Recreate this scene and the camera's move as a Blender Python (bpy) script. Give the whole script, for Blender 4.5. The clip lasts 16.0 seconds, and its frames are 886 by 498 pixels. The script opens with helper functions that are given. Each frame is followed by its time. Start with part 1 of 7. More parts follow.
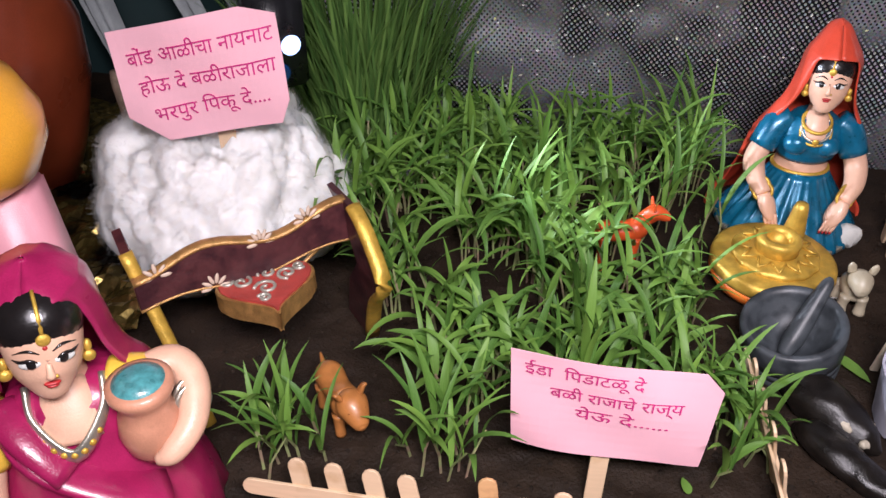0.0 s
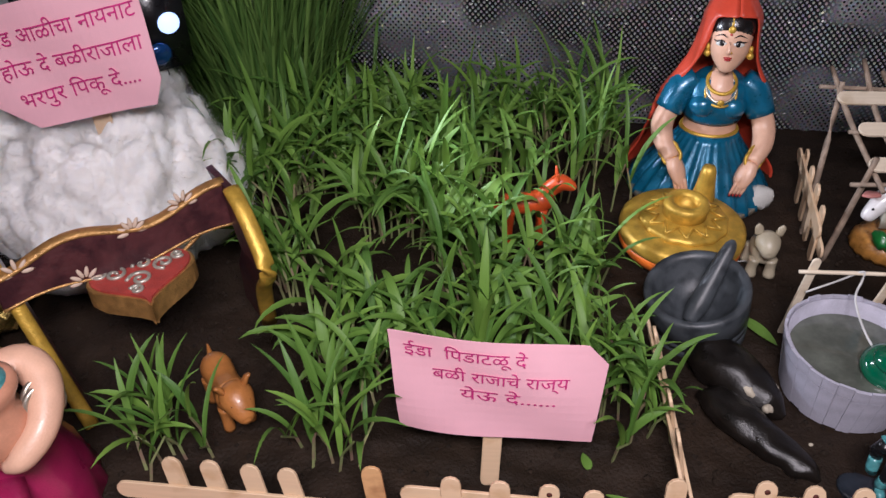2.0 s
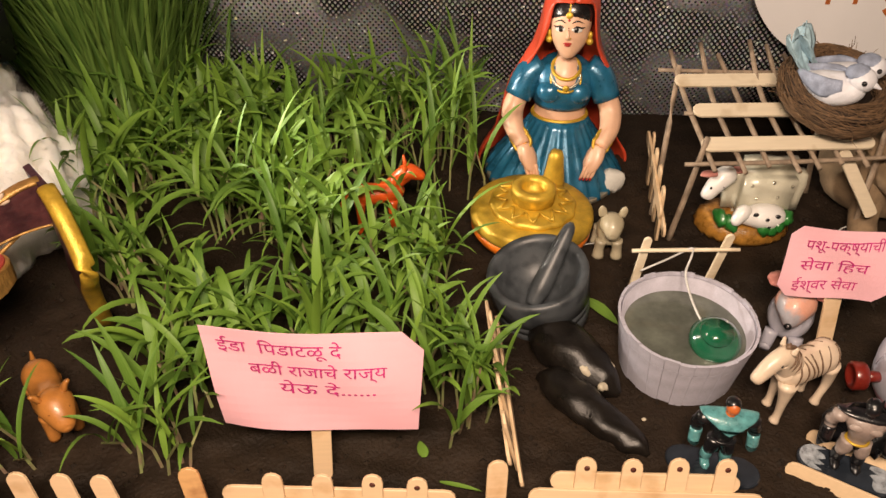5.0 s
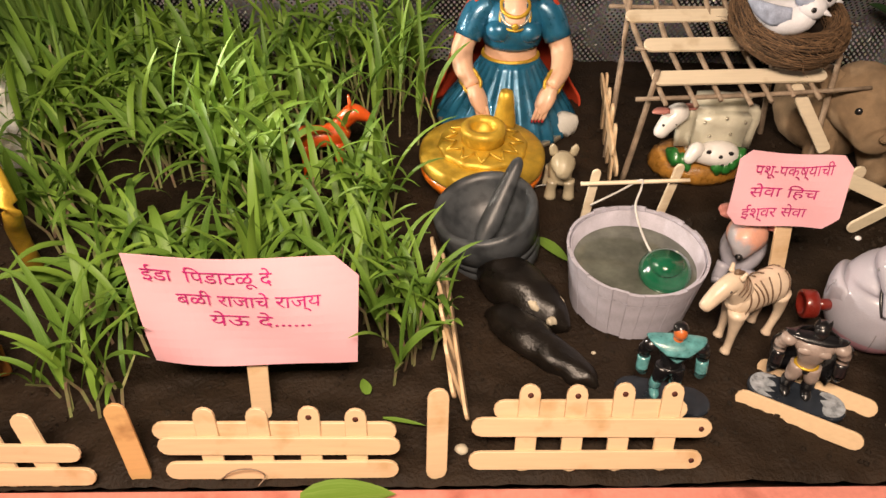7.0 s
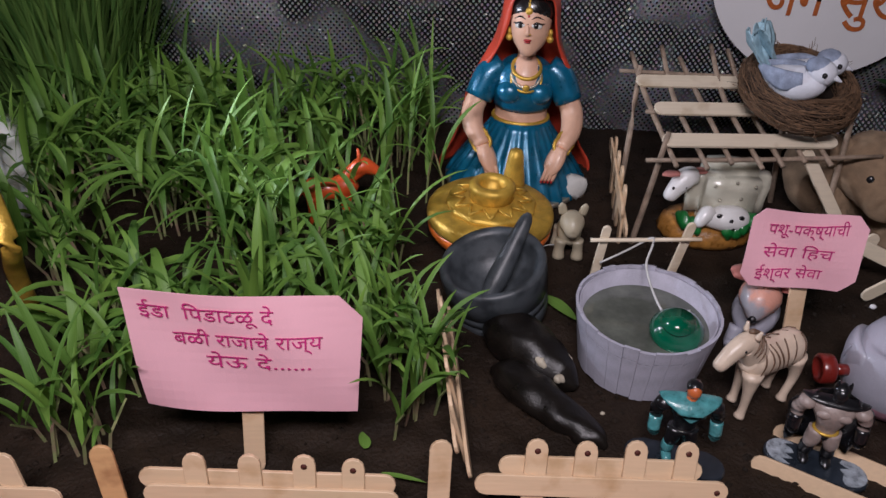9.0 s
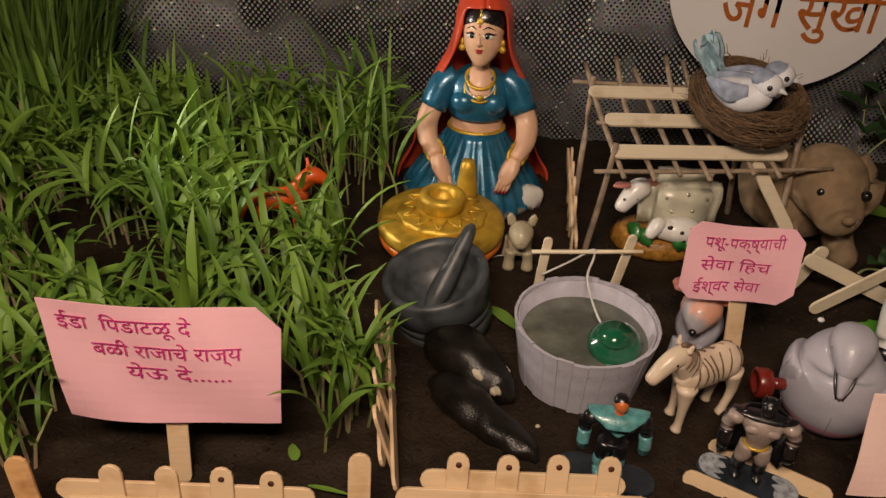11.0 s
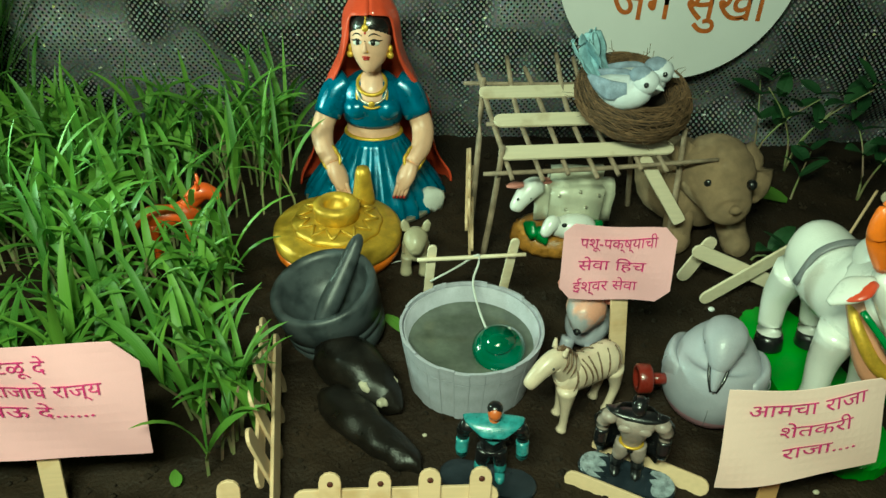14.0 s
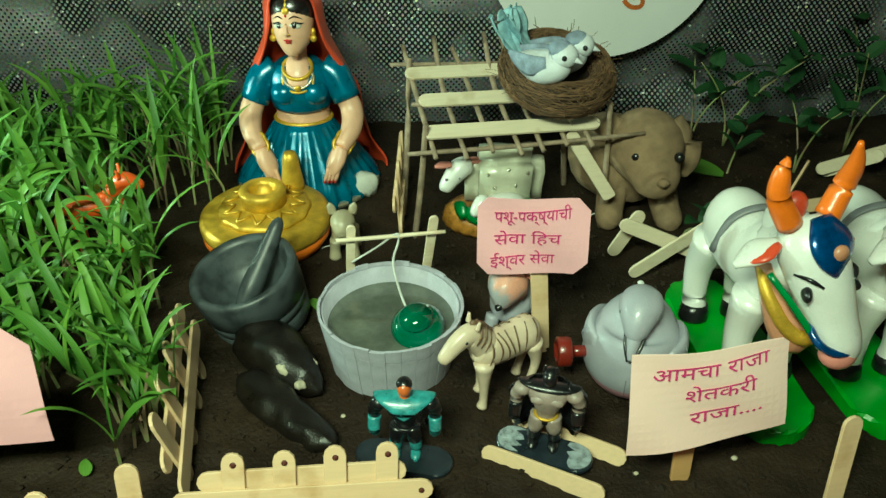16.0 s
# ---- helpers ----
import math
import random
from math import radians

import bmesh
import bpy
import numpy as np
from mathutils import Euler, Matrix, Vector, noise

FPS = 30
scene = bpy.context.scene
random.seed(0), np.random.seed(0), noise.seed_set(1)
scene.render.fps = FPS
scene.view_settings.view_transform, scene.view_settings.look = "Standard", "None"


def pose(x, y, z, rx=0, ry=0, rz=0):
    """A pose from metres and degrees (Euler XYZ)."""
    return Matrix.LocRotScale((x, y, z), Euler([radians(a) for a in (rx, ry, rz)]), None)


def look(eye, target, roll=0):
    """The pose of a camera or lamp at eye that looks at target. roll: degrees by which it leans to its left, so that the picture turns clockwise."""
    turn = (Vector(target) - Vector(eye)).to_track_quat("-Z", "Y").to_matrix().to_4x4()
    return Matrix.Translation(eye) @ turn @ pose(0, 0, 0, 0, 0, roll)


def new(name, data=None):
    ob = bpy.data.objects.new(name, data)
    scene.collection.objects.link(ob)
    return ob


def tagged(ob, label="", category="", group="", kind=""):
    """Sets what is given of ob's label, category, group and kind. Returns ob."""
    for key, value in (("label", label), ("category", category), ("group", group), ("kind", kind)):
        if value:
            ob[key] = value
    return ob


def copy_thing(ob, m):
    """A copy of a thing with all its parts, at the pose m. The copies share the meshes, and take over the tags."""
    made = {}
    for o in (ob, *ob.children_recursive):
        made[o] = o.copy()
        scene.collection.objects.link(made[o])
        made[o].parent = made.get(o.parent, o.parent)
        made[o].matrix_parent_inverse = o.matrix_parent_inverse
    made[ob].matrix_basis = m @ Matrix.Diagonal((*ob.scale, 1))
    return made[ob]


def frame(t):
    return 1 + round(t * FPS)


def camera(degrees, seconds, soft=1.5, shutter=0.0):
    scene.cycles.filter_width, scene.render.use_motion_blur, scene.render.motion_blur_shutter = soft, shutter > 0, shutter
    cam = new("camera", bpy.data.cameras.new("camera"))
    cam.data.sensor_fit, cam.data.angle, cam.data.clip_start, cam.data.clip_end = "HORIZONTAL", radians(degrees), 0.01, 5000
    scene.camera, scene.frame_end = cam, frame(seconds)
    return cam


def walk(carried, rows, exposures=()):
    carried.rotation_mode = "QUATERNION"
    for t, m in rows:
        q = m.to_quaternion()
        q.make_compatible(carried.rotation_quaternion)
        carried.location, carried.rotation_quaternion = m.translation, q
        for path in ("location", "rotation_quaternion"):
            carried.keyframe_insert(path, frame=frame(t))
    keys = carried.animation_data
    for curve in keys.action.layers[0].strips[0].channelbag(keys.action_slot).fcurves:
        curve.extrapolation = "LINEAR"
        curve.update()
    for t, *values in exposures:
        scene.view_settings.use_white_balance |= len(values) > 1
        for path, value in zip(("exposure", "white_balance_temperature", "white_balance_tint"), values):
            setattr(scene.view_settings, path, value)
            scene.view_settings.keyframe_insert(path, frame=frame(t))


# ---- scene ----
cam = camera(58.0, 16.0)
PATH = [
    (0, (0.054, 0.038, 0.433), (-0.056, 1.614, -0.794), 0.2),
    (0.5, (0.068, 0.042, 0.428), (-0.023, 1.611, -0.81), 0.1),
    (1, (0.088, 0.049, 0.422), (0.007, 1.613, -0.821), -0.7),
    (1.5, (0.095, 0.052, 0.424), (0.038, 1.612, -0.827), -0.7),
    (2, (0.107, 0.056, 0.415), (0.075, 1.611, -0.843), -0.8),
    (2.5, (0.119, 0.058, 0.405), (0.115, 1.607, -0.86), -0.7),
    (3, (0.129, 0.06, 0.401), (0.152, 1.608, -0.864), -0.3),
    (3.5, (0.146, 0.059, 0.4), (0.204, 1.607, -0.865), 0.1),
    (4, (0.16, 0.057, 0.407), (0.249, 1.608, -0.852), 0.4),
    (4.5, (0.165, 0.056, 0.409), (0.281, 1.607, -0.849), 0.7),
    (7, (0.19, 0.045, 0.372), (0.391, 1.561, -0.918), 1.4),
    (7.5, (0.186, 0.042, 0.36), (0.378, 1.596, -0.884), 1.8),
    (8, (0.185, 0.043, 0.351), (0.383, 1.651, -0.823), 2.2),
    (10.5, (0.212, 0.042, 0.353), (0.411, 1.689, -0.765), 3.2),
    (11, (0.227, 0.042, 0.354), (0.428, 1.689, -0.763), 3.1),
    (11.5, (0.237, 0.047, 0.354), (0.447, 1.69, -0.768), 2.9),
    (12, (0.245, 0.048, 0.361), (0.467, 1.685, -0.766), 2.6),
    (12.5, (0.253, 0.047, 0.367), (0.488, 1.678, -0.765), 2.2),
    (13, (0.265, 0.047, 0.368), (0.517, 1.672, -0.771), 2.0),
    (13.5, (0.27, 0.044, 0.368), (0.541, 1.662, -0.777), 2.0),
    (14, (0.28, 0.044, 0.369), (0.565, 1.66, -0.773), 1.8),
    (14.5, (0.286, 0.044, 0.374), (0.588, 1.654, -0.774), 1.6),
    (15, (0.299, 0.038, 0.367), (0.603, 1.649, -0.778), 1.2),
    (15.5, (0.31, 0.036, 0.361), (0.623, 1.644, -0.786), 1.1),
    (16, (0.323, 0.033, 0.356), (0.64, 1.643, -0.788), 0.6),
]

# exposure, kelvin and tint follow the colour-changing spotlight: blue, red and green phases
TINTS = {"b": (5850, 24), "r": (8500, 22), "g": (6650, -48), "w": (6300, 2)}
PHASES = ((0.0, "b", 0.25), (0.5, "r", 0.3), (1.0, "g", 0.15), (1.5, "w", -0.1), (2.0, "b", -0.3), (2.5, "r", -0.4), (3.0, "g", -0.4), (3.5, "g", -0.6),
          (4.0, "b", -0.2), (4.5, "r", 0.05), (7.0, "r", 0.3), (7.5, "g", 0.2), (8.0, "b", -0.35), (10.5, "b", -0.75), (11.0, "r", -0.7), (11.5, "g", -0.45),
          (12.0, "g", -0.6), (12.5, "b", -0.05), (13.0, "r", 0.2), (13.5, "g", 0.25), (14.0, "g", 0.0), (14.5, "b", 0.05), (15.0, "r", 0.2), (15.5, "w", 0.15), (16.0, "g", 0.1))
walk(cam, [(t, look(eye, target, roll)) for t, eye, target, roll in PATH], [(t, stops, *TINTS[c]) for t, c, stops in PHASES])

# ---- light ----
world = bpy.data.worlds.new("room_air")
scene.world = world
world.use_nodes = True
world.node_tree.nodes["Background"].inputs[0].default_value = (0.62, 0.60, 0.60, 1)
world.node_tree.nodes["Background"].inputs[1].default_value = 0.075


def lamp(name, kind, m, watts, colour, **settings):
    data = bpy.data.lights.new(name, kind)
    data.energy, data.color = watts, colour
    ob = new(name, data)
    ob.matrix_basis = m
    return data


# room light from above the front; its source is unseen, its place tuned by falloff
key = lamp("ceiling_lamp_light", "AREA", look((0.13, -0.05, 0.64), (0.16, 0.45, 0.0)), 8.7, (1.0, 0.93, 0.84))
key.shape, key.size, key.size_y = "RECTANGLE", 0.30, 0.10
led = lamp("spotlight_beam", "SPOT", look((-0.093, 0.607, 0.172), (0.42, 0.535, 0.135)), 6.5, (0.93, 1.0, 1.0))
led.spot_size, led.spot_blend, led.shadow_soft_size = radians(64), 0.75, 0.010


# ---- materials ----
def mat(name, colour, rough=0.5, metal=0.0, vary=0.25, scale=60.0, fine=900.0, bump=0.15, coat=0.0, second=None, mixat=0.55, sub=0.0, spread=0.0):
    """A surface with coarse stains, fine grain and fine relief. second: a colour that shows in patches."""
    m = bpy.data.materials.new(name)
    m.use_nodes = True
    nt = m.node_tree
    b = nt.nodes["Principled BSDF"]
    b.inputs["Roughness"].default_value = rough
    b.inputs["Metallic"].default_value = metal
    b.inputs["Coat Weight"].default_value = coat
    b.inputs["Coat Roughness"].default_value = 0.12
    if sub:
        b.inputs["Subsurface Weight"].default_value = sub
        b.inputs["Subsurface Radius"].default_value = (0.004, 0.003, 0.002)
        b.inputs["Subsurface Scale"].default_value = 1.0
    co = nt.nodes.new("ShaderNodeTexCoord")
    big, small = nt.nodes.new("ShaderNodeTexNoise"), nt.nodes.new("ShaderNodeTexNoise")
    big.inputs["Scale"].default_value, big.inputs["Detail"].default_value = scale, 4
    small.inputs["Scale"].default_value, small.inputs["Detail"].default_value = fine, 3
    for n in (big, small):
        nt.links.new(co.outputs["Object"], n.inputs["Vector"])
    ramp = nt.nodes.new("ShaderNodeValToRGB")
    c = Vector(colour)
    d = Vector(second) if second else c * (1 - vary)
    ramp.color_ramp.elements[0].color = (*(d if second else c * (1 - vary)), 1)
    ramp.color_ramp.elements[1].color = (*[min(1, v * (1 + 0.4 * vary)) for v in c], 1)
    ramp.color_ramp.elements[0].position = mixat - 0.2 if not second else mixat - 0.08
    ramp.color_ramp.elements[1].position = mixat + 0.2 if not second else mixat + 0.08
    nt.links.new(big.outputs["Fac"], ramp.inputs["Fac"])
    grain = nt.nodes.new("ShaderNodeMix")
    grain.data_type, grain.blend_type = "RGBA", "MULTIPLY"
    grain.inputs[0].default_value = vary
    nt.links.new(ramp.outputs["Color"], grain.inputs[6])
    nt.links.new(small.outputs["Fac"], grain.inputs[7])
    out = grain.outputs[2]
    if spread:
        geo, hsv, mr = nt.nodes.new("ShaderNodeNewGeometry"), nt.nodes.new("ShaderNodeHueSaturation"), nt.nodes.new("ShaderNodeMapRange")
        mr.inputs[3].default_value, mr.inputs[4].default_value = 1 - spread, 1 + spread
        nt.links.new(geo.outputs["Random Per Island"], mr.inputs[0])
        nt.links.new(mr.outputs[0], hsv.inputs["Value"])
        nt.links.new(out, hsv.inputs["Color"])
        out = hsv.outputs["Color"]
    nt.links.new(out, b.inputs["Base Color"])
    bp = nt.nodes.new("ShaderNodeBump")
    bp.inputs["Strength"].default_value, bp.inputs["Distance"].default_value = bump, 0.0015
    nt.links.new(small.outputs["Fac"], bp.inputs["Height"])
    nt.links.new(bp.outputs["Normal"], b.inputs["Normal"])
    rr = nt.nodes.new("ShaderNodeMapRange")
    rr.inputs[3].default_value, rr.inputs[4].default_value = max(0.02, rough - 0.12), min(1, rough + 0.12)
    nt.links.new(big.outputs["Fac"], rr.inputs[0])
    nt.links.new(rr.outputs[0], b.inputs["Roughness"])
    return m


def wood_mat(name, colour, stain):
    """Pale birch with grain drawn out along the stick."""
    m = mat(name, colour, 0.55, vary=0.2, scale=40, fine=500, bump=0.1, second=stain, mixat=0.36)
    nt = m.node_tree
    mp = nt.nodes.new("ShaderNodeMapping")
    mp.inputs["Scale"].default_value = (0.08, 1.0, 1.0)
    co = [n for n in nt.nodes if n.type == "TEX_COORD"][0]
    nt.links.new(co.outputs["Object"], mp.inputs["Vector"])
    for n in [n for n in nt.nodes if n.type == "TEX_NOISE"][1:]:
        nt.links.new(mp.outputs["Vector"], n.inputs["Vector"])
    return m


def fabric_mat():
    """Silver foil cloth punched with small round holes, with sparks of many colours painted in as glints."""
    m = bpy.data.materials.new("silver_dotted_cloth")
    m.use_nodes = True
    nt = m.node_tree
    b = nt.nodes["Principled BSDF"]
    uv = nt.nodes.new("ShaderNodeUVMap")
    vor = nt.nodes.new("ShaderNodeTexVoronoi")
    vor.voronoi_dimensions, vor.inputs["Scale"].default_value, vor.inputs["Randomness"].default_value = "2D", 1.0, 0.0
    sk = nt.nodes.new("ShaderNodeMapping")
    sk.inputs["Rotation"].default_value = (0, 0, radians(45))
    sk.inputs["Scale"].default_value = (265, 225, 1)
    nt.links.new(uv.outputs["UV"], sk.inputs["Vector"])
    nt.links.new(sk.outputs["Vector"], vor.inputs["Vector"])
    ramp = nt.nodes.new("ShaderNodeValToRGB")
    ramp.color_ramp.elements[0].position, ramp.color_ramp.elements[0].color = 0.23, (0.010, 0.011, 0.013, 1)
    ramp.color_ramp.elements[1].position, ramp.color_ramp.elements[1].color = 0.33, (0.36, 0.37, 0.39, 1)
    nt.links.new(vor.outputs["Distance"], ramp.inputs["Fac"])
    # in places dots turn bright on dark, painting how the foil's reflections change
    dots = nt.nodes.new("ShaderNodeValToRGB")
    dots.color_ramp.elements[0].position, dots.color_ramp.elements[0].color = 0.26, (0.48, 0.49, 0.50, 1)
    dots.color_ramp.elements[1].position, dots.color_ramp.elements[1].color = 0.36, (0.012, 0.013, 0.015, 1)
    nt.links.new(vor.outputs["Distance"], dots.inputs["Fac"])
    gleam_noise = nt.nodes.new("ShaderNodeTexNoise")
    gleam_noise.inputs["Scale"].default_value, gleam_noise.inputs["Detail"].default_value = 7.0, 3
    nt.links.new(uv.outputs["UV"], gleam_noise.inputs["Vector"])
    where = nt.nodes.new("ShaderNodeMapRange")
    where.inputs[1].default_value, where.inputs[2].default_value = 0.44, 0.52
    nt.links.new(gleam_noise.outputs["Fac"], where.inputs[0])
    gleam = nt.nodes.new("ShaderNodeMix")
    gleam.data_type = "RGBA"
    nt.links.new(where.outputs[0], gleam.inputs[0])
    nt.links.new(ramp.outputs["Color"], gleam.inputs[6])
    nt.links.new(dots.outputs["Color"], gleam.inputs[7])
    spark = nt.nodes.new("ShaderNodeTexVoronoi")
    spark.voronoi_dimensions, spark.inputs["Scale"].default_value = "2D", 520.0
    nt.links.new(uv.outputs["UV"], spark.inputs["Vector"])
    mix = nt.nodes.new("ShaderNodeMix")
    mix.data_type, mix.blend_type = "RGBA", "OVERLAY"
    mix.inputs[0].default_value = 0.22
    nt.links.new(gleam.outputs[2], mix.inputs[6])
    nt.links.new(spark.outputs["Color"], mix.inputs[7])
    # a few random cells get a bright colour, as painted glints
    lit = nt.nodes.new("ShaderNodeMath")
    lit.operation = "GREATER_THAN"
    lit.inputs[1].default_value = 0.93
    nt.links.new(spark.outputs["Color"], lit.inputs[0])
    vivid = nt.nodes.new("ShaderNodeHueSaturation")
    vivid.inputs["Saturation"].default_value, vivid.inputs["Value"].default_value = 0.7, 1.3
    nt.links.new(spark.outputs["Color"], vivid.inputs["Color"])
    glint = nt.nodes.new("ShaderNodeMix")
    glint.data_type = "RGBA"
    nt.links.new(lit.outputs[0], glint.inputs[0])
    nt.links.new(mix.outputs[2], glint.inputs[6])
    nt.links.new(vivid.outputs["Color"], glint.inputs[7])
    nt.links.new(glint.outputs[2], b.inputs["Base Color"])
    b.inputs["Metallic"].default_value = 0.6
    rr = nt.nodes.new("ShaderNodeMapRange")
    rr.inputs[3].default_value, rr.inputs[4].default_value = 0.36, 0.68
    nt.links.new(spark.outputs["Distance"], rr.inputs[0])
    nt.links.new(rr.outputs[0], b.inputs["Roughness"])
    h = nt.nodes.new("ShaderNodeMix")
    h.data_type = "FLOAT"
    h.inputs[0].default_value = 0.5
    nt.links.new(gleam.outputs[2], h.inputs[2])
    nt.links.new(spark.outputs["Color"], h.inputs[3])
    bp = nt.nodes.new("ShaderNodeBump")
    bp.inputs["Strength"].default_value, bp.inputs["Distance"].default_value = 0.9, 0.0016
    nt.links.new(h.outputs[0], bp.inputs["Height"])
    nt.links.new(bp.outputs["Normal"], b.inputs["Normal"])
    return m


def leaf_mat(name, low, high, pale):
    """Thin leaf: a tone of its own per blade, pale midrib along its length, light passing through."""
    m = bpy.data.materials.new(name)
    m.use_nodes = True
    nt = m.node_tree
    b = nt.nodes["Principled BSDF"]
    geo = nt.nodes.new("ShaderNodeNewGeometry")
    ramp = nt.nodes.new("ShaderNodeValToRGB")
    ramp.color_ramp.elements[0].color, ramp.color_ramp.elements[1].color = (*low, 1), (*high, 1)
    nt.links.new(geo.outputs["Random Per Island"], ramp.inputs["Fac"])
    uv = nt.nodes.new("ShaderNodeUVMap")
    wave = nt.nodes.new("ShaderNodeTexNoise")
    mp = nt.nodes.new("ShaderNodeMapping")
    mp.inputs["Scale"].default_value = (26, 1.5, 1)
    nt.links.new(uv.outputs["UV"], mp.inputs["Vector"])
    nt.links.new(mp.outputs["Vector"], wave.inputs["Vector"])
    wave.inputs["Scale"].default_value = 1.0
    mix = nt.nodes.new("ShaderNodeMix")
    mix.data_type, mix.blend_type = "RGBA", "MIX"
    mr = nt.nodes.new("ShaderNodeMapRange")
    mr.inputs[1].default_value, mr.inputs[2].default_value, mr.inputs[4].default_value = 0.45, 0.75, 0.55
    nt.links.new(wave.outputs["Fac"], mr.inputs[0])
    nt.links.new(mr.outputs[0], mix.inputs[0])
    nt.links.new(ramp.outputs["Color"], mix.inputs[6])
    mix.inputs[7].default_value = (*pale, 1)
    nt.links.new(mix.outputs[2], b.inputs["Base Color"])
    b.inputs["Roughness"].default_value = 0.55
    tr = nt.nodes.new("ShaderNodeBsdfTranslucent")
    nt.links.new(mix.outputs[2], tr.inputs["Color"])
    add = nt.nodes.new("ShaderNodeMixShader")
    add.inputs[0].default_value = 0.25
    nt.links.new(b.outputs[0], add.inputs[1])
    nt.links.new(tr.outputs[0], add.inputs[2])
    nt.links.new(add.outputs[0], nt.nodes["Material Output"].inputs["Surface"])
    return m


M = {
    "soil": mat("damp_dark_soil", (0.028, 0.0158, 0.0082), 0.72, vary=0.45, scale=25, fine=420, bump=0.8),
    "clod": mat("soil_crumb", (0.030, 0.0180, 0.0100), 0.85, vary=0.5, scale=60, fine=700, bump=0.8),
    "stick": wood_mat("birch_stick", (0.68, 0.49, 0.31), (0.56, 0.36, 0.19)),
    "stick_pale": wood_mat("bleached_birch_stick", (0.72, 0.62, 0.47), (0.58, 0.46, 0.31)),
    "stick_stained": wood_mat("stained_birch_stick", (0.62, 0.36, 0.16), (0.30, 0.13, 0.05)),
    "hole": mat("dark_red_hole", (0.09, 0.018, 0.010), 0.7),
    "twig": mat("dry_twig", (0.44, 0.33, 0.24), 0.7, vary=0.4, scale=120, fine=900, bump=0.5),
    "paper": mat("pink_paper", (0.90, 0.49, 0.56), 0.75, vary=0.07, scale=22, fine=1500, bump=0.06),
    "paper_peach": mat("peach_pink_paper", (0.92, 0.66, 0.61), 0.75, vary=0.07, scale=22, fine=1500, bump=0.06),
    "paper_white": mat("white_card", (0.80, 0.80, 0.82), 0.7, vary=0.05, scale=15, fine=1200, bump=0.05),
    "ink": mat("magenta_marker_ink", (0.76, 0.040, 0.27), 0.6, vary=0.3, scale=300),
    "ink_orange": mat("orange_marker_ink", (0.62, 0.16, 0.03), 0.6, vary=0.3, scale=300),
    "rim": mat("salmon_painted_board", (0.62, 0.22, 0.18), 0.55, vary=0.25, scale=30, fine=400, bump=0.3, second=(0.42, 0.13, 0.10), mixat=0.42),
    "grass": leaf_mat("grass_blade", (0.048, 0.145, 0.016), (0.185, 0.350, 0.048), (0.25, 0.40, 0.11)),
    # tall grass greens are raised to hold spotlight spill that the beam misses
    "tallgrass": leaf_mat("thin_grass_blade", (0.060, 0.170, 0.032), (0.19, 0.34, 0.075), (0.24, 0.30, 0.10)),
    "bush": leaf_mat("dark_bush_leaf", (0.012, 0.045, 0.014), (0.030, 0.085, 0.025), (0.05, 0.12, 0.04)),
    "stem": mat("grass_stem", (0.26, 0.30, 0.12), 0.5, vary=0.3, second=(0.30, 0.20, 0.14), mixat=0.45, spread=0.25),
    "fabric": fabric_mat(),
    "teal": mat("dark_teal_cloth", (0.006, 0.030, 0.032), 0.8, vary=0.3, scale=12),
    "wall": mat("room_plaster", (0.42, 0.40, 0.38), 0.9, vary=0.1, scale=3, fine=90),
    "table": mat("table_wood", (0.10, 0.06, 0.04), 0.5, vary=0.3, scale=10),
}


for name in ("soil", "clod"):
    M[name].node_tree.nodes["Principled BSDF"].inputs["Specular IOR Level"].default_value = 0.26


# ---- mesh helpers ----
def part(name, bm, material, parent=None, label="", smooth=True):
    """Links a bmesh as one mesh object under a thing or a part."""
    me = bpy.data.meshes.new(name)
    bmesh.ops.recalc_face_normals(bm, faces=bm.faces[:])
    for f in bm.faces:
        f.smooth = smooth
    bm.to_mesh(me)
    bm.free()
    for m in material if isinstance(material, (list, tuple)) else [material]:
        me.materials.append(m)
    ob = new(name, me)
    if parent:
        ob.parent = parent
    if label:
        tagged(ob, label)
    return ob


def thing(name, m, label, category, group=""):
    ob = new(name)
    ob.empty_display_size = 0.01
    ob.matrix_basis = m
    return tagged(ob, label, category, group)


def slab(bm, pts, thick, m=Matrix(), bevel=0.0, mi=0):
    """A flat outline in x, z, given depth along y, with softened edges."""
    front = [bm.verts.new(m @ Vector((x, -thick / 2, z))) for x, z in pts]
    back = [bm.verts.new(m @ Vector((x, thick / 2, z))) for x, z in pts]
    n = len(pts)
    fs = [bm.faces.new(front), bm.faces.new(back[::-1])]
    fs += [bm.faces.new((front[i], front[i - 1], back[i - 1], back[i])) for i in range(n)]
    for f in fs:
        f.material_index = mi
    if bevel:
        es = [e for f in fs[:2] for e in f.edges]
        bmesh.ops.bevel(bm, geom=es, offset=bevel, segments=1, affect="EDGES")
    return bm


def stick_outline(length, width, n=7):
    """A stick along x with round ends, centred."""
    r, pts = width / 2, []
    for side in (1, -1):
        for i in range(n):
            a = -math.pi / 2 + math.pi * i / (n - 1)
            pts.append((side * (length / 2 - r + r * math.cos(a)), side * r * math.sin(a)))
    return pts


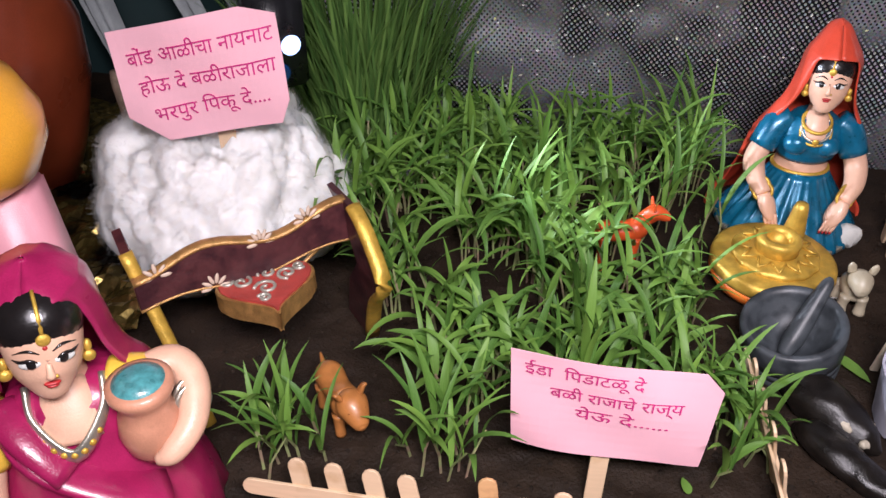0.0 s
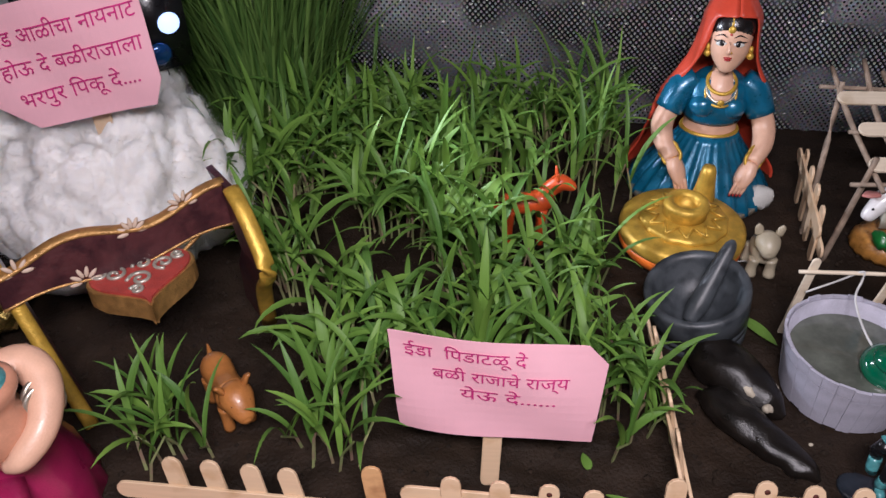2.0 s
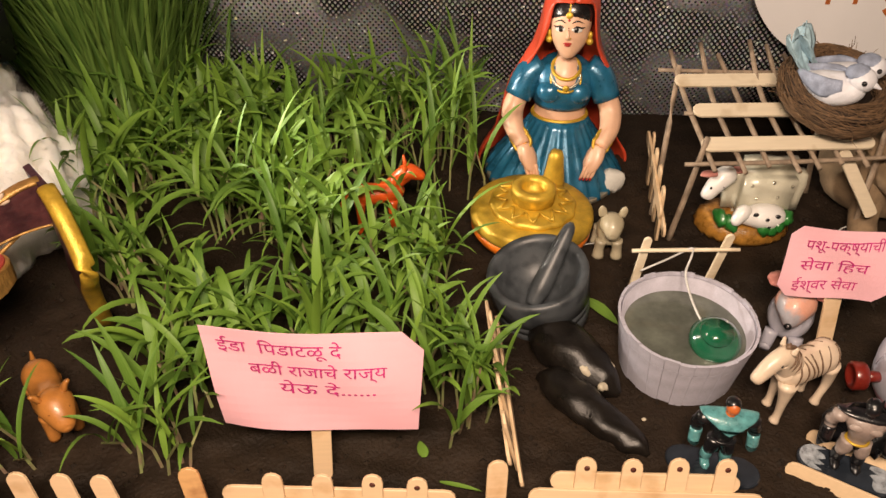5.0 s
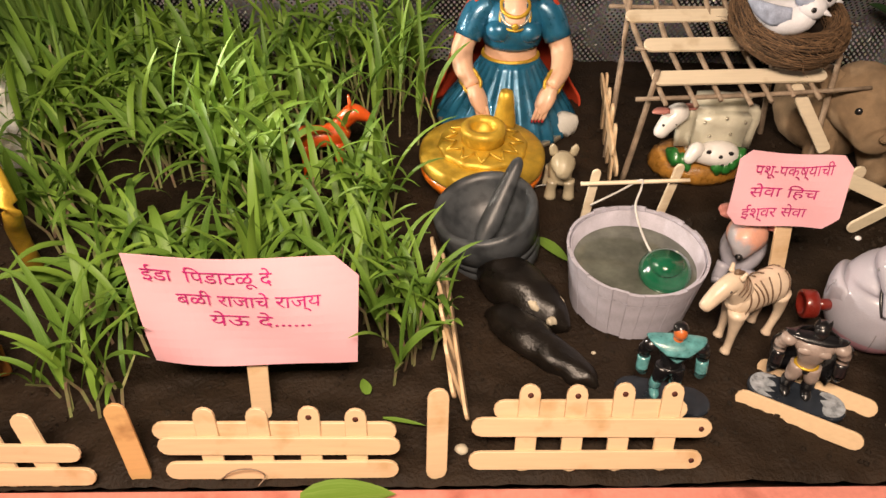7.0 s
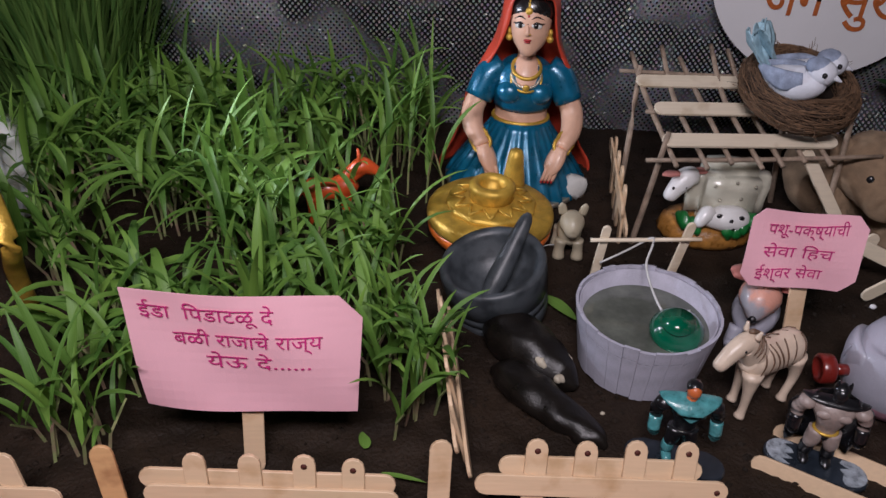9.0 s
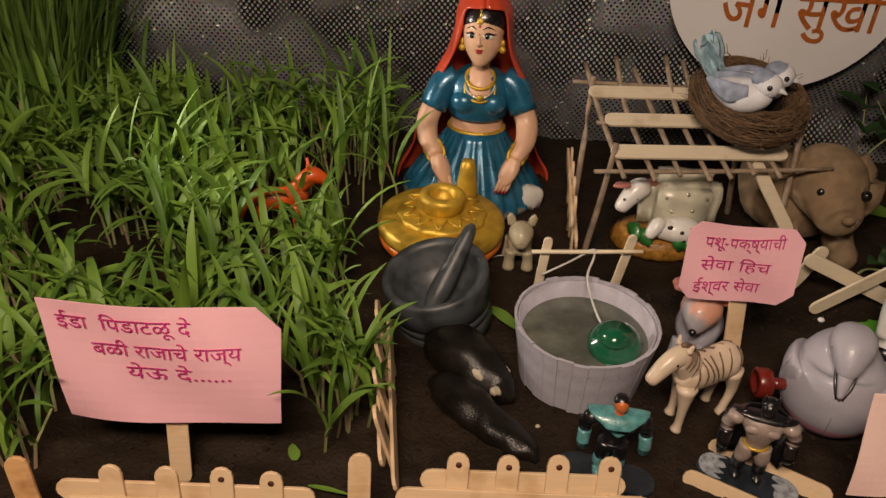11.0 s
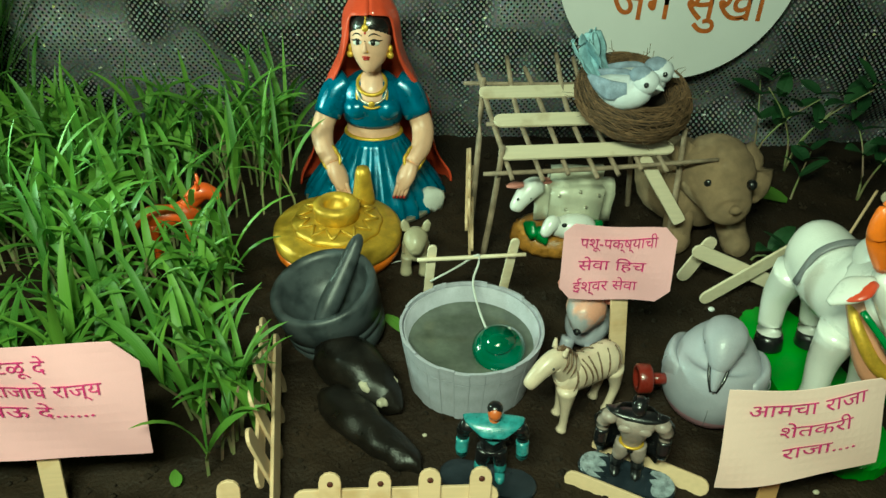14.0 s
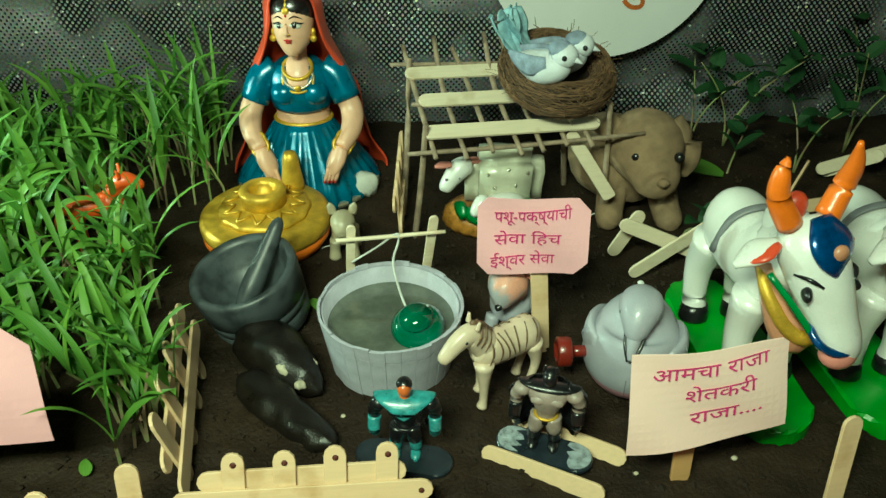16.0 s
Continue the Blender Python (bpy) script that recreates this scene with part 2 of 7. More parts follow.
def bar(bm, a, b, width=0.0112, thick=0.0021, up=(0, 0, 1), cut=False, mi=0):
    """A craft stick from a to b, its broad face square to up x run."""
    a, b = Vector(a), Vector(b)
    run = (b - a).normalized()
    up = Vector(up)
    nrm = run.cross(up).normalized()
    wide = nrm.cross(run).normalized()
    m = Matrix.Translation((a + b) / 2) @ Matrix((run, nrm, wide)).transposed().to_4x4()
    pts = stick_outline((b - a).length, width)
    if cut:
        pts = [(x, z) if x < 0 else (min(x, (b - a).length / 2 - width * 0.3 + 0.25 * z), z) for x, z in pts]
    return slab(bm, pts, thick, m, 0.0003, mi)


def smooth_path(pts, steps):
    """Catmull-Rom through the points (any number of components)."""
    p = [np.array(q, float) for q in pts]
    p = [2 * p[0] - p[1]] + p + [2 * p[-1] - p[-2]]
    out = []
    for i in range(1, len(p) - 2):
        for k in range(steps):
            t = k / steps
            out.append(0.5 * (2 * p[i] + (p[i + 1] - p[i - 1]) * t + (2 * p[i - 1] - 5 * p[i] + 4 * p[i + 1] - p[i + 2]) * t * t
                              + (3 * p[i] - p[i - 1] - 3 * p[i + 1] + p[i + 2]) * t ** 3))
    out.append(p[-2])
    return out


def tube(bm, pts, seg=12, steps=5, up=(0, 0, 1), mi=0, ridge=None):
    """A rounded limb through rows of (x, y, z, half width, half height)."""
    rows = smooth_path([(*q, q[3])[:5] if len(q) == 4 else q for q in pts], steps) if steps > 1 else [np.array((*q, q[3])[:5] if len(q) == 4 else q, float) for q in pts]
    rings, n = [], len(rows)
    for i, r in enumerate(rows):
        c = Vector(r[:3])
        d = Vector(rows[min(i + 1, n - 1)][:3]) - Vector(rows[max(i - 1, 0)][:3])
        d = d.normalized() if d.length > 1e-9 else Vector((0, 0, 1))
        u = Vector(up)
        if abs(d.dot(u)) > 0.95:
            u = Vector((0, 1, 0)) if abs(d.y) < 0.9 else Vector((1, 0, 0))
        s = d.cross(u).normalized()
        v = s.cross(d).normalized()
        ring = []
        for k in range(seg):
            a = 2 * math.pi * k / seg
            w = ridge(a, i / (n - 1)) if ridge else 1.0
            ring.append(bm.verts.new(c + s * math.cos(a) * max(r[3], 1e-5) * w + v * math.sin(a) * max(r[4], 1e-5) * w))
        rings.append(ring)
    for a, b in zip(rings, rings[1:]):
        for k in range(seg):
            bm.faces.new((a[k], a[(k + 1) % seg], b[(k + 1) % seg], b[k])).material_index = mi
    for ring in (rings[0], rings[-1]):
        c = bm.verts.new(sum((v.co for v in ring), Vector()) / seg)
        for k in range(seg):
            bm.faces.new((ring[k], ring[(k + 1) % seg], c)).material_index = mi
    return bm


def ball(bm, c, r, rot=(0, 0, 0), mi=0, u=16, v=10, rough=0.0, freq=40.0):
    """An ellipsoid, lumpy where rough is given."""
    r = (r, r, r) if isinstance(r, (int, float)) else r
    m = pose(*c, *rot) @ Matrix.Diagonal((*r, 1))
    made = bmesh.ops.create_uvsphere(bm, u_segments=u, v_segments=v, radius=1.0, matrix=m)["verts"]
    if rough:
        for w in made:
            w.co += (w.co - Vector(c)).normalized() * rough * noise.noise(w.co * freq)
    for f in {f for w in made for f in w.link_faces}:
        f.material_index = mi
    return bm


def turned(bm, profile, n=40, c=(0, 0, 0), mi=0, wave=None, sx=1.0, sy=1.0):
    """A form of revolution from (radius, height) rows."""
    rings = []
    for r, z in profile:
        ring = []
        for k in range(n):
            a = 2 * math.pi * k / n
            q = r * (wave(a, z) if wave else 1.0)
            ring.append(bm.verts.new((c[0] + q * sx * math.cos(a), c[1] + q * sy * math.sin(a), c[2] + z)))
        rings.append(ring)
    for a, b in zip(rings, rings[1:]):
        for k in range(n):
            bm.faces.new((a[k], a[(k + 1) % n], b[(k + 1) % n], b[k])).material_index = mi
    for ring, r in ((rings[0], profile[0]), (rings[-1], profile[-1])):
        if r[0] > 1e-6:
            bm.faces.new(ring).material_index = mi
    bmesh.ops.remove_doubles(bm, verts=[v for ring in rings for v in ring], dist=1e-6)
    return bm


def ring_band(bm, c, r, thick, rot=(0, 0, 0), mi=0, n=28, k=8, sy=1.0):
    """A torus."""
    m = pose(*c, *rot)
    rings = []
    for i in range(n):
        a = 2 * math.pi * i / n
        rings.append([bm.verts.new(m @ Vector(((r + thick * math.cos(b)) * math.cos(a), (r + thick * math.cos(b)) * math.sin(a) * sy, thick * math.sin(b))))
                      for b in (2 * math.pi * j / k for j in range(k))])
    for i in range(n):
        p, q = rings[i], rings[(i + 1) % n]
        for j in range(k):
            bm.faces.new((p[j], p[(j + 1) % k], q[(j + 1) % k], q[j])).material_index = mi
    return bm


def block(bm, lo, hi, bevel=0.0, mi=0, m=Matrix()):
    """A box between two corners with softened edges."""
    lo, hi = Vector(lo), Vector(hi)
    made = bmesh.ops.create_cube(bm, size=1, matrix=m @ Matrix.Translation((lo + hi) / 2) @ Matrix.Diagonal((*(hi - lo), 1)))["verts"]
    fs = {f for v in made for f in v.link_faces}
    for f in fs:
        f.material_index = mi
    if bevel:
        bmesh.ops.bevel(bm, geom=list({e for f in fs for e in f.edges}), offset=bevel, segments=2, affect="EDGES")
    return bm


# ---- the tray: soil, rim, cloth behind, and the room round it ----
SLOPE = -0.095


def front_y(x):
    return 0.311 + SLOPE * x


def back_y(x):
    return 0.800 - 0.135 * x


bm = bmesh.new()
NX, NY = 420, 150
grid = []
for i in range(NX + 1):
    x = -0.75 + 1.95 * i / NX
    row = []
    for j in range(NY + 1):
        y = front_y(x) + (back_y(x) + 0.06 - front_y(x)) * j / NY
        p = Vector((x, y, 0))
        z = 0.004 * noise.noise(p * 14) + 0.0024 * noise.noise(p * 60) + 0.0018 * noise.noise(p * 170) - 0.001
        row.append(bm.verts.new((x, y, z - (0.002 if j == 0 else 0))))
    grid.append(row)
for i in range(NX):
    for j in range(NY):
        bm.faces.new((grid[i][j], grid[i + 1][j], grid[i + 1][j + 1], grid[i][j + 1]))
tagged(part("ground", bm, M["soil"]), "dark damp soil filling a shallow display tray", "soil", kind="structure")

# crumbs of soil
rng = random.Random(5)
verts, faces = [], []
for _ in range(9000):
    x, r = rng.uniform(-0.3, 0.85), 0.0005 + 0.0026 * rng.random() ** 3
    y = rng.uniform(front_y(x) + 0.01, back_y(x) - 0.02)
    z = 0.004 * noise.noise(Vector((x, y, 0)) * 14)
    k = len(verts)
    for dx, dy, dz in ((1, 0, 0), (-1, 0, 0), (0, 1, 0), (0, -1, 0), (0, 0, 1), (0, 0, -1)):
        s = r * rng.uniform(0.6, 1.3)
        verts.append((x + dx * s, y + dy * s, z + dz * s * 0.7))
    for a, b, c in ((0, 2, 4), (2, 1, 4), (1, 3, 4), (3, 0, 4), (2, 0, 5), (1, 2, 5), (3, 1, 5), (0, 3, 5)):
        faces.append((k + a, k + b, k + c))
me = bpy.data.meshes.new("soil_crumbs")
me.from_pydata(verts, [], faces)
me.materials.append(M["clod"])
tagged(new("soil_crumbs", me), "loose crumbs of dark soil scattered on the tray", "soil crumbs", kind="stuff")

# painted rim board in front of the soil
bm = bmesh.new()
rot = pose(0, 0.311, 0, 0, 0, math.degrees(math.atan(SLOPE)))
block(bm, (-0.8, -0.032, -0.06), (1.25, -0.004, 0.0005), 0.0015, m=rot)
tagged(part("tray_rim", bm, M["rim"], smooth=False), "salmon-pink painted wooden rim with chipped edge", "tray rim", kind="structure")

# table under the tray
bm = bmesh.new()
block(bm, (-0.9, 0.0, -0.10), (1.3, 1.05, -0.06), 0.004)
for x in (-0.85, 1.25):
    for y in (0.06, 1.0):
        block(bm, (x - 0.03, y - 0.03, -0.78), (x + 0.03, y + 0.03, -0.10))
tagged(part("display_table", bm, M["table"], smooth=False), "dark wooden table carrying the display tray", "table", kind="structure")
bm = bmesh.new()
block(bm, (-0.79, 0.325, -0.06), (1.24, 0.99, -0.012))
tagged(part("tray_bed", bm, M["table"], smooth=False), "tray bed beneath the soil", "tray", kind="structure")

# hanging silver cloth with soft folds
bm = bmesh.new()
uvl = bm.loops.layers.uv.new("UVMap")
NX, NZ = 260, 60
grid = []
for i in range(NX + 1):
    x = -0.17 + 1.45 * i / NX
    row = []
    for j in range(NZ + 1):
        z = -0.012 + 0.50 * j / NZ
        fold = 0.008 * math.sin(z * 48 + 3.0 * noise.noise(Vector((x * 3.2, z * 2, 4)))) * (0.35 + 0.65 * abs(noise.noise(Vector((x * 2.2, 3, z)))) * 2)
        fold += 0.010 * noise.noise(Vector((x * 9, z * 14, 1))) + 0.004 * noise.noise(Vector((x * 30, z * 35, 7)))
        row.append(bm.verts.new((x, back_y(x) + 0.02 + fold - 0.10 * z, z)))
    grid.append(row)
for i in range(NX):
    for j in range(NZ):
        f = bm.faces.new((grid[i][j], grid[i + 1][j], grid[i + 1][j + 1], grid[i][j + 1]))
        for loop, (a, b) in zip(f.loops, ((i, j), (i + 1, j), (i + 1, j + 1), (i, j + 1))):
            loop[uvl].uv = (1.45 * a / NX, 0.50 * b / NZ)
tagged(part("backdrop_cloth", bm, M["fabric"]), "glittering silver dotted foil cloth hung in soft folds", "backdrop cloth", kind="structure")

# teal cloth on the wall behind, at the far side of the silver cloth
bm = bmesh.new()
grid = []
for i in range(61):
    x = -0.9 + 0.95 * i / 60
    grid.append([bm.verts.new((x, 0.92 + 0.012 * math.sin(x * 55 + 2 * noise.noise(Vector((x * 4, z, 0)))), z)) for z in (-0.06, 0.1, 0.25, 0.4, 0.6, 0.9)])
for a, b in zip(grid, grid[1:]):
    for j in range(5):
        bm.faces.new((a[j], b[j], b[j + 1], a[j + 1]))
tagged(part("backdrop_drape", bm, M["teal"]), "dark teal cloth hung behind the display", "drape", kind="structure")

# room shell
for name, lo, hi in (("floor", (-2.2, -2.2, -0.84), (2.6, 1.5, -0.78)), ("ceiling", (-2.2, -2.2, 1.9), (2.6, 1.5, 1.96)),
                     ("wall_north", (-2.2, 1.4, -0.78), (2.6, 1.5, 1.9)), ("wall_south", (-2.2, -2.2, -0.78), (2.6, -2.1, 1.9)),
                     ("wall_west", (-2.3, -2.2, -0.78), (-2.2, 1.5, 1.9)), ("wall_east", (2.6, -2.2, -0.78), (2.7, 1.5, 1.9))):
    tagged(part(name, block(bmesh.new(), lo, hi), M["wall"], smooth=False), "plain plaster of the room", name.split("_")[0], kind="structure")


# ---- fences and loose sticks ----
def panel_fence(m, label, pickets, rails, thick=0.0021):
    """pickets: (foot x, head x, foot z, head z, holed); rails: (x0, x1, z0, z1, in front, holed)."""
    root = thing("stick_fence", m, label, "fence", "craft stick fences")
    for x0, x1, z0, z1, holed in pickets:
        p = part("picket", bar(bmesh.new(), (x0, 0, z0), (x1, 0, z1), 0.0112, thick, up=(1, 0, 0)), M["stick"], root, smooth=False)
        if holed:
            part("nail_hole", turned(bmesh.new(), [(0.0, -thick / 2 - 0.0003), (0.0016, -thick / 2 - 0.0003), (0.0016, 0)], 12), M["hole"], p).matrix_basis = pose(x1, 0, z1 - 0.0062) @ pose(0, 0, 0, -90)
            p.children[0].matrix_basis = Matrix.Translation((x1, 0, z1 - 0.0062)) @ pose(0, 0, 0, -90, 0, 0)
    for x0, x1, z0, z1, front, holed in rails:
        y = -thick * 1.02 if front else thick * 1.02
        p = part("rail", bar(bmesh.new(), (x0, y, z0), (x1, y, z1), 0.0115, thick), M["stick"], root, smooth=False)
        if holed:
            part("nail_hole", turned(bmesh.new(), [(0.0, -0.0002), (0.0015, -0.0002), (0.0015, 0.001)], 12), M["hole"], p).matrix_basis = Matrix.Translation((x1 - 0.006, y - thick / 2 - 0.0002, z1)) @ pose(0, 0, 0, -90, 0, 0)
    return root


YAW = math.degrees(math.atan(SLOPE))
panel_fence(pose(0.243, 0.2965, 0.0, -19, 0, YAW), "pale craft-stick picket fence with four nail-holed pickets on the tray edge",
            [(0.027, 0.029, -0.002, 0.0525, True), (0.052, 0.054, -0.002, 0.052, True), (0.077, 0.079, -0.002, 0.053, True), (0.102, 0.105, -0.002, 0.053, True)],
            [(-0.002, 0.127, 0.028, 0.0265, True, True), (-0.003, 0.124, 0.0068, 0.0065, True, True), (0.010, 0.114, 0.036, 0.0355, False, False)])
panel_fence(pose(0.077, 0.3085, 0.0, -12, 0, YAW), "pale craft-stick picket fence with double upper rail on the tray edge",
            [(0.029, 0.026, -0.002, 0.0465, False), (0.055, 0.053, -0.002, 0.0465, False), (0.080, 0.080, -0.002, 0.047, True), (0.104, 0.104, -0.002, 0.0455, True)],
            [(0.001, 0.127, 0.0235, 0.0225, True, False), (0.003, 0.126, 0.0065, 0.0065, True, False), (-0.002, 0.125, 0.030, 0.029, False, False)])
panel_fence(pose(-0.085, 0.3205, 0.0, -12, 0, YAW), "pale craft-stick picket fence with tilted pickets on the tray edge",
            [(0.040, 0.031, -0.002, 0.0475, False), (0.063, 0.053, -0.002, 0.0475, False), (0.086, 0.076, -0.002, 0.0470, False), (0.108, 0.097, -0.002, 0.0465, False)],
            [(-0.002, 0.125, 0.0235, 0.0225, True, False), (0.006, 0.130, 0.0065, 0.0065, True, False)])
side = [(0.018, 0.016, -0.002, 0.052, False), (0.044, 0.043, -0.002, 0.054, False), (0.072, 0.071, -0.002, 0.053, False), (0.098, 0.099, -0.002, 0.052, False)]
panel_fence(pose(0.243, 0.326, 0.0, -13, 0, 88), "pale craft-stick fence dividing the grass from bare soil", side,
            [(-0.004, 0.122, 0.010, 0.024, True, False), (0.002, 0.124, 0.024, 0.038, False, False)])
panel_fence(pose(0.389, 0.540, 0.0, -3, 0, 79), "pale craft-stick fence standing beside the twig platform", side,
            [(-0.004, 0.118, 0.020, 0.022, True, False), (0.0, 0.120, 0.036, 0.038, False, False)])


def single_stick(a, b, label, material="stick", width=0.0112, up=(1, 0, 0), cut=False):
    root = thing("craft_stick", Matrix.Translation(a), label, "craft stick")
    part("blade", bar(bmesh.new(), (0, 0, 0), Vector(b) - Vector(a), width, 0.0021, up, cut), M[material], root, smooth=False)
    return root


single_stick((0.066, 0.309, -0.004), (0.060, 0.319, 0.050), "brown-stained craft stick standing upright in the soil", "stick_stained")
single_stick((0.2225, 0.295, -0.004), (0.2245, 0.309, 0.054), "pale craft stick standing upright in the soil")
single_stick((0.583, 0.262, -0.01), (0.588, 0.276, 0.052), "pale craft stick standing beside the bull figurines")
single_stick((0.405, 0.329, 0.003), (0.463, 0.287, 0.003), "mud-caked craft stick lying on the soil", up=(0, 0.4, 1))
single_stick((0.429, 0.352, 0.002), (0.484, 0.309, 0.002), "craft stick half buried behind the toy figure", up=(0, 0.6, 1))
single_stick((0.779, 0.589, 0.003), (0.812, 0.560, 0.034), "pale craft stick lying beyond the bull figurines", "stick_pale", up=(0.2, 0.3, 1))
single_stick((0.768, 0.582, 0.010), (0.850, 0.566, 0.040), "pale craft stick stacked on another beyond the bulls", "stick_pale", up=(0.2, 0.3, 1))
single_stick((0.700, 0.528, 0.002), (0.738, 0.556, 0.036), "craft stick leaning behind the bull figurine", up=(0.2, 0, 1))
single_stick((0.728, 0.538, 0.003), (0.790, 0.530, 0.012), "broken craft stick lying behind the bull figurine", up=(0, 0.3, 1), cut=True)
single_stick((0.549, 0.470, 0.005), (0.640, 0.474, 0.062), "pale craft stick leaning across another", "stick_pale", up=(0.2, 0, 1))
single_stick((0.544, 0.488, 0.040), (0.628, 0.470, 0.004), "pale craft stick crossed under another", "stick_pale", up=(0.2, 0, 1))
single_stick((0.545, 0.498, 0.004), (0.566, 0.500, 0.040), "pale craft stick stub propping crossed sticks", "stick_pale", up=(1, 0, 0))


# unseen housing and cord, added so that the main light has a carrier
lm = look((0.13, -0.05, 0.64), (0.16, 0.45, 0.0))
root = thing("hanging_lamp", lm, "unseen white lamp housing added behind the main light", "lamp")
part("housing", block(bmesh.new(), (-0.17, -0.065, 0.012), (0.17, 0.065, 0.045), 0.006), M["paper_white"], root)
part("cord", tube(bmesh.new(), [(0, 0, 0.04, 0.003), (*(lm.inverted() @ Vector((0.13, -0.09, 1.2))), 0.003), (*(lm.inverted() @ Vector((0.13, -0.09, 1.91))), 0.003)], 8, 4), M["table"], root)


# ---- hand-lettered signs ----
def lettering(lines, place, material, root, size, bold=0.0):
    """Lines of handwriting laid on a surface. lines: (text, u, v, width in u); place(u, v, lift) gives the point."""
    for body, u0, v0, wu, rise in lines:
        c = bpy.data.curves.new("lettering", "FONT")
        c.body, c.size, c.offset, c.resolution_u = body, 1.0, bold, 3
        tmp = new("lettering_source", c)
        bpy.context.view_layer.update()
        me = bpy.data.meshes.new_from_object(tmp.evaluated_get(bpy.context.evaluated_depsgraph_get()))
        bpy.data.objects.remove(tmp)
        w = max(v.co.x for v in me.vertices)
        # each glyph piece lies at a slightly different height, so that touching strokes overlap
        island = list(range(len(me.vertices)))

        def find(k):
            while island[k] != k:
                island[k] = island[island[k]]
                k = island[k]
            return k
        for e in me.edges:
            a, b = find(e.vertices[0]), find(e.vertices[1])
            if a != b:
                island[max(a, b)] = min(a, b)
        order = {k: n for n, k in enumerate(sorted({find(k) for k in range(len(island))}))}
        for v in me.vertices:
            step = order[find(v.index)]
            x, y = v.co.x / w, v.co.y
            wob = 0.012 * math.sin(x * 23 + v0 * 40) * size
            v.co = place(u0 + wu * x, v0 + y * size + rise * x + wob, 0.0007 + 0.00005 * step)
        me.materials.clear()
        me.materials.append(material)
        ob = new("lettering", me)
        ob.parent = root


def placard(corners, base, lines, size, label, paper="paper", ink="ink", bow=0.0, chamfers=(), stick_top=None, material="stick", width=0.0112, bold=0.0):
    """corners: bottom left, bottom right, top left, top right. chamfers: (corner u, corner v, cut u, cut v)."""
    o = Vector(base)
    q = [Vector(c) - o for c in corners]
    nrm = (q[1] - q[0]).cross(q[2] - q[0]).normalized()

    def place(u, v, lift=0.0):
        p = (q[0] * (1 - u) + q[1] * u) * (1 - v) + (q[2] * (1 - u) + q[3] * u) * v
        return p + nrm * (lift + bow * (4 * u * (1 - u)) * (1 - 0.4 * v) + 0.0012 * math.sin(u * 7 + v * 5))
    root = thing("placard", Matrix.Translation(o), label, "sign", "hand-lettered signs")
    bm = bmesh.new()
    NU, NV = 20, 12
    g = [[bm.verts.new((i / NU, j / NV, 0)) for j in range(NV + 1)] for i in range(NU + 1)]
    for i in range(NU):
        for j in range(NV):
            bm.faces.new((g[i][j], g[i + 1][j], g[i + 1][j + 1], g[i][j + 1]))
    for cu, cv, du, dv in chamfers:
        a = Vector((cu + (du if cu == 0 else -du), cv, 0))
        b = Vector((cu, cv + (dv if cv == 0 else -dv), 0))
        n = Vector((a.y - b.y, b.x - a.x, 0))
        if n.dot(Vector((cu, cv, 0)) - a) < 0:
            n = -n
        bmesh.ops.bisect_plane(bm, geom=bm.verts[:] + bm.edges[:] + bm.faces[:], plane_co=a, plane_no=n, clear_outer=True)
    for v in bm.verts:
        v.co = place(v.co.x, v.co.y)
    bmesh.ops.recalc_face_normals(bm, faces=bm.faces[:])
    ext = bmesh.ops.extrude_face_region(bm, geom=bm.faces[:])
    for v in ext["geom"]:
        if isinstance(v, bmesh.types.BMVert):
            v.co -= nrm * 0.0006
    part("paper", bm, M[paper], root, smooth=False)
    top = place(*stick_top, -0.010) if stick_top else place(0.5, 0.6, -0.010)
    part("stake", bar(bmesh.new(), (0, 0, -0.004), top, width, 0.0021, up=(1, 0, 0)), M[material], root, smooth=False)
    lettering(lines, place, M[ink], root, size, bold)
    return root


placard([(0.074, 0.357, 0.039), (0.184, 0.342, 0.043), (0.070, 0.361, 0.112), (0.188, 0.344, 0.116)], (0.127, 0.3445, 0.0),
        [("ईडा  िपडाटळू दे", 0.07, 0.80, 0.57, 0.0), ("बळी राजाचे राज्य", 0.20, 0.59, 0.64, 0.0), ("येऊ दे......", 0.33, 0.40, 0.46, 0.01)], 0.155,
        "pink paper placard with magenta handwriting on a craft stick", bow=0.004, chamfers=[(1, 1, 0.10, 0.18)], stick_top=(0.5, 0.5))
placard([(0.4215, 0.4235, 0.0575), (0.4875, 0.407, 0.060), (0.421, 0.4260, 0.111), (0.487, 0.4115, 0.1115)], (0.464, 0.409, 0.0),
        [("पशू-पक्ष्याची", 0.15, 0.70, 0.68, 0.06), ("सेवा िहच", 0.15, 0.40, 0.60, 0.03), ("ईश्वर सेवा", 0.12, 0.12, 0.58, 0.03)], 0.20,
        "small pink paper placard with clipped corners and magenta handwriting", chamfers=[(0, 0, 0.1, 0.15), (1, 0, 0.12, 0.17), (0, 1, 0.09, 0.13), (1, 1, 0.11, 0.16)], stick_top=(0.55, 0.5))
placard([(0.472, 0.290, 0.030), (0.551, 0.280, 0.050), (0.469, 0.297, 0.0935), (0.543, 0.286, 0.1035)], (0.509, 0.293, 0.0),
        [("आमचा राजा", 0.13, 0.73, 0.74, 0.06), ("शेतकरी", 0.34, 0.49, 0.45, 0.05), ("राजा....", 0.38, 0.25, 0.45, 0.05)], 0.19,
        "peach-pink paper placard with curled corner and magenta handwriting", "paper_peach", bow=0.004, chamfers=[(1, 1, 0.04, 0.05)], stick_top=(0.45, 0.5), material="stick_stained")
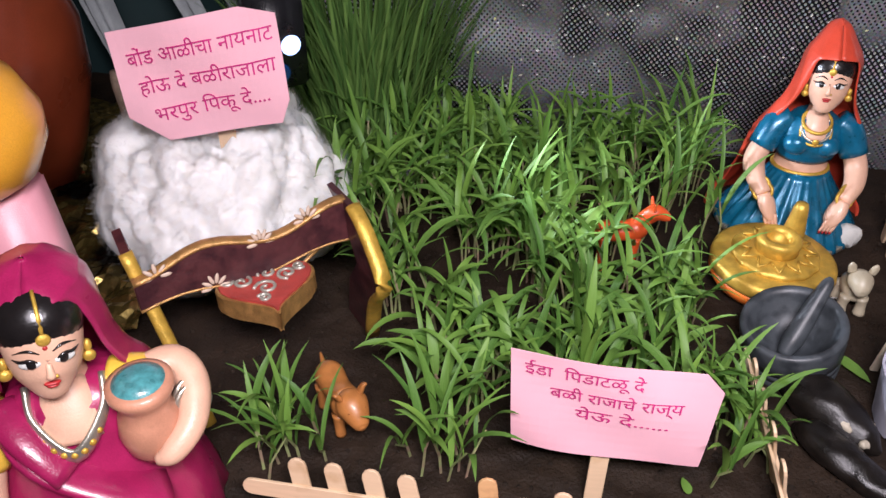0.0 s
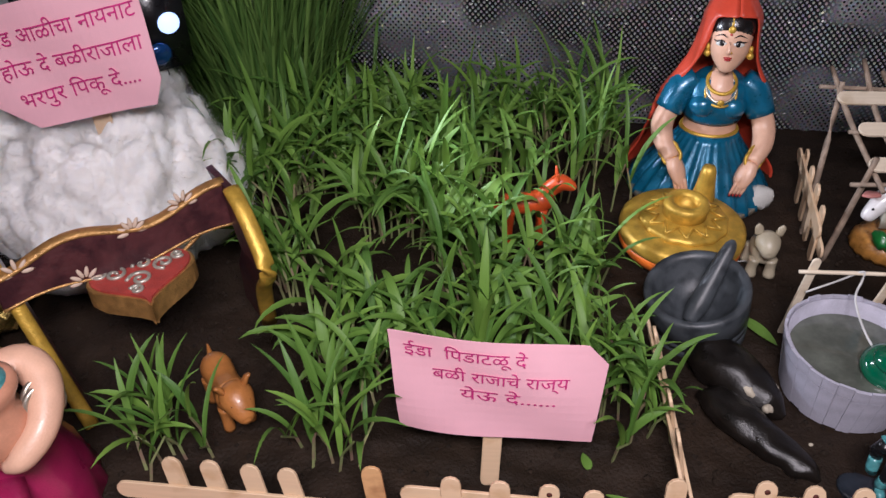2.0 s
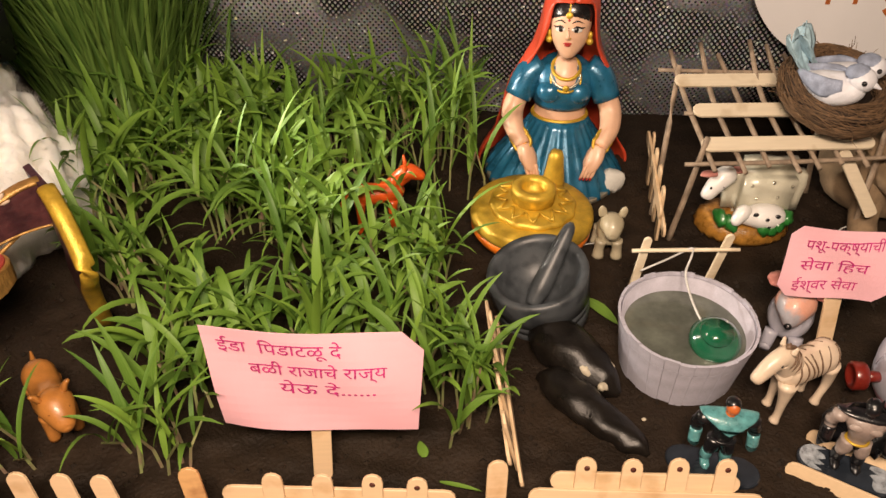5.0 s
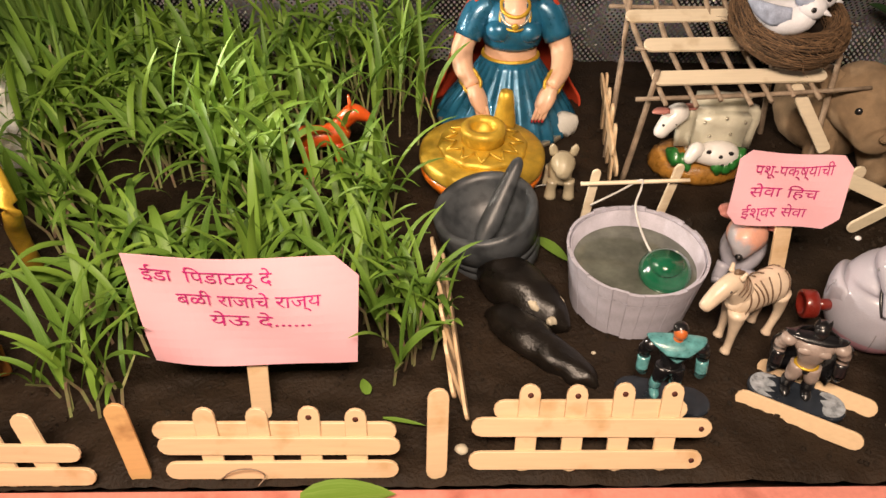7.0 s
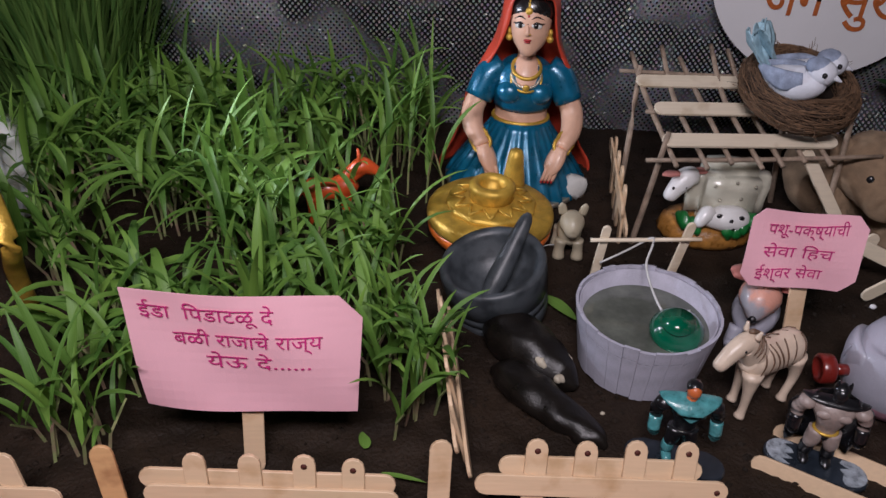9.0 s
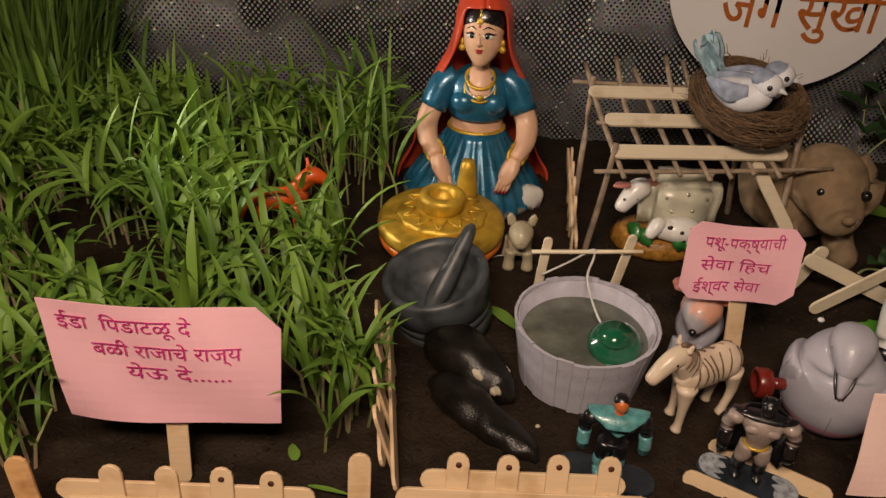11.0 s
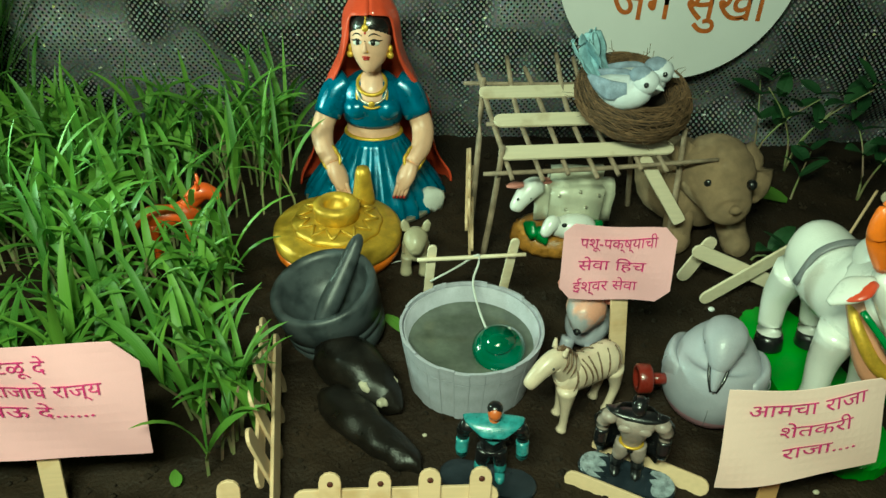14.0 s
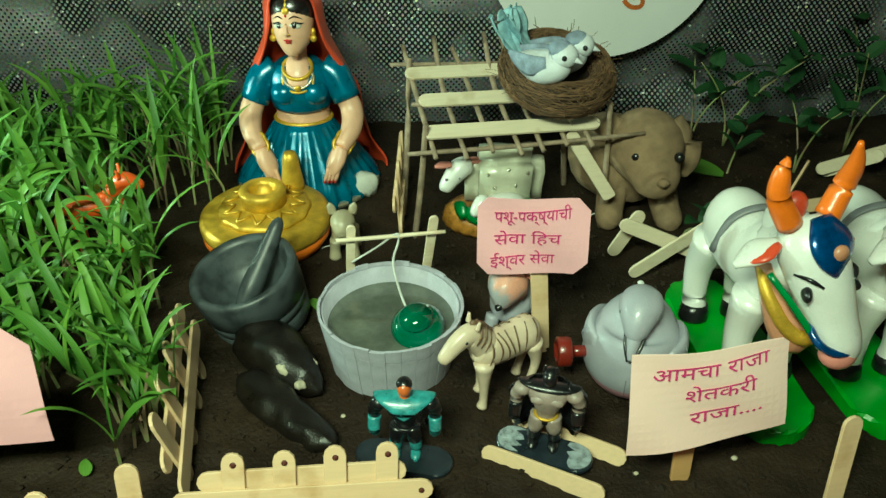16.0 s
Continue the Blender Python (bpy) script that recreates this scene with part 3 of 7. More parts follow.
placard([(-0.216, 0.553, 0.120), (-0.090, 0.545, 0.150), (-0.222, 0.556, 0.2075), (-0.096, 0.548, 0.238)], (-0.150, 0.570, 0.02),
        [("बोंड आळीचा नायनाट", 0.09, 0.69, 0.88, 0.02), ("होऊ दे बळीराजाला", 0.12, 0.44, 0.84, 0.02), ("भरपुर िपकू दे....", 0.17, 0.19, 0.72, 0.03)], 0.17,
        "pink paper placard with clipped corners planted in the cotton heap", chamfers=[(0, 0, 0.22, 0.26), (1, 0, 0.07, 0.20), (1, 1, 0.2, 0.1)], stick_top=(0.55, 0.4), width=0.014)


# ---- grass ----
def blade(V, F, U, p, az, length, width, lean, droop, rng, segs=7, fold=0.3):
    """One arching blade with a creased middle."""
    k, d = len(V), Vector((math.cos(az), math.sin(az), 0))
    side = Vector((-d.y, d.x, 0))
    ang, pos = math.radians(90 - lean), Vector(p)
    twist = rng.uniform(-0.6, 0.6)
    for i in range(segs + 1):
        t = i / segs
        w = width * max(0.02, math.sin(math.pi * min(1.0, 0.10 + 0.90 * t ** 0.85)) ** 0.75)
        s = side * math.cos(twist * t) + Vector((0, 0, 1)) * math.sin(twist * t)
        up = Vector((-d.x * math.sin(ang), -d.y * math.sin(ang), math.cos(ang)))
        V += [tuple(pos - s * w * 0.5 + up * w * fold * 0.5), tuple(pos), tuple(pos + s * w * 0.5 + up * w * fold * 0.5)]
        U += [(0.0, t), (0.5, t), (1.0, t)]
        step = length / segs
        pos = pos + (d * math.cos(ang) + Vector((0, 0, 1)) * math.sin(ang)) * step
        ang -= math.radians(droop) / segs * (0.4 + 1.2 * t)
    for i in range(segs):
        a = k + 3 * i
        F += [(a, a + 1, a + 4, a + 3), (a + 1, a + 2, a + 5, a + 4)]


def leaf_object(name, V, F, U, material, label, category):
    me = bpy.data.meshes.new(name)
    me.from_pydata(V, [], F)
    uv = me.uv_layers.new(name="UVMap")
    uv.data.foreach_set("uv", [c for poly in F for i in poly for c in U[i]])
    me.polygons.foreach_set("use_smooth", [True] * len(F))
    me.materials.append(material)
    return tagged(new(name, me), label, category, kind="stuff")


def in_field(x, y):
    left = -0.085 if y < 0.40 else (0.016 if y < 0.50 else (-0.030 if y < 0.60 else -0.09))
    right = 0.228 if y < 0.44 else (0.206 if y < 0.62 else 0.255)
    if (x + 0.036) ** 2 + (y - 0.388) ** 2 < 0.042 ** 2 or (0.06 < x < 0.20 and y < 0.372) or (x - 0.160) ** 2 + (y - 0.548) ** 2 < 0.028 ** 2:
        return False
    return left < x < right and front_y(x) + 0.028 < y < 0.765 - 0.1 * x


rng = random.Random(11)
V, F, U, SV, SF = [], [], [], [], []
tufts = []
while len(tufts) < 108:
    x, y = rng.uniform(-0.1, 0.27), rng.uniform(0.335, 0.77)
    if not in_field(x, y) or (y < front_y(x) + 0.10 and rng.random() < (0.8 if x < 0.0 else 0.5)):
        continue
    tufts.append((x, y))
tufts += [(0.022, 0.418), (0.034, 0.440), (0.046, 0.412), (0.014, 0.462), (0.060, 0.432), (0.030, 0.482), (0.196, 0.492), (0.204, 0.508), (0.192, 0.515), (0.203, 0.530), (0.222, 0.374), (0.218, 0.386), (0.226, 0.392), (0.212, 0.378), (0.046, 0.356), (0.036, 0.364), (-0.078, 0.372)]
for tx, ty in tufts:
    for _ in range(rng.choice((2, 3, 3, 4)) if ty < 0.66 else 4):
        x, y = tx + rng.gauss(0, 0.008), ty + rng.gauss(0, 0.008)
        h = rng.uniform(0.024, 0.050) * (1.2 if y > 0.5 else 0.95)
        az0 = rng.uniform(0, 6.28)
        lx, ly = rng.uniform(-0.014, 0.014), rng.uniform(-0.014, 0.014)
        k = len(SV)
        for z, r in ((-0.003, 0.0011), (h * 0.5, 0.0011), (h, 0.0009)):
            f = max(0, z / h)
            for a in (0, 2.1, 4.2):
                SV.append((x + lx * f * f + r * math.cos(a), y + ly * f * f + r * math.sin(a), z))
        for i in (0, 3):
            for j in range(3):
                SF.append((k + i + j, k + i + (j + 1) % 3, k + i + 3 + (j + 1) % 3, k + i + 3 + j))
        n = rng.choice((2, 3, 3, 4))
        for b in range(n):
            f = (1.0, 0.75, 0.5, 0.9)[b] * rng.uniform(0.9, 1.0)
            top = (x + lx * f * f, y + ly * f * f, h * f)
            upright = b == 0 and rng.random() < 0.36
            edge_on = x > 0.195 or y < 0.385
            blade(V, F, U, top, az0 + b * 2.7 + rng.uniform(-0.5, 0.5), rng.uniform(0.040, 0.080) * (1.08 if y > 0.5 else 0.92), rng.uniform(0.0034, 0.0074) * (0.85 if edge_on else 1.0),
                  rng.uniform(2, 12) if upright else rng.uniform(8, 24 if edge_on else 42), rng.uniform(10, 60) if upright else rng.uniform(55, 110 if edge_on else 165), rng, 9)
leaf_object("grass", V, F, U, M["grass"], "dense bed of broad green seedling grass in soil", "grass")
me = bpy.data.meshes.new("grass_stems")
me.from_pydata(SV, [], SF)
me.materials.append(M["stem"])
tagged(new("grass_stems", me), "pale green stems of the seedling grass", "grass stems", kind="stuff")

V, F, U = [], [], []
for _ in range(900):
    a, r = rng.uniform(0, 6.28), 0.058 * math.sqrt(rng.random())
    x, y = -0.080 + r * math.cos(a) * 1.1, 0.772 + r * math.sin(a) * 0.7
    az = math.atan2(y - 0.772, x + 0.080) + rng.uniform(-0.7, 0.7)
    blade(V, F, U, (x, y, 0.0), az, rng.uniform(0.14, 0.29), rng.uniform(0.0018, 0.0042), rng.uniform(0, 20), rng.uniform(5, 60), rng, 6)
leaf_object("tall_grass", V, F, U, M["tallgrass"], "tall dense tuft of thin upright green grass", "tall grass")

# --- things ---
M.update({
    "skin": mat("painted_skin_tone_plaster", (0.78, 0.47, 0.32), 0.45, vary=0.14, coat=0.12),
    "teal_paint": mat("teal_glossy_paint", (0.006, 0.17, 0.31), 0.3, 0.25, vary=0.3, scale=90, coat=0.5),
    "red_paint": mat("red_glossy_paint", (0.68, 0.075, 0.035), 0.35, vary=0.2, scale=50, coat=0.4),
    "hair": mat("black_glossy_paint", (0.012, 0.010, 0.010), 0.25, vary=0.2, coat=0.5),
    "gold": mat("gold_paint", (0.80, 0.50, 0.07), 0.40, 0.45, vary=0.3, scale=110, bump=0.25),
    "silver": mat("silver_paint", (0.62, 0.58, 0.48), 0.3, 0.8, vary=0.2),
    "orange": mat("orange_glossy_paint", (0.85, 0.19, 0.02), 0.35, vary=0.15, coat=0.4),
    "chip": mat("bare_white_plaster", (0.70, 0.70, 0.66), 0.8, vary=0.15, bump=0.4),
    "lips": mat("red_lip_paint", (0.5, 0.03, 0.03), 0.4),
    "magenta": mat("magenta_satin_paint", (0.42, 0.018, 0.105), 0.32, vary=0.3, scale=40, coat=0.5),
    "yellow": mat("yellow_glossy_paint", (0.88, 0.55, 0.06), 0.3, vary=0.15, coat=0.4),
    "clay": mat("painted_clay", (0.60, 0.28, 0.17), 0.4, vary=0.2, coat=0.3),
    "aqua": mat("aqua_paint", (0.10, 0.38, 0.40), 0.3, vary=0.4, scale=200, coat=0.4),
    "slate": mat("dark_grey_soapstone", (0.062, 0.071, 0.079), 0.42, vary=0.35, scale=60, bump=0.12, second=(0.036, 0.042, 0.048), mixat=0.45),
    "rock": mat("wet_black_stone", (0.013, 0.010, 0.008), 0.32, vary=0.5, scale=90, bump=0.25),
    "bone": mat("pale_chip", (0.62, 0.55, 0.42), 0.6, vary=0.3),
    "lilac_paper": mat("lilac_grey_paper", (0.52, 0.51, 0.60), 0.7, vary=0.22, scale=70, fine=900, bump=0.2),
    "seam": mat("dark_seam_line", (0.16, 0.16, 0.21), 0.8),
    "water": mat("murky_water", (0.150, 0.165, 0.135), 0.06, vary=0.4, scale=45, fine=250, bump=0.05, coat=0.6),
    "pot_green": mat("green_glossy_plastic", (0.0, 0.115, 0.055), 0.15, vary=0.2, coat=0.8),
    "string": mat("white_cotton_string", (0.66, 0.66, 0.64), 0.85, vary=0.2),
    "toy_beige": mat("beige_moulded_plastic", (0.46, 0.40, 0.28), 0.4, vary=0.2, coat=0.2),
    "zebra": mat("cream_moulded_plastic", (0.70, 0.56, 0.43), 0.4, vary=0.15, scale=120, coat=0.2),
    "stripe": mat("brown_stripe_paint", (0.17, 0.10, 0.06), 0.5),
    "brown": mat("tan_brown_plastic", (0.52, 0.20, 0.05), 0.4, vary=0.25, scale=100, coat=0.2),
    "fox": mat("orange_plastic", (0.80, 0.11, 0.02), 0.4, vary=0.2, coat=0.3),
    "white_paint": mat("white_glossy_paint", (0.80, 0.79, 0.77), 0.3, vary=0.08, scale=40, coat=0.5),
    "grey_paint": mat("grey_airbrushed_paint", (0.22, 0.22, 0.24), 0.4, vary=0.2),
    "black": mat("black_plastic", (0.010, 0.010, 0.012), 0.3, vary=0.3, coat=0.4),
    "green_base": mat("leaf_green_paint", (0.045, 0.34, 0.018), 0.35, vary=0.2, coat=0.4),
    "blue_paint": mat("deep_blue_foil_paint", (0.012, 0.09, 0.32), 0.2, 0.4, vary=0.4, scale=160, coat=0.6),
    "leafgreen": mat("painted_green_leaf", (0.01, 0.21, 0.04), 0.35, vary=0.3, coat=0.4),
    "amber": mat("amber_glazed_base", (0.55, 0.25, 0.05), 0.3, vary=0.45, scale=160, bump=0.4, coat=0.5),
    "cream_glaze": mat("cream_glaze", (0.58, 0.56, 0.45), 0.25, vary=0.12, coat=0.6),
    "pinkish": mat("pink_paint", (0.72, 0.28, 0.24), 0.4, vary=0.2),
    "plush": mat("sandy_plush", (0.37, 0.25, 0.15), 0.9, vary=0.3, scale=80, fine=1600, bump=0.7),
    "dove": mat("lilac_grey_soft_plastic", (0.40, 0.40, 0.47), 0.45, vary=0.15, scale=30, coat=0.15),
    "dove_low": mat("pink_tinted_soft_plastic", (0.52, 0.27, 0.34), 0.45, vary=0.2, scale=40),
    "mouse_face": mat("grey_and_salmon_rubber", (0.62, 0.30, 0.22), 0.45, vary=0.2, scale=70, second=(0.34, 0.33, 0.36), mixat=0.5, coat=0.2),
    "maroon": mat("dark_red_plastic", (0.20, 0.018, 0.012), 0.3, vary=0.2, coat=0.4),
    "straw": mat("dry_nest_fibre", (0.22, 0.125, 0.065), 0.75, vary=0.4, scale=200, spread=0.45),
    "straw_dark": mat("nest_hollow", (0.05, 0.03, 0.02), 0.9, vary=0.4, bump=0.8),
    "feather_blue": mat("sky_blue_feather", (0.42, 0.64, 0.74), 0.6, vary=0.3, scale=200),
    "bird_white": mat("white_flocked_foam", (0.72, 0.74, 0.80), 0.7, vary=0.12, scale=100, bump=0.3),
    "bird_blue": mat("blue_tinted_foam", (0.38, 0.45, 0.60), 0.7, vary=0.4, scale=120, bump=0.3),
    "cotton": mat("raw_cotton", (0.90, 0.89, 0.87), 0.95, vary=0.05, scale=50, fine=600, bump=0.05, sub=0.8),
    "seed": mat("cotton_seed_speck", (0.16, 0.09, 0.05), 0.8),
    "plum": mat("plum_lacquered_wood", (0.075, 0.020, 0.022), 0.4, vary=0.4, scale=60, fine=300, bump=0.25, coat=0.3, second=(0.045, 0.012, 0.016), mixat=0.45),
    "gilt": mat("gilt_edge_paint", (0.62, 0.34, 0.11), 0.35, 0.5, vary=0.35, scale=140, bump=0.4),
    "flower": mat("pale_painted_flower", (0.72, 0.55, 0.42), 0.5),
    "brocade": mat("red_brocade", (0.50, 0.065, 0.05), 0.5, vary=0.25, scale=120, bump=0.4),
    "brocade_line": mat("silver_brocade_thread", (0.58, 0.55, 0.46), 0.4, 0.5, vary=0.2),
    "foil": mat("crumpled_gold_black_foil", (0.22, 0.16, 0.045), 0.25, 0.85, vary=0.6, scale=18, fine=160, bump=0.5, second=(0.012, 0.010, 0.008), mixat=0.50),
    "rust": mat("red_brown_glazed_clay", (0.24, 0.042, 0.014), 0.3, vary=0.4, scale=14, coat=0.4),
    "amber_glaze": mat("orange_yellow_glaze", (0.90, 0.42, 0.03), 0.3, vary=0.3, scale=12, coat=0.4),
    "pillar_pink": mat("pink_glossy_paper", (0.72, 0.33, 0.38), 0.35, vary=0.1, scale=20),
    "gauze": mat("grey_white_gauze", (0.40, 0.43, 0.44), 0.8, vary=0.3, scale=30),
    "worn_silver": mat("worn_silver_sticker", (0.50, 0.56, 0.62), 0.3, 0.15, vary=0.45, scale=260, bump=0.2),
    "mask": mat("orange_brown_toy_face", (0.62, 0.15, 0.04), 0.4, vary=0.2, coat=0.2),
    "suit": mat("warm_grey_toy_plastic", (0.34, 0.27, 0.24), 0.45, vary=0.2, scale=200, coat=0.15),
    "board": mat("dark_slate_blue_plastic", (0.022, 0.030, 0.042), 0.3, vary=0.4, scale=120, coat=0.3),
    "clear_rim": mat("clear_plastic_rim", (0.42, 0.44, 0.42), 0.2, vary=0.2, coat=0.5),
})


soft = M["cotton"].node_tree.nodes["Principled BSDF"]
soft.inputs["Subsurface Weight"].default_value = 0.9
soft.inputs["Subsurface Radius"].default_value = (0.016, 0.015, 0.014)


def lens_mat():
    m = bpy.data.materials.new("glowing_lamp_lens")
    m.use_nodes = True
    b = m.node_tree.nodes["Principled BSDF"]
    b.inputs["Base Color"].default_value = (0.2, 0.3, 0.5, 1)
    b.inputs["Emission Color"].default_value = (0.45, 0.62, 1.0, 1)
    b.inputs["Emission Strength"].default_value = 2.2
    return m


M["lens"] = lens_mat()


def rot_pose(x, y, z, yaw, s=1.0):
    return pose(x, y, z, 0, 0, yaw) @ Matrix.Scale(s, 4)


# ---- woman figurines: one mesh each ----
def veil(bm, rows, mi, thick=0.0016, n=28):
    """A draped cloth open at the front. rows: (z, side radius, back radius, y shift, half opening in degrees)."""
    rows = smooth_path(rows, 4)
    g = []
    for z, rx, ry, sy, half in rows:
        half = max(0.0, half)
        ring = []
        for k in range(n + 1):
            a = math.radians(-90 + half + (360 - 2 * half) * k / n)
            w = 1 + 0.035 * math.sin(a * 9 + z * 90)
            ring.append(bm.verts.new((max(rx, 1e-4) * w * math.cos(a), sy + max(ry, 1e-4) * w * math.sin(a), z)))
        g.append(ring)
    fs = []
    for a, b in zip(g, g[1:]):
        for k in range(n):
            f = bm.faces.new((a[k], a[k + 1], b[k + 1], b[k]))
            f.material_index = mi
            fs.append(f)
    ext = bmesh.ops.extrude_face_region(bm, geom=fs)
    vs = [v for v in ext["geom"] if isinstance(v, bmesh.types.BMVert)]
    for v in vs:
        flat = Vector((v.co.x, v.co.y, 0))
        v.co -= flat.normalized() * thick if flat.length > thick else flat * 0.5
    for f in ext["geom"]:
        if isinstance(f, bmesh.types.BMFace):
            f.material_index = mi


def face(bm, c, s, skin, hair, gold, lips, white, pitch=8, yaw=0, roll=0):
    """A painted head: oval face with narrow chin, parted hair, eyes, brows, lips and jewels, turned about its middle."""
    before = set(bm.verts)
    tube(bm, [(0, -0.0040, -0.0228, 0.0040, 0.0040), (0, -0.0050, -0.0190, 0.0088, 0.0088), (0, -0.0030, -0.0110, 0.0140, 0.0145), (0, -0.0010, 0.0, 0.0167, 0.0178),
              (0, 0.0, 0.0100, 0.0170, 0.0182), (0, 0.0010, 0.0190, 0.0130, 0.0150), (0, 0.0010, 0.0235, 0.0050, 0.0060)], 28, 5, mi=skin)
    tube(bm, [(0, -0.0174, 0.0040, 0.0009), (0, -0.0196, -0.0030, 0.0015), (0, -0.0194, -0.0056, 0.0021, 0.0017), (0, -0.0165, -0.0068, 0.0008)], 12, 4, mi=skin)
    ball(bm, (0, 0.0016, 0.0130), (0.0192, 0.0198, 0.0180), mi=hair, u=28, v=18)
    ball(bm, (0, 0.014, -0.006), (0.0135, 0.010, 0.014), mi=hair)
    for k in (-1, 1):
        ball(bm, (k * 0.0068, -0.0163, 0.0010), (0.0048, 0.0016, 0.0024), (0, k * 6, k * 20), white, 16, 10)
        ball(bm, (k * 0.0064, -0.0172, 0.0011), (0.0024, 0.0012, 0.0024), (0, 0, k * 18), hair, 12, 8)
        tube(bm, [(k * 0.0028, -0.0178, 0.0009, 0.0003), (k * 0.0064, -0.0180, 0.0035, 0.0008), (k * 0.0104, -0.0156, 0.0026, 0.0008), (k * 0.0132, -0.0125, 0.0030, 0.0002)], 6, 4, mi=hair)
        tube(bm, [(k * 0.0026, -0.0186, 0.0062, 0.0003), (k * 0.0070, -0.0174, 0.0082, 0.0007), (k * 0.0125, -0.0132, 0.0058, 0.0002)], 6, 4, mi=hair)
        ball(bm, (k * 0.0172, -0.0020, -0.0050), (0.0020, 0.0022, 0.0034), mi=gold)
        ball(bm, (k * 0.0172, -0.0030, -0.0100), (0.0030, 0.0020, 0.0030), mi=gold)
    ball(bm, (0, -0.0166, -0.0106), (0.0036, 0.0016, 0.0009), mi=lips)
    ball(bm, (0, -0.0158, -0.0124), (0.0027, 0.0016, 0.0010), mi=lips)
    ball(bm, (0, -0.0185, 0.0085), (0.0011, 0.0008, 0.0011), mi=lips, u=10, v=8)
    ball(bm, (0.0022, -0.0196, -0.0058), 0.0009, mi=gold, u=8, v=6)
    ball(bm, (0, -0.0185, 0.0125), (0.0030, 0.0014, 0.0030), mi=gold)
    tube(bm, [(0, -0.0182, 0.0150, 0.0009), (0, -0.0150, 0.0235, 0.0009), (0, -0.0060, 0.0300, 0.0009)], 6, 3, mi=gold)
    m = pose(*c) @ pose(0, 0, 0, pitch, roll, yaw) @ Matrix.Scale(s, 4)
    for v in bm.verts:
        if v not in before:
            v.co = m @ v.co


def kneeling_woman():
    mats = ["teal_paint", "skin", "red_paint", "hair", "gold", "lips", "silver", "chip"]
    TE, SK, RE, HA, GO, LI, SI, CH = range(8)
    bm = bmesh.new()
    pleat = lambda a, z: 1 + 0.055 * math.sin(a * 26) * max(0.0, 1 - z / 0.085) + 0.03 * math.sin(a * 3)
    prof = [(0.0, 0.0), (0.056, 0.0), (0.060, 0.003), (0.059, 0.008), (0.053, 0.020), (0.043, 0.036), (0.032, 0.052), (0.026, 0.062), (0.024, 0.066)]
    turned(bm, prof, 120, (0, -0.006, 0), TE, pleat, 1.06, 0.92)
    turned(bm, [(0.0600, 0.001), (0.0618, 0.002), (0.0610, 0.006), (0.0595, 0.006)], 90, (0, -0.006, 0), SI, lambda a, z: 1 + 0.03 * math.sin(a * 3), 1.06, 0.92)
    ball(bm, (0.052, -0.030, 0.010), (0.013, 0.010, 0.014), (20, 30, 30), CH, rough=0.003, freq=200)
    tube(bm, [(0, 0, 0.058, 0.0255, 0.019), (0, -0.001, 0.072, 0.0235, 0.017), (0, -0.001, 0.082, 0.0255, 0.018)], 24, 4, mi=SK)
    ring_band(bm, (0, -0.001, 0.066), 0.0245, 0.0022, (0, 0, 0), GO, 40, 8, 0.8)
    tube(bm, [(0, -0.002, 0.080, 0.026, 0.0185), (0, -0.004, 0.094, 0.0275, 0.0215), (0, -0.001, 0.108, 0.0275, 0.0185), (0, 0.001, 0.116, 0.021, 0.015), (0, 0.001, 0.119, 0.014, 0.012)], 28, 4, mi=TE)
    for k in (-1, 1):
        ball(bm, (k * 0.0125, -0.0165, 0.0955), (0.012, 0.011, 0.0105), (0, 0, 0), TE)
        tube(bm, [(k * 0.020, 0.000, 0.113, 0.0115), (k * 0.031, -0.003, 0.105, 0.0132), (k * 0.0400, -0.010, 0.086, 0.0122)], 18, 4, mi=TE)
        tube(bm, [(k * 0.0375, -0.008, 0.092, 0.0094), (k * 0.0440, -0.015, 0.076, 0.0098), (k * 0.0425, -0.029, 0.065, 0.0088), (k * 0.034, -0.042, 0.055, 0.0066)], 16, 5, mi=SK)
        tube(bm, [(k * 0.034, -0.042, 0.055, 0.0068, 0.0056), (k * 0.030, -0.047, 0.047, 0.0088, 0.0056), (k * 0.026, -0.051, 0.039, 0.0076, 0.0044), (k * 0.024, -0.052, 0.033, 0.0034, 0.0028)], 14, 4, mi=SK)
        for d in (-0.0045, -0.0015, 0.0015, 0.0045):
            tube(bm, [(k * 0.027 + d, -0.0525, 0.041, 0.0019), (k * 0.025 + d, -0.0545, 0.034, 0.0018), (k * 0.023 + d, -0.0550, 0.029, 0.0012)], 6, 2, mi=SK)
            ball(bm, (k * 0.023 + d, -0.0558, 0.029), (0.0012, 0.0009, 0.0016), (0, 0, 0), LI, 8, 6)
        for d in (0.0, 0.0032):
            ring_band(bm, (k * (0.0352 + d * 0.9), -0.0405 + d * 1.3, 0.0565 + d * 1.0), 0.0080, 0.0017, (52, k * 38, 0), GO, 20, 6)
    tube(bm, [(0, 0.000, 0.108, 0.016, 0.010), (0, -0.0015, 0.120, 0.0085, 0.0085), (0, -0.004, 0.136, 0.0085, 0.0088)], 16, 4, mi=SK)
    tube(bm, [(0, -0.0165, 0.1010, 0.0125, 0.0085), (0, -0.0130, 0.1095, 0.0130, 0.0085), (0, -0.0070, 0.1170, 0.0110, 0.0090), (0, -0.003, 0.121, 0.0085, 0.0085)], 20, 4, mi=SK)
    for k in (-1, 1):
        tube(bm, [(k * 0.0120, -0.0215, 0.1010, 0.0012), (k * 0.0130, -0.0180, 0.1090, 0.0012), (k * 0.0125, -0.0110, 0.1165, 0.0012)], 6, 3, mi=GO)
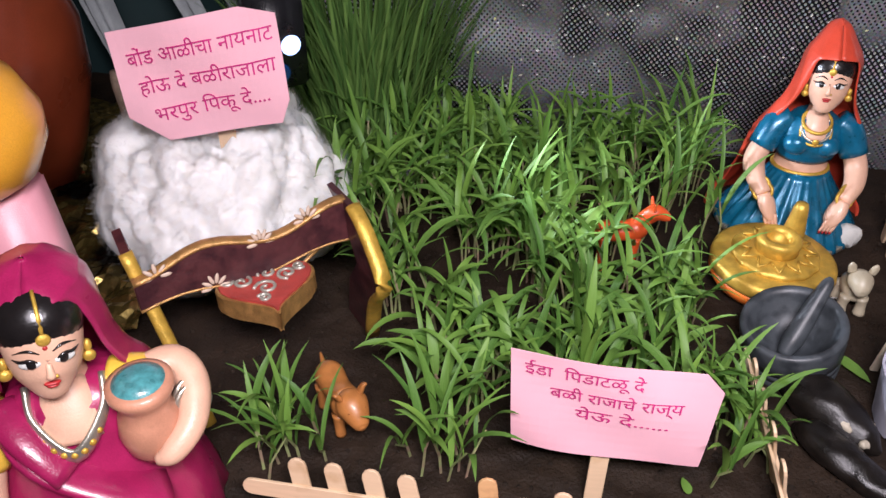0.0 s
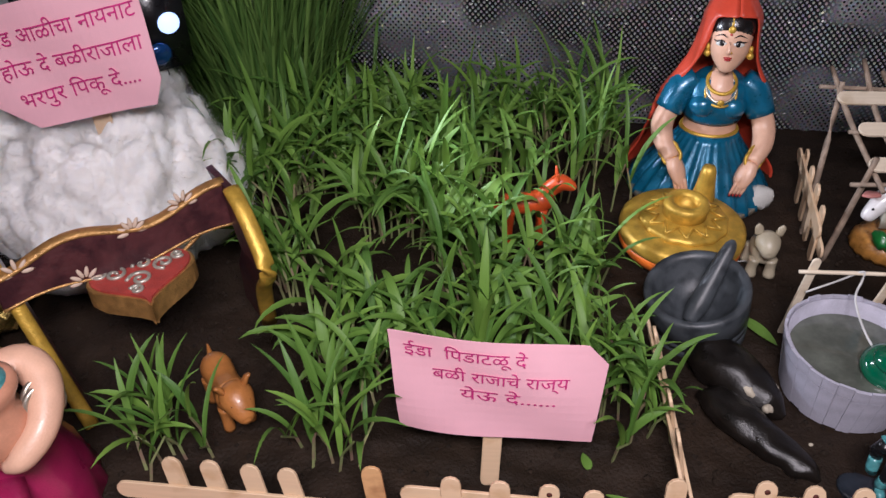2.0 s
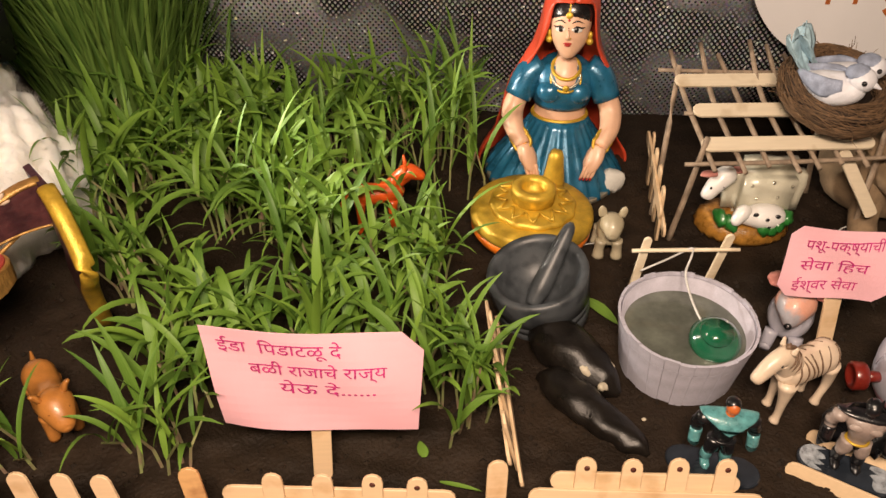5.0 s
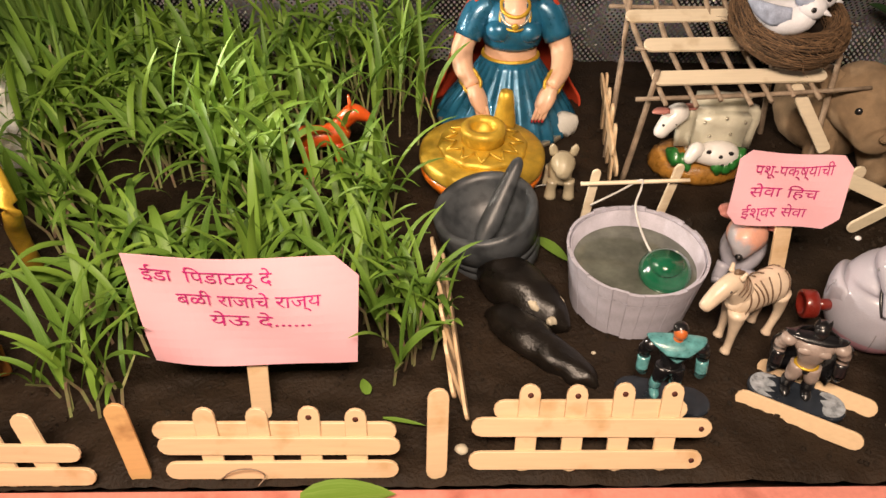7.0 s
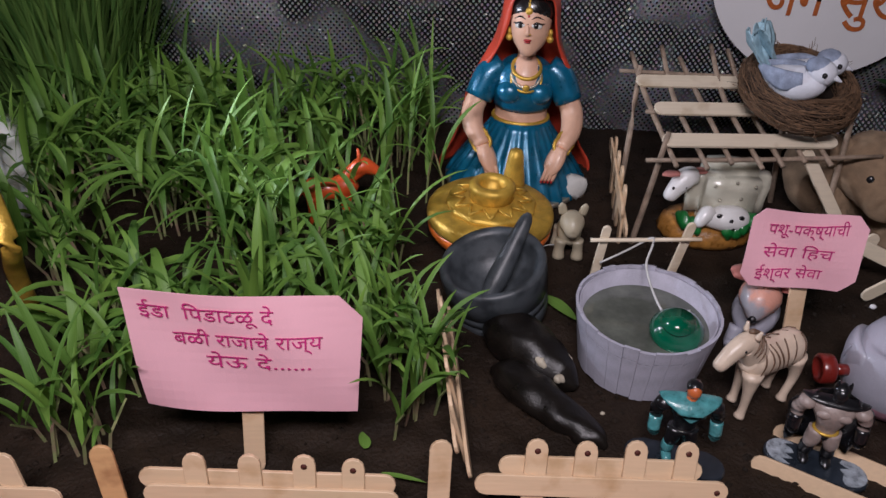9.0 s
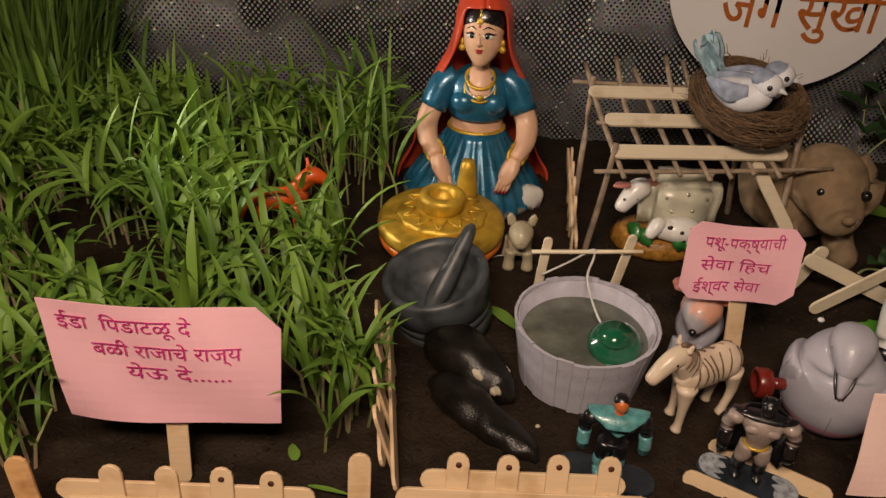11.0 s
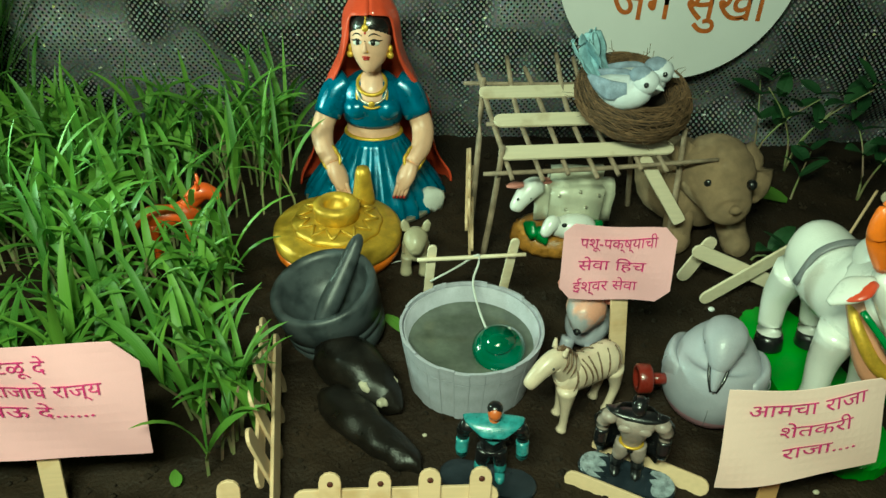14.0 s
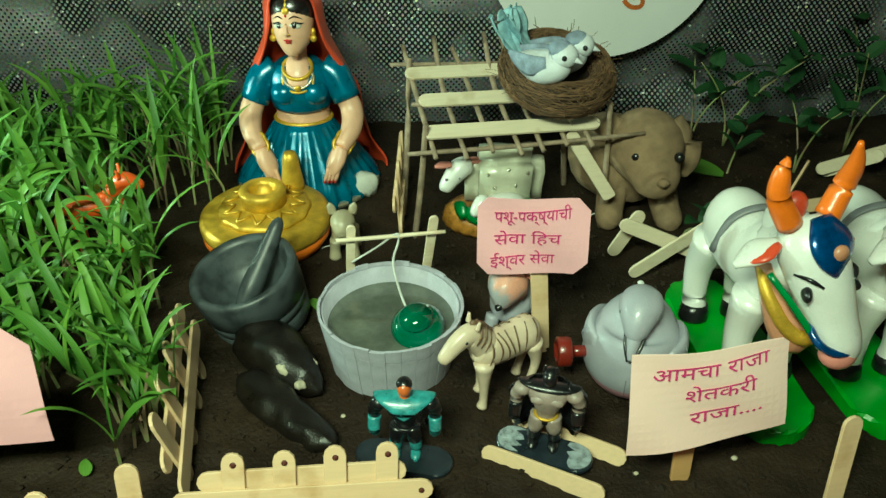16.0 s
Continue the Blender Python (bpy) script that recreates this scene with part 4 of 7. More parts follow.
    tube(bm, [(-0.0120, -0.0215, 0.1010, 0.0012), (0, -0.0258, 0.0990, 0.0012), (0.0120, -0.0215, 0.1010, 0.0012)], 6, 3, mi=GO)
    ring_band(bm, (0, -0.0125, 0.1165), 0.0120, 0.0018, (34, 0, 0), GO, 30, 6)
    ring_band(bm, (0, -0.0165, 0.1120), 0.0125, 0.0012, (50, 0, 0), SI, 30, 6)
    ball(bm, (0, -0.0265, 0.1030), (0.003, 0.0015, 0.003), (0, 0, 0), GO)
    face(bm, (0, -0.011, 0.1525), 1.0, SK, HA, GO, LI, CH, -14, -12, -3)
    veil(bm, [(0.0, 0.072, 0.050, 0.014, 92), (0.014, 0.070, 0.046, 0.013, 95), (0.034, 0.062, 0.040, 0.012, 98), (0.060, 0.053, 0.034, 0.009, 92), (0.095, 0.0485, 0.029, 0.004, 84),
              (0.118, 0.0375, 0.028, 0.002, 66), (0.136, 0.0290, 0.027, 0.000, 58), (0.154, 0.0250, 0.0270, -0.001, 54), (0.170, 0.0235, 0.0265, -0.001, 50), (0.177, 0.0215, 0.0250, 0.000, 40), (0.180, 0.0200, 0.0240, 0.000, 0),
              (0.188, 0.0150, 0.0190, 0.003, 0), (0.198, 0.0085, 0.011, 0.007, 0), (0.203, 0.001, 0.001, 0.008, 0)], RE)
    ob = part("woman_figurine", bm, [M[m] for m in mats])
    ob.matrix_basis = rot_pose(0.326, 0.664, -0.002, -7, 0.945)
    tagged(ob, "kneeling woman figurine in red veil, teal blouse and pleated skirt", "figurine")


def water_carrier():
    mats = ["magenta", "skin", "magenta", "hair", "silver", "lips", "yellow", "clay", "aqua", "gold", "chip"]
    MA, SK, VE, HA, SI, LI, YE, CL, AQ, GO = range(10)
    bm = bmesh.new()
    fold = lambda a, z: 1 + 0.02 * math.sin(a * 17 + z * 140) + 0.02 * math.sin(a * 5 - z * 60)
    turned(bm, [(0, 0), (0.062, 0), (0.064, 0.004), (0.060, 0.03), (0.052, 0.055), (0.043, 0.078), (0.036, 0.094), (0.034, 0.108), (0.030, 0.118), (0.018, 0.126), (0.0, 0.128)], 90, (0, 0, 0), MA, fold, 1.02, 0.86)
    # sash across the chest
    tube(bm, [(-0.032, -0.012, 0.112, 0.009, 0.004), (-0.018, -0.030, 0.094, 0.012, 0.004), (0.010, -0.039, 0.076, 0.015, 0.005), (0.036, -0.034, 0.058, 0.018, 0.005)], 14, 5, mi=MA)
    tube(bm, [(0, -0.002, 0.118, 0.013, 0.011), (0, -0.006, 0.140, 0.010, 0.010)], 14, 3, mi=SK)
    tube(bm, [(0, -0.0255, 0.1000, 0.0150, 0.0090), (0, -0.0210, 0.1100, 0.0165, 0.0100), (0, -0.0130, 0.1200, 0.0140, 0.0100), (0, -0.007, 0.127, 0.010, 0.010)], 20, 4, mi=SK)
    tube(bm, [(-0.019, -0.008, 0.126, 0.0022, 0.0040), (-0.0165, -0.024, 0.113, 0.0022, 0.0044), (0, -0.0375, 0.099, 0.0022, 0.0052), (0.0165, -0.024, 0.113, 0.0022, 0.0044), (0.019, -0.008, 0.126, 0.0022, 0.0040)], 12, 6, mi=SI)
    for k in range(13):
        a = math.pi * (k / 12 - 0.5)
        ball(bm, (0.0185 * math.sin(a), -0.012 - 0.0265 * math.cos(a), 0.1225 - 0.0215 * math.cos(a)), (0.0021, 0.0018, 0.0021), mi=GO, u=8, v=6)
    tube(bm, [(-0.034, -0.010, 0.118, 0.010, 0.006), (-0.020, -0.027, 0.108, 0.012, 0.006), (-0.004, -0.037, 0.090, 0.014, 0.006)], 14, 5, mi=MA)
    face(bm, (0, -0.016, 0.1600), 1.10, SK, HA, GO, LI, 10, -8, 12, 7)
    # bent arm round the pot
    tube(bm, [(0.022, -0.004, 0.117, 0.012), (0.032, -0.006, 0.117, 0.0125), (0.040, -0.006, 0.116, 0.0115)], 16, 4, mi=YE)
    tube(bm, [(0.038, -0.006, 0.117, 0.0100), (0.054, -0.004, 0.118, 0.0100), (0.062, -0.016, 0.112, 0.0092), (0.059, -0.034, 0.102, 0.0080), (0.047, -0.045, 0.094, 0.0068), (0.038, -0.046, 0.091, 0.003)], 16, 5, mi=SK)
    for d in (0.0, 0.0036):
        ring_band(bm, (0.0612 - d * 0.1, -0.025 + d, 0.1072 + d * 0.5), 0.0092, 0.0017, (70, 20, 20), SI, 22, 6)
    turned(bm, [(0, 0.078), (0.010, 0.078), (0.0158, 0.088), (0.0175, 0.099), (0.0155, 0.110), (0.0125, 0.116), (0.0145, 0.122), (0.0172, 0.127), (0.0172, 0.131), (0.014, 0.1325)], 40, (0.038, -0.027, 0), CL)
    turned(bm, [(0, 0.1365), (0.008, 0.1358), (0.0135, 0.1325), (0.0140, 0.1305), (0, 0.1305)], 32, (0.038, -0.027, 0), AQ)
    # lowered arm
    tube(bm, [(-0.032, -0.004, 0.112, 0.013), (-0.045, -0.010, 0.096, 0.0135), (-0.050, -0.016, 0.084, 0.0125)], 16, 4, mi=YE)
    tube(bm, [(-0.049, -0.016, 0.087, 0.010), (-0.052, -0.030, 0.064, 0.0095), (-0.044, -0.046, 0.050, 0.008), (-0.036, -0.052, 0.044, 0.0045)], 16, 5, mi=SK)
    ring_band(bm, (-0.046, -0.042, 0.053), 0.0092, 0.0018, (50, -30, 0), GO, 22, 6)
    veil(bm, [(0.055, 0.058, 0.040, 0.012, 100), (0.085, 0.050, 0.036, 0.011, 92), (0.110, 0.043, 0.031, 0.008, 80), (0.128, 0.034, 0.029, 0.004, 66), (0.148, 0.0300, 0.030, 0.000, 62),
              (0.166, 0.0290, 0.0295, 0.000, 58), (0.180, 0.0265, 0.029, 0.001, 52), (0.186, 0.0240, 0.027, 0.001, 40), (0.189, 0.0220, 0.025, 0.001, 0), (0.195, 0.0135, 0.017, 0.003, 0), (0.199, 0.001, 0.001, 0.004, 0)], VE)
    ob = part("woman_figurine", bm, [M[m] for m in mats])
    ob.matrix_basis = rot_pose(-0.166, 0.318, -0.003, 22, 1.0)
    tagged(ob, "woman figurine in magenta sari carrying a clay water pot", "figurine")


kneeling_woman()
water_carrier()


# ---- grinding stone, mortar, stones ----
root = thing("grinding_mill", pose(0.289, 0.570, -0.001, 0, 0, -10), "gold-painted toy grinding mill with orange base and upright handle", "grinding mill")
part("base", turned(bmesh.new(), [(0, 0), (0.038, 0), (0.045, 0.005), (0.0488, 0.011), (0.0490, 0.0165), (0.044, 0.018), (0, 0.018)], 56), M["orange"], root, "orange base bowl")
part("millstone", turned(bmesh.new(), [(0, 0.016), (0.047, 0.016), (0.0495, 0.018), (0.0500, 0.022), (0.0492, 0.0265), (0.046, 0.029), (0.036, 0.0302), (0, 0.0302)], 64), M["gold"], root)
bm = turned(bmesh.new(), [(0.035, 0.0295), (0.0345, 0.0325), (0.0325, 0.0345), (0.020, 0.0365), (0.0, 0.0365)], 60, wave=lambda a, z: 1 + 0.02 * math.sin(a * 12))
tier = part("relief_tier", bm, M["gold"], root)
for i in range(24):
    a, b = 2 * math.pi * i / 24, 2 * math.pi * (i + 1) / 24
    r0, r1 = (0.0215, 0.0315) if i % 2 else (0.0315, 0.0215)
    h0, h1 = (0.0372, 0.0352) if i % 2 else (0.0352, 0.0372)
    part("ridge", tube(bmesh.new(), [(r0 * math.cos(a), r0 * math.sin(a), h0, 0.0011), (r1 * math.cos(b), r1 * math.sin(b), h1, 0.0011)], 6, 1), M["gold"], tier)
part("hub", turned(bmesh.new(), [(0.0175, 0.035), (0.0165, 0.040), (0.0178, 0.0435), (0.0176, 0.0475), (0.0155, 0.0492), (0.0110, 0.0490), (0.0095, 0.046), (0.0090, 0.039), (0.0, 0.0385)], 40), M["gold"], root)
part("handle", turned(bmesh.new(), [(0.0095, 0.028), (0.0090, 0.034), (0.0072, 0.046), (0.0062, 0.056), (0.0048, 0.0605), (0.0, 0.0622)], 28, (0.017, 0.034, 0)), M["gold"], root)

root = thing("mortar", pose(0.2855, 0.478, -0.004, 5, -13, 0) @ Matrix.Scale(0.86, 4), "dark grey stone mortar with pestle resting inside", "mortar")
part("bowl", turned(bmesh.new(), [(0, 0), (0.0350, 0.0), (0.0380, 0.004), (0.0392, 0.012), (0.0390, 0.0170), (0.0378, 0.0182), (0.0396, 0.0194), (0.0402, 0.0260), (0.0390, 0.0272), (0.0408, 0.0286),
     (0.0418, 0.042), (0.0424, 0.0530), (0.0416, 0.0562), (0.0370, 0.0565), (0.0345, 0.052), (0.0285, 0.036), (0.017, 0.026), (0, 0.023)], 64), M["slate"], root)
part("pestle", tube(bmesh.new(), [(-0.010, -0.012, 0.029, 0.0055), (0.000, -0.003, 0.037, 0.0086), (0.014, 0.010, 0.049, 0.0078), (0.026, 0.021, 0.060, 0.0066), (0.034, 0.028, 0.0675, 0.0050), (0.037, 0.031, 0.0705, 0.0018)], 20, 5), M["slate"], root)
part("bead", ball(bmesh.new(), (-0.010, -0.019, 0.0310), (0.0022, 0.0022, 0.0026)), M["aqua"], root, "tiny aqua bead")


def stone(name, pts, label, chips=()):
    bm = bmesh.new()
    tube(bm, pts, 22, 6)
    for v in bm.verts:
        v.co += Vector((noise.noise(v.co * 90), noise.noise(v.co * 90 + Vector((9, 0, 0))), noise.noise(v.co * 90 + Vector((0, 9, 0))))) * 0.0022
    ob = part(name, bm, M["rock"])
    tagged(ob, label, "stone")
    for c, r in chips:
        part("pale_chip", ball(bmesh.new(), c, r, (20, 30, 40), rough=0.0012, freq=500), M["bone"], ob, "pale chipped patch")


stone("wet_stone", [(0.270, 0.452, 0.006, 0.004, 0.004), (0.279, 0.443, 0.010, 0.017, 0.013), (0.292, 0.426, 0.011, 0.0195, 0.015), (0.305, 0.407, 0.009, 0.014, 0.012), (0.314, 0.396, 0.006, 0.008, 0.008), (0.318, 0.391, 0.004, 0.002, 0.002)],
      "black wet lumpy stone with pale chips lying on soil", (((0.3065, 0.3925, 0.011), (0.0042, 0.0035, 0.003)), ((0.2965, 0.4035, 0.016), (0.0030, 0.0055, 0.003)), ((0.3145, 0.4080, 0.0135), (0.0030, 0.0040, 0.003))))
stone("long_stone", [(0.268, 0.413, 0.003, 0.003, 0.003), (0.277, 0.403, 0.006, 0.012, 0.009), (0.289, 0.387, 0.007, 0.014, 0.011), (0.303, 0.368, 0.006, 0.011, 0.009), (0.318, 0.350, 0.005, 0.008, 0.008), (0.324, 0.343, 0.003, 0.002, 0.002)],
      "long black wet stone tapering across the soil")


# ---- well ----
WX, WY, WR0, WR1, WH = 0.3665, 0.4210, 0.0390, 0.0455, 0.0430
root = thing("toy_well", pose(WX, WY, -0.001), "round lilac-grey paper well filled with murky water", "well")
part("inner_wall", turned(bmesh.new(), [(WR0 - 0.0022, 0.001), (WR1 - 0.0024, WH - 0.001), (WR1 - 0.0034, WH - 0.001), (WR0 - 0.0034, 0.001)], 72), M["lilac_paper"], root)
part("water", turned(bmesh.new(), [(0, 0.0305), (0.030, 0.0303), (WR0 + 0.0010, 0.0305), (WR0 + 0.0010, 0.026), (0, 0.026)], 56), M["water"], root, "murky grey-green water", smooth=False)
NP = 30
for z0, z1 in ((0.0, 0.0335), (0.0340, 0.0437)):
    bm = bmesh.new()
    half = math.pi / NP - 0.0022
    cols = []
    for k in range(4):
        a = -half + 2 * half * k / 3
        col = []
        for t, off in ((z0, 0.0), (z1, 0.0), (z1, -0.0018), (z0, -0.0018)):
            r = WR0 + (WR1 - WR0) * t / WH + off + 0.0001 * (z0 > 0)
            col.append(bm.verts.new((r * math.cos(a), r * math.sin(a), t)))
        cols.append(col)
    for a, b in zip(cols, cols[1:]):
        for k in range(4):
            bm.faces.new((a[k], b[k], b[(k + 1) % 4], a[(k + 1) % 4]))
    bm.faces.new(cols[0]); bm.faces.new(cols[-1])
    first = part("panel", bm, M["lilac_paper"], root, smooth=False)
    for i in range(NP):
        p = first if i == 0 else new("panel", first.data)
        p.parent = root
        p.matrix_basis = pose(0, 0, 0.0007 * math.sin(i * 2.3), 0, 0, 360 / NP * i)
root = thing("dipping_pot", pose(0.382, 0.408, 0.0295), "glossy green plastic pot floating in the well", "pot")
part("body", turned(bmesh.new(), [(0, -0.003), (0.010, -0.002), (0.0160, 0.003), (0.0165, 0.007), (0.013, 0.011), (0.0095, 0.0125), (0.0092, 0.0145), (0.0102, 0.016), (0, 0.0162)], 36), M["pot_green"], root).matrix_basis = pose(0, 0, 0, 18, -10, 0)
root = thing("well_frame", pose(WX, WY, 0), "stick frame with twig crossbar and white string over the well", "well frame")
part("post", bar(bmesh.new(), (-0.023, 0.052, -0.004), (-0.0185, 0.047, 0.073), 0.0060, 0.002, up=(1, 0, 0)), M["stick_pale"], root, smooth=False)
part("post", bar(bmesh.new(), (0.026, 0.047, -0.004), (0.0345, 0.038, 0.080), 0.0062, 0.002, up=(1, 0, 0)), M["stick_pale"], root, smooth=False)
part("crossbar", tube(bmesh.new(), [(-0.029, 0.0455, 0.063, 0.0014), (0.0, 0.0425, 0.0645, 0.0015), (0.041, 0.0335, 0.070, 0.0013)], 8, 4), M["stick_pale"], root)
part("string", tube(bmesh.new(), [(-0.020, 0.045, 0.045, 0.0007), (-0.004, 0.043, 0.056, 0.0007), (0.010, 0.040, 0.0675, 0.0008), (0.0105, 0.038, 0.062, 0.0008), (0.006, 0.030, 0.052, 0.0008), (0.008, 0.010, 0.041, 0.0008), (0.012, -0.006, 0.0385, 0.0008), (0.022, -0.011, 0.0470, 0.0009)], 8, 6), M["string"], root)


# ---- moulded animals ----
def beast(name, m, label, category, mats, body, head, legs, ears=(), eyes=(), tail=None, extra=()):
    """A small moulded animal. mats: body, head, leg, ear material names; rows as tube() takes them."""
    root = thing(name, m, label, category)
    part("body", tube(bmesh.new(), body, 18, 5), M[mats[0]], root)
    part("head", tube(bmesh.new(), head, 18, 5), M[mats[1]], root)
    for l in legs:
        part("leg", tube(bmesh.new(), l, 12, 4), M[mats[2]], root)
    for e in ears:
        part("ear", tube(bmesh.new(), e, 10, 4), M[mats[3]], root)
    for c, r in eyes:
        part("eye", ball(bmesh.new(), c, r, u=12, v=8), M["black"], root, "black eye")
    if tail:
        part("tail", tube(bmesh.new(), tail, 8, 4), M[mats[0]], root)
    for n, rows, mt in extra:
        part(n, tube(bmesh.new(), rows, 12, 4), M[mt], root)
    return root


# dog lying in the front corner of the grass, seen from above; forward is -y
beast("toy_dog", pose(-0.040, 0.398, 0, 0, 0, 34) @ Matrix.Scale(0.9, 4), "orange-brown plastic toy dog standing on soil", "toy dog", ("brown", "brown", "brown", "brown"),
      [(0, 0.030, 0.027, 0.006), (0, 0.022, 0.029, 0.0115), (0, 0.004, 0.028, 0.0105), (0, -0.012, 0.030, 0.0125), (0, -0.019, 0.034, 0.009)],
      [(0, -0.012, 0.034, 0.008), (0, -0.020, 0.037, 0.0120, 0.0115), (0, -0.028, 0.035, 0.0105, 0.0095), (0, -0.037, 0.030, 0.006, 0.005), (0, -0.040, 0.029, 0.002)],
      [[(k * 0.007, y, 0.022, 0.0058), (k * 0.008, y - 0.001, 0.011, 0.0042), (k * 0.008, y - 0.002, 0.001, 0.0044)] for k in (-1, 1) for y in (0.020, -0.012)],
      [[(k * 0.008, -0.019, 0.045, 0.004, 0.0025), (k * 0.0105, -0.020, 0.050, 0.0038, 0.002), (k * 0.012, -0.022, 0.053, 0.001, 0.001)] for k in (-1, 1)],
      [((k * 0.006, -0.031, 0.040), 0.0013) for k in (-1, 1)], [(0, 0.030, 0.030, 0.0026), (0.001, 0.036, 0.031, 0.002), (0.002, 0.042, 0.034, 0.0008)])

# fox among the blades; heading +x
beast("toy_fox", pose(0.166, 0.582, -0.002, 0, 0, 92) @ Matrix.Scale(0.86, 4), "bright orange plastic toy animal among grass blades", "toy animal", ("fox", "fox", "fox", "fox"),
      [(0, 0.026, 0.044, 0.005), (0, 0.018, 0.046, 0.0105), (0, 0.0, 0.046, 0.010), (0, -0.014, 0.050, 0.011), (0, -0.020, 0.054, 0.007)],
      [(0, -0.012, 0.054, 0.007), (0, -0.022, 0.064, 0.008), (0, -0.029, 0.068, 0.008), (0, -0.040, 0.063, 0.0045), (0, -0.043, 0.062, 0.002)],
      [[(k * 0.006, y, 0.042, 0.0055), (k * 0.0065, y, 0.022, 0.0035), (k * 0.0065, y, -0.001, 0.0034)] for k in (-1, 1) for y in (0.018, -0.012)],
      [[(k * 0.005, -0.025, 0.074, 0.0032, 0.002), (k * 0.007, -0.024, 0.082, 0.001, 0.001)] for k in (-1, 1)],
      [((k * 0.0055, -0.032, 0.070), 0.0012) for k in (-1, 1)], [(0, 0.026, 0.046, 0.003), (0, 0.034, 0.036, 0.003), (0, 0.037, 0.022, 0.001)])

# small sitting toy dog behind the well
beast("toy_puppy", pose(0.347, 0.545, 0, 0, 0, -8), "small khaki plastic toy dog standing behind the well", "toy dog", ("toy_beige", "toy_beige", "toy_beige", "toy_beige"),
      [(0, 0.016, 0.016, 0.006), (0, 0.008, 0.017, 0.009), (0, -0.004, 0.018, 0.0088), (0, -0.009, 0.020, 0.005)],
      [(0, -0.002, 0.024, 0.006), (0, -0.006, 0.031, 0.0092), (0, -0.012, 0.031, 0.0085), (0, -0.018, 0.027, 0.005), (0, -0.020, 0.026, 0.002)],
      [[(k * 0.006, y, 0.016, 0.0048), (k * 0.007, y, 0.008, 0.0040), (k * 0.0072, y - 0.001, 0.0, 0.0050)] for k in (-1, 1) for y in (0.010, -0.008)],
      [[(k * 0.007, -0.004, 0.037, 0.0034, 0.0022), (k * 0.0085, -0.004, 0.043, 0.0030, 0.0018), (k * 0.009, -0.004, 0.046, 0.0008)] for k in (-1, 1)],
      [((k * 0.0058, -0.014, 0.033), 0.0016) for k in (-1, 1)])

# zebra with painted stripes; heading -x
zm = pose(0.427, 0.378, 0, 0, 0, -68) @ Matrix.Scale(1.08, 4)
zb = beast("toy_zebra", zm, "cream plastic toy zebra with brown stripes by the well", "toy zebra", ("zebra", "zebra", "zebra", "zebra"),
      [(0, 0.023, 0.035, 0.004), (0, 0.018, 0.036, 0.0095, 0.0105), (0, 0.004, 0.035, 0.0092, 0.0105), (0, -0.010, 0.036, 0.0090, 0.0108), (0, -0.017, 0.039, 0.006)],
      [(0, -0.010, 0.038, 0.0075, 0.009), (0, -0.017, 0.047, 0.0060, 0.0078), (0, -0.022, 0.052, 0.0055, 0.0065), (0, -0.030, 0.049, 0.0050, 0.0052), (0, -0.038, 0.042, 0.0038, 0.0036), (0, -0.040, 0.0405, 0.002)],
      [[(k * 0.005, y, 0.032, 0.0060), (k * 0.006, y + d, 0.017, 0.0030), (k * 0.006, y, 0.005, 0.0024), (k * 0.006, y - 0.001, 0.0, 0.0033)] for k in (-1, 1) for y, d in ((0.018, 0.003), (-0.012 - 0.003 * k, 0.0))],
      [[(k * 0.004, -0.020, 0.057, 0.002, 0.0014), (k * 0.005, -0.019, 0.062, 0.0008)] for k in (-1, 1)],
      [((k * 0.0048, -0.027, 0.0515), 0.0009) for k in (-1, 1)], [(0, 0.023, 0.037, 0.0016), (0, 0.027, 0.028, 0.0013), (0, 0.027, 0.018, 0.0018)],
      [("mane", [(0, -0.008, 0.047, 0.0014, 0.002), (0, -0.015, 0.0555, 0.0015, 0.0022), (0, -0.021, 0.0595, 0.0012, 0.0015)], "stripe")])
for i, y in enumerate((-0.013, -0.008, -0.003, 0.002, 0.007, 0.012, 0.017)):
    bm = bmesh.new()
    for k in (-1, 1):
        pts = []
        for a in (78, 45, 15, -18):
            t = math.radians(a)
            pts.append((k * 0.0096 * math.cos(t), y + 0.0022 * math.sin(t * 1.5 + i), 0.0355 + 0.0110 * math.sin(t), 0.00050 if a > -10 else 0.0002))
        tube(bm, pts, 6, 4)
    part("stripe", bm, M["stripe"], zb)
for i, (y, z) in enumerate(((-0.0125, 0.044), (-0.0155, 0.048), (-0.0185, 0.051))):
    bm = bmesh.new()
    for k in (-1, 1):
        tube(bm, [(k * 0.002, y + 0.003, z + 0.0068, 0.0005), (k * 0.0062, y, z + 0.002, 0.0006), (k * 0.0064, y - 0.003, z - 0.003, 0.0002)], 6, 3)
    part("stripe", bm, M["stripe"], zb)

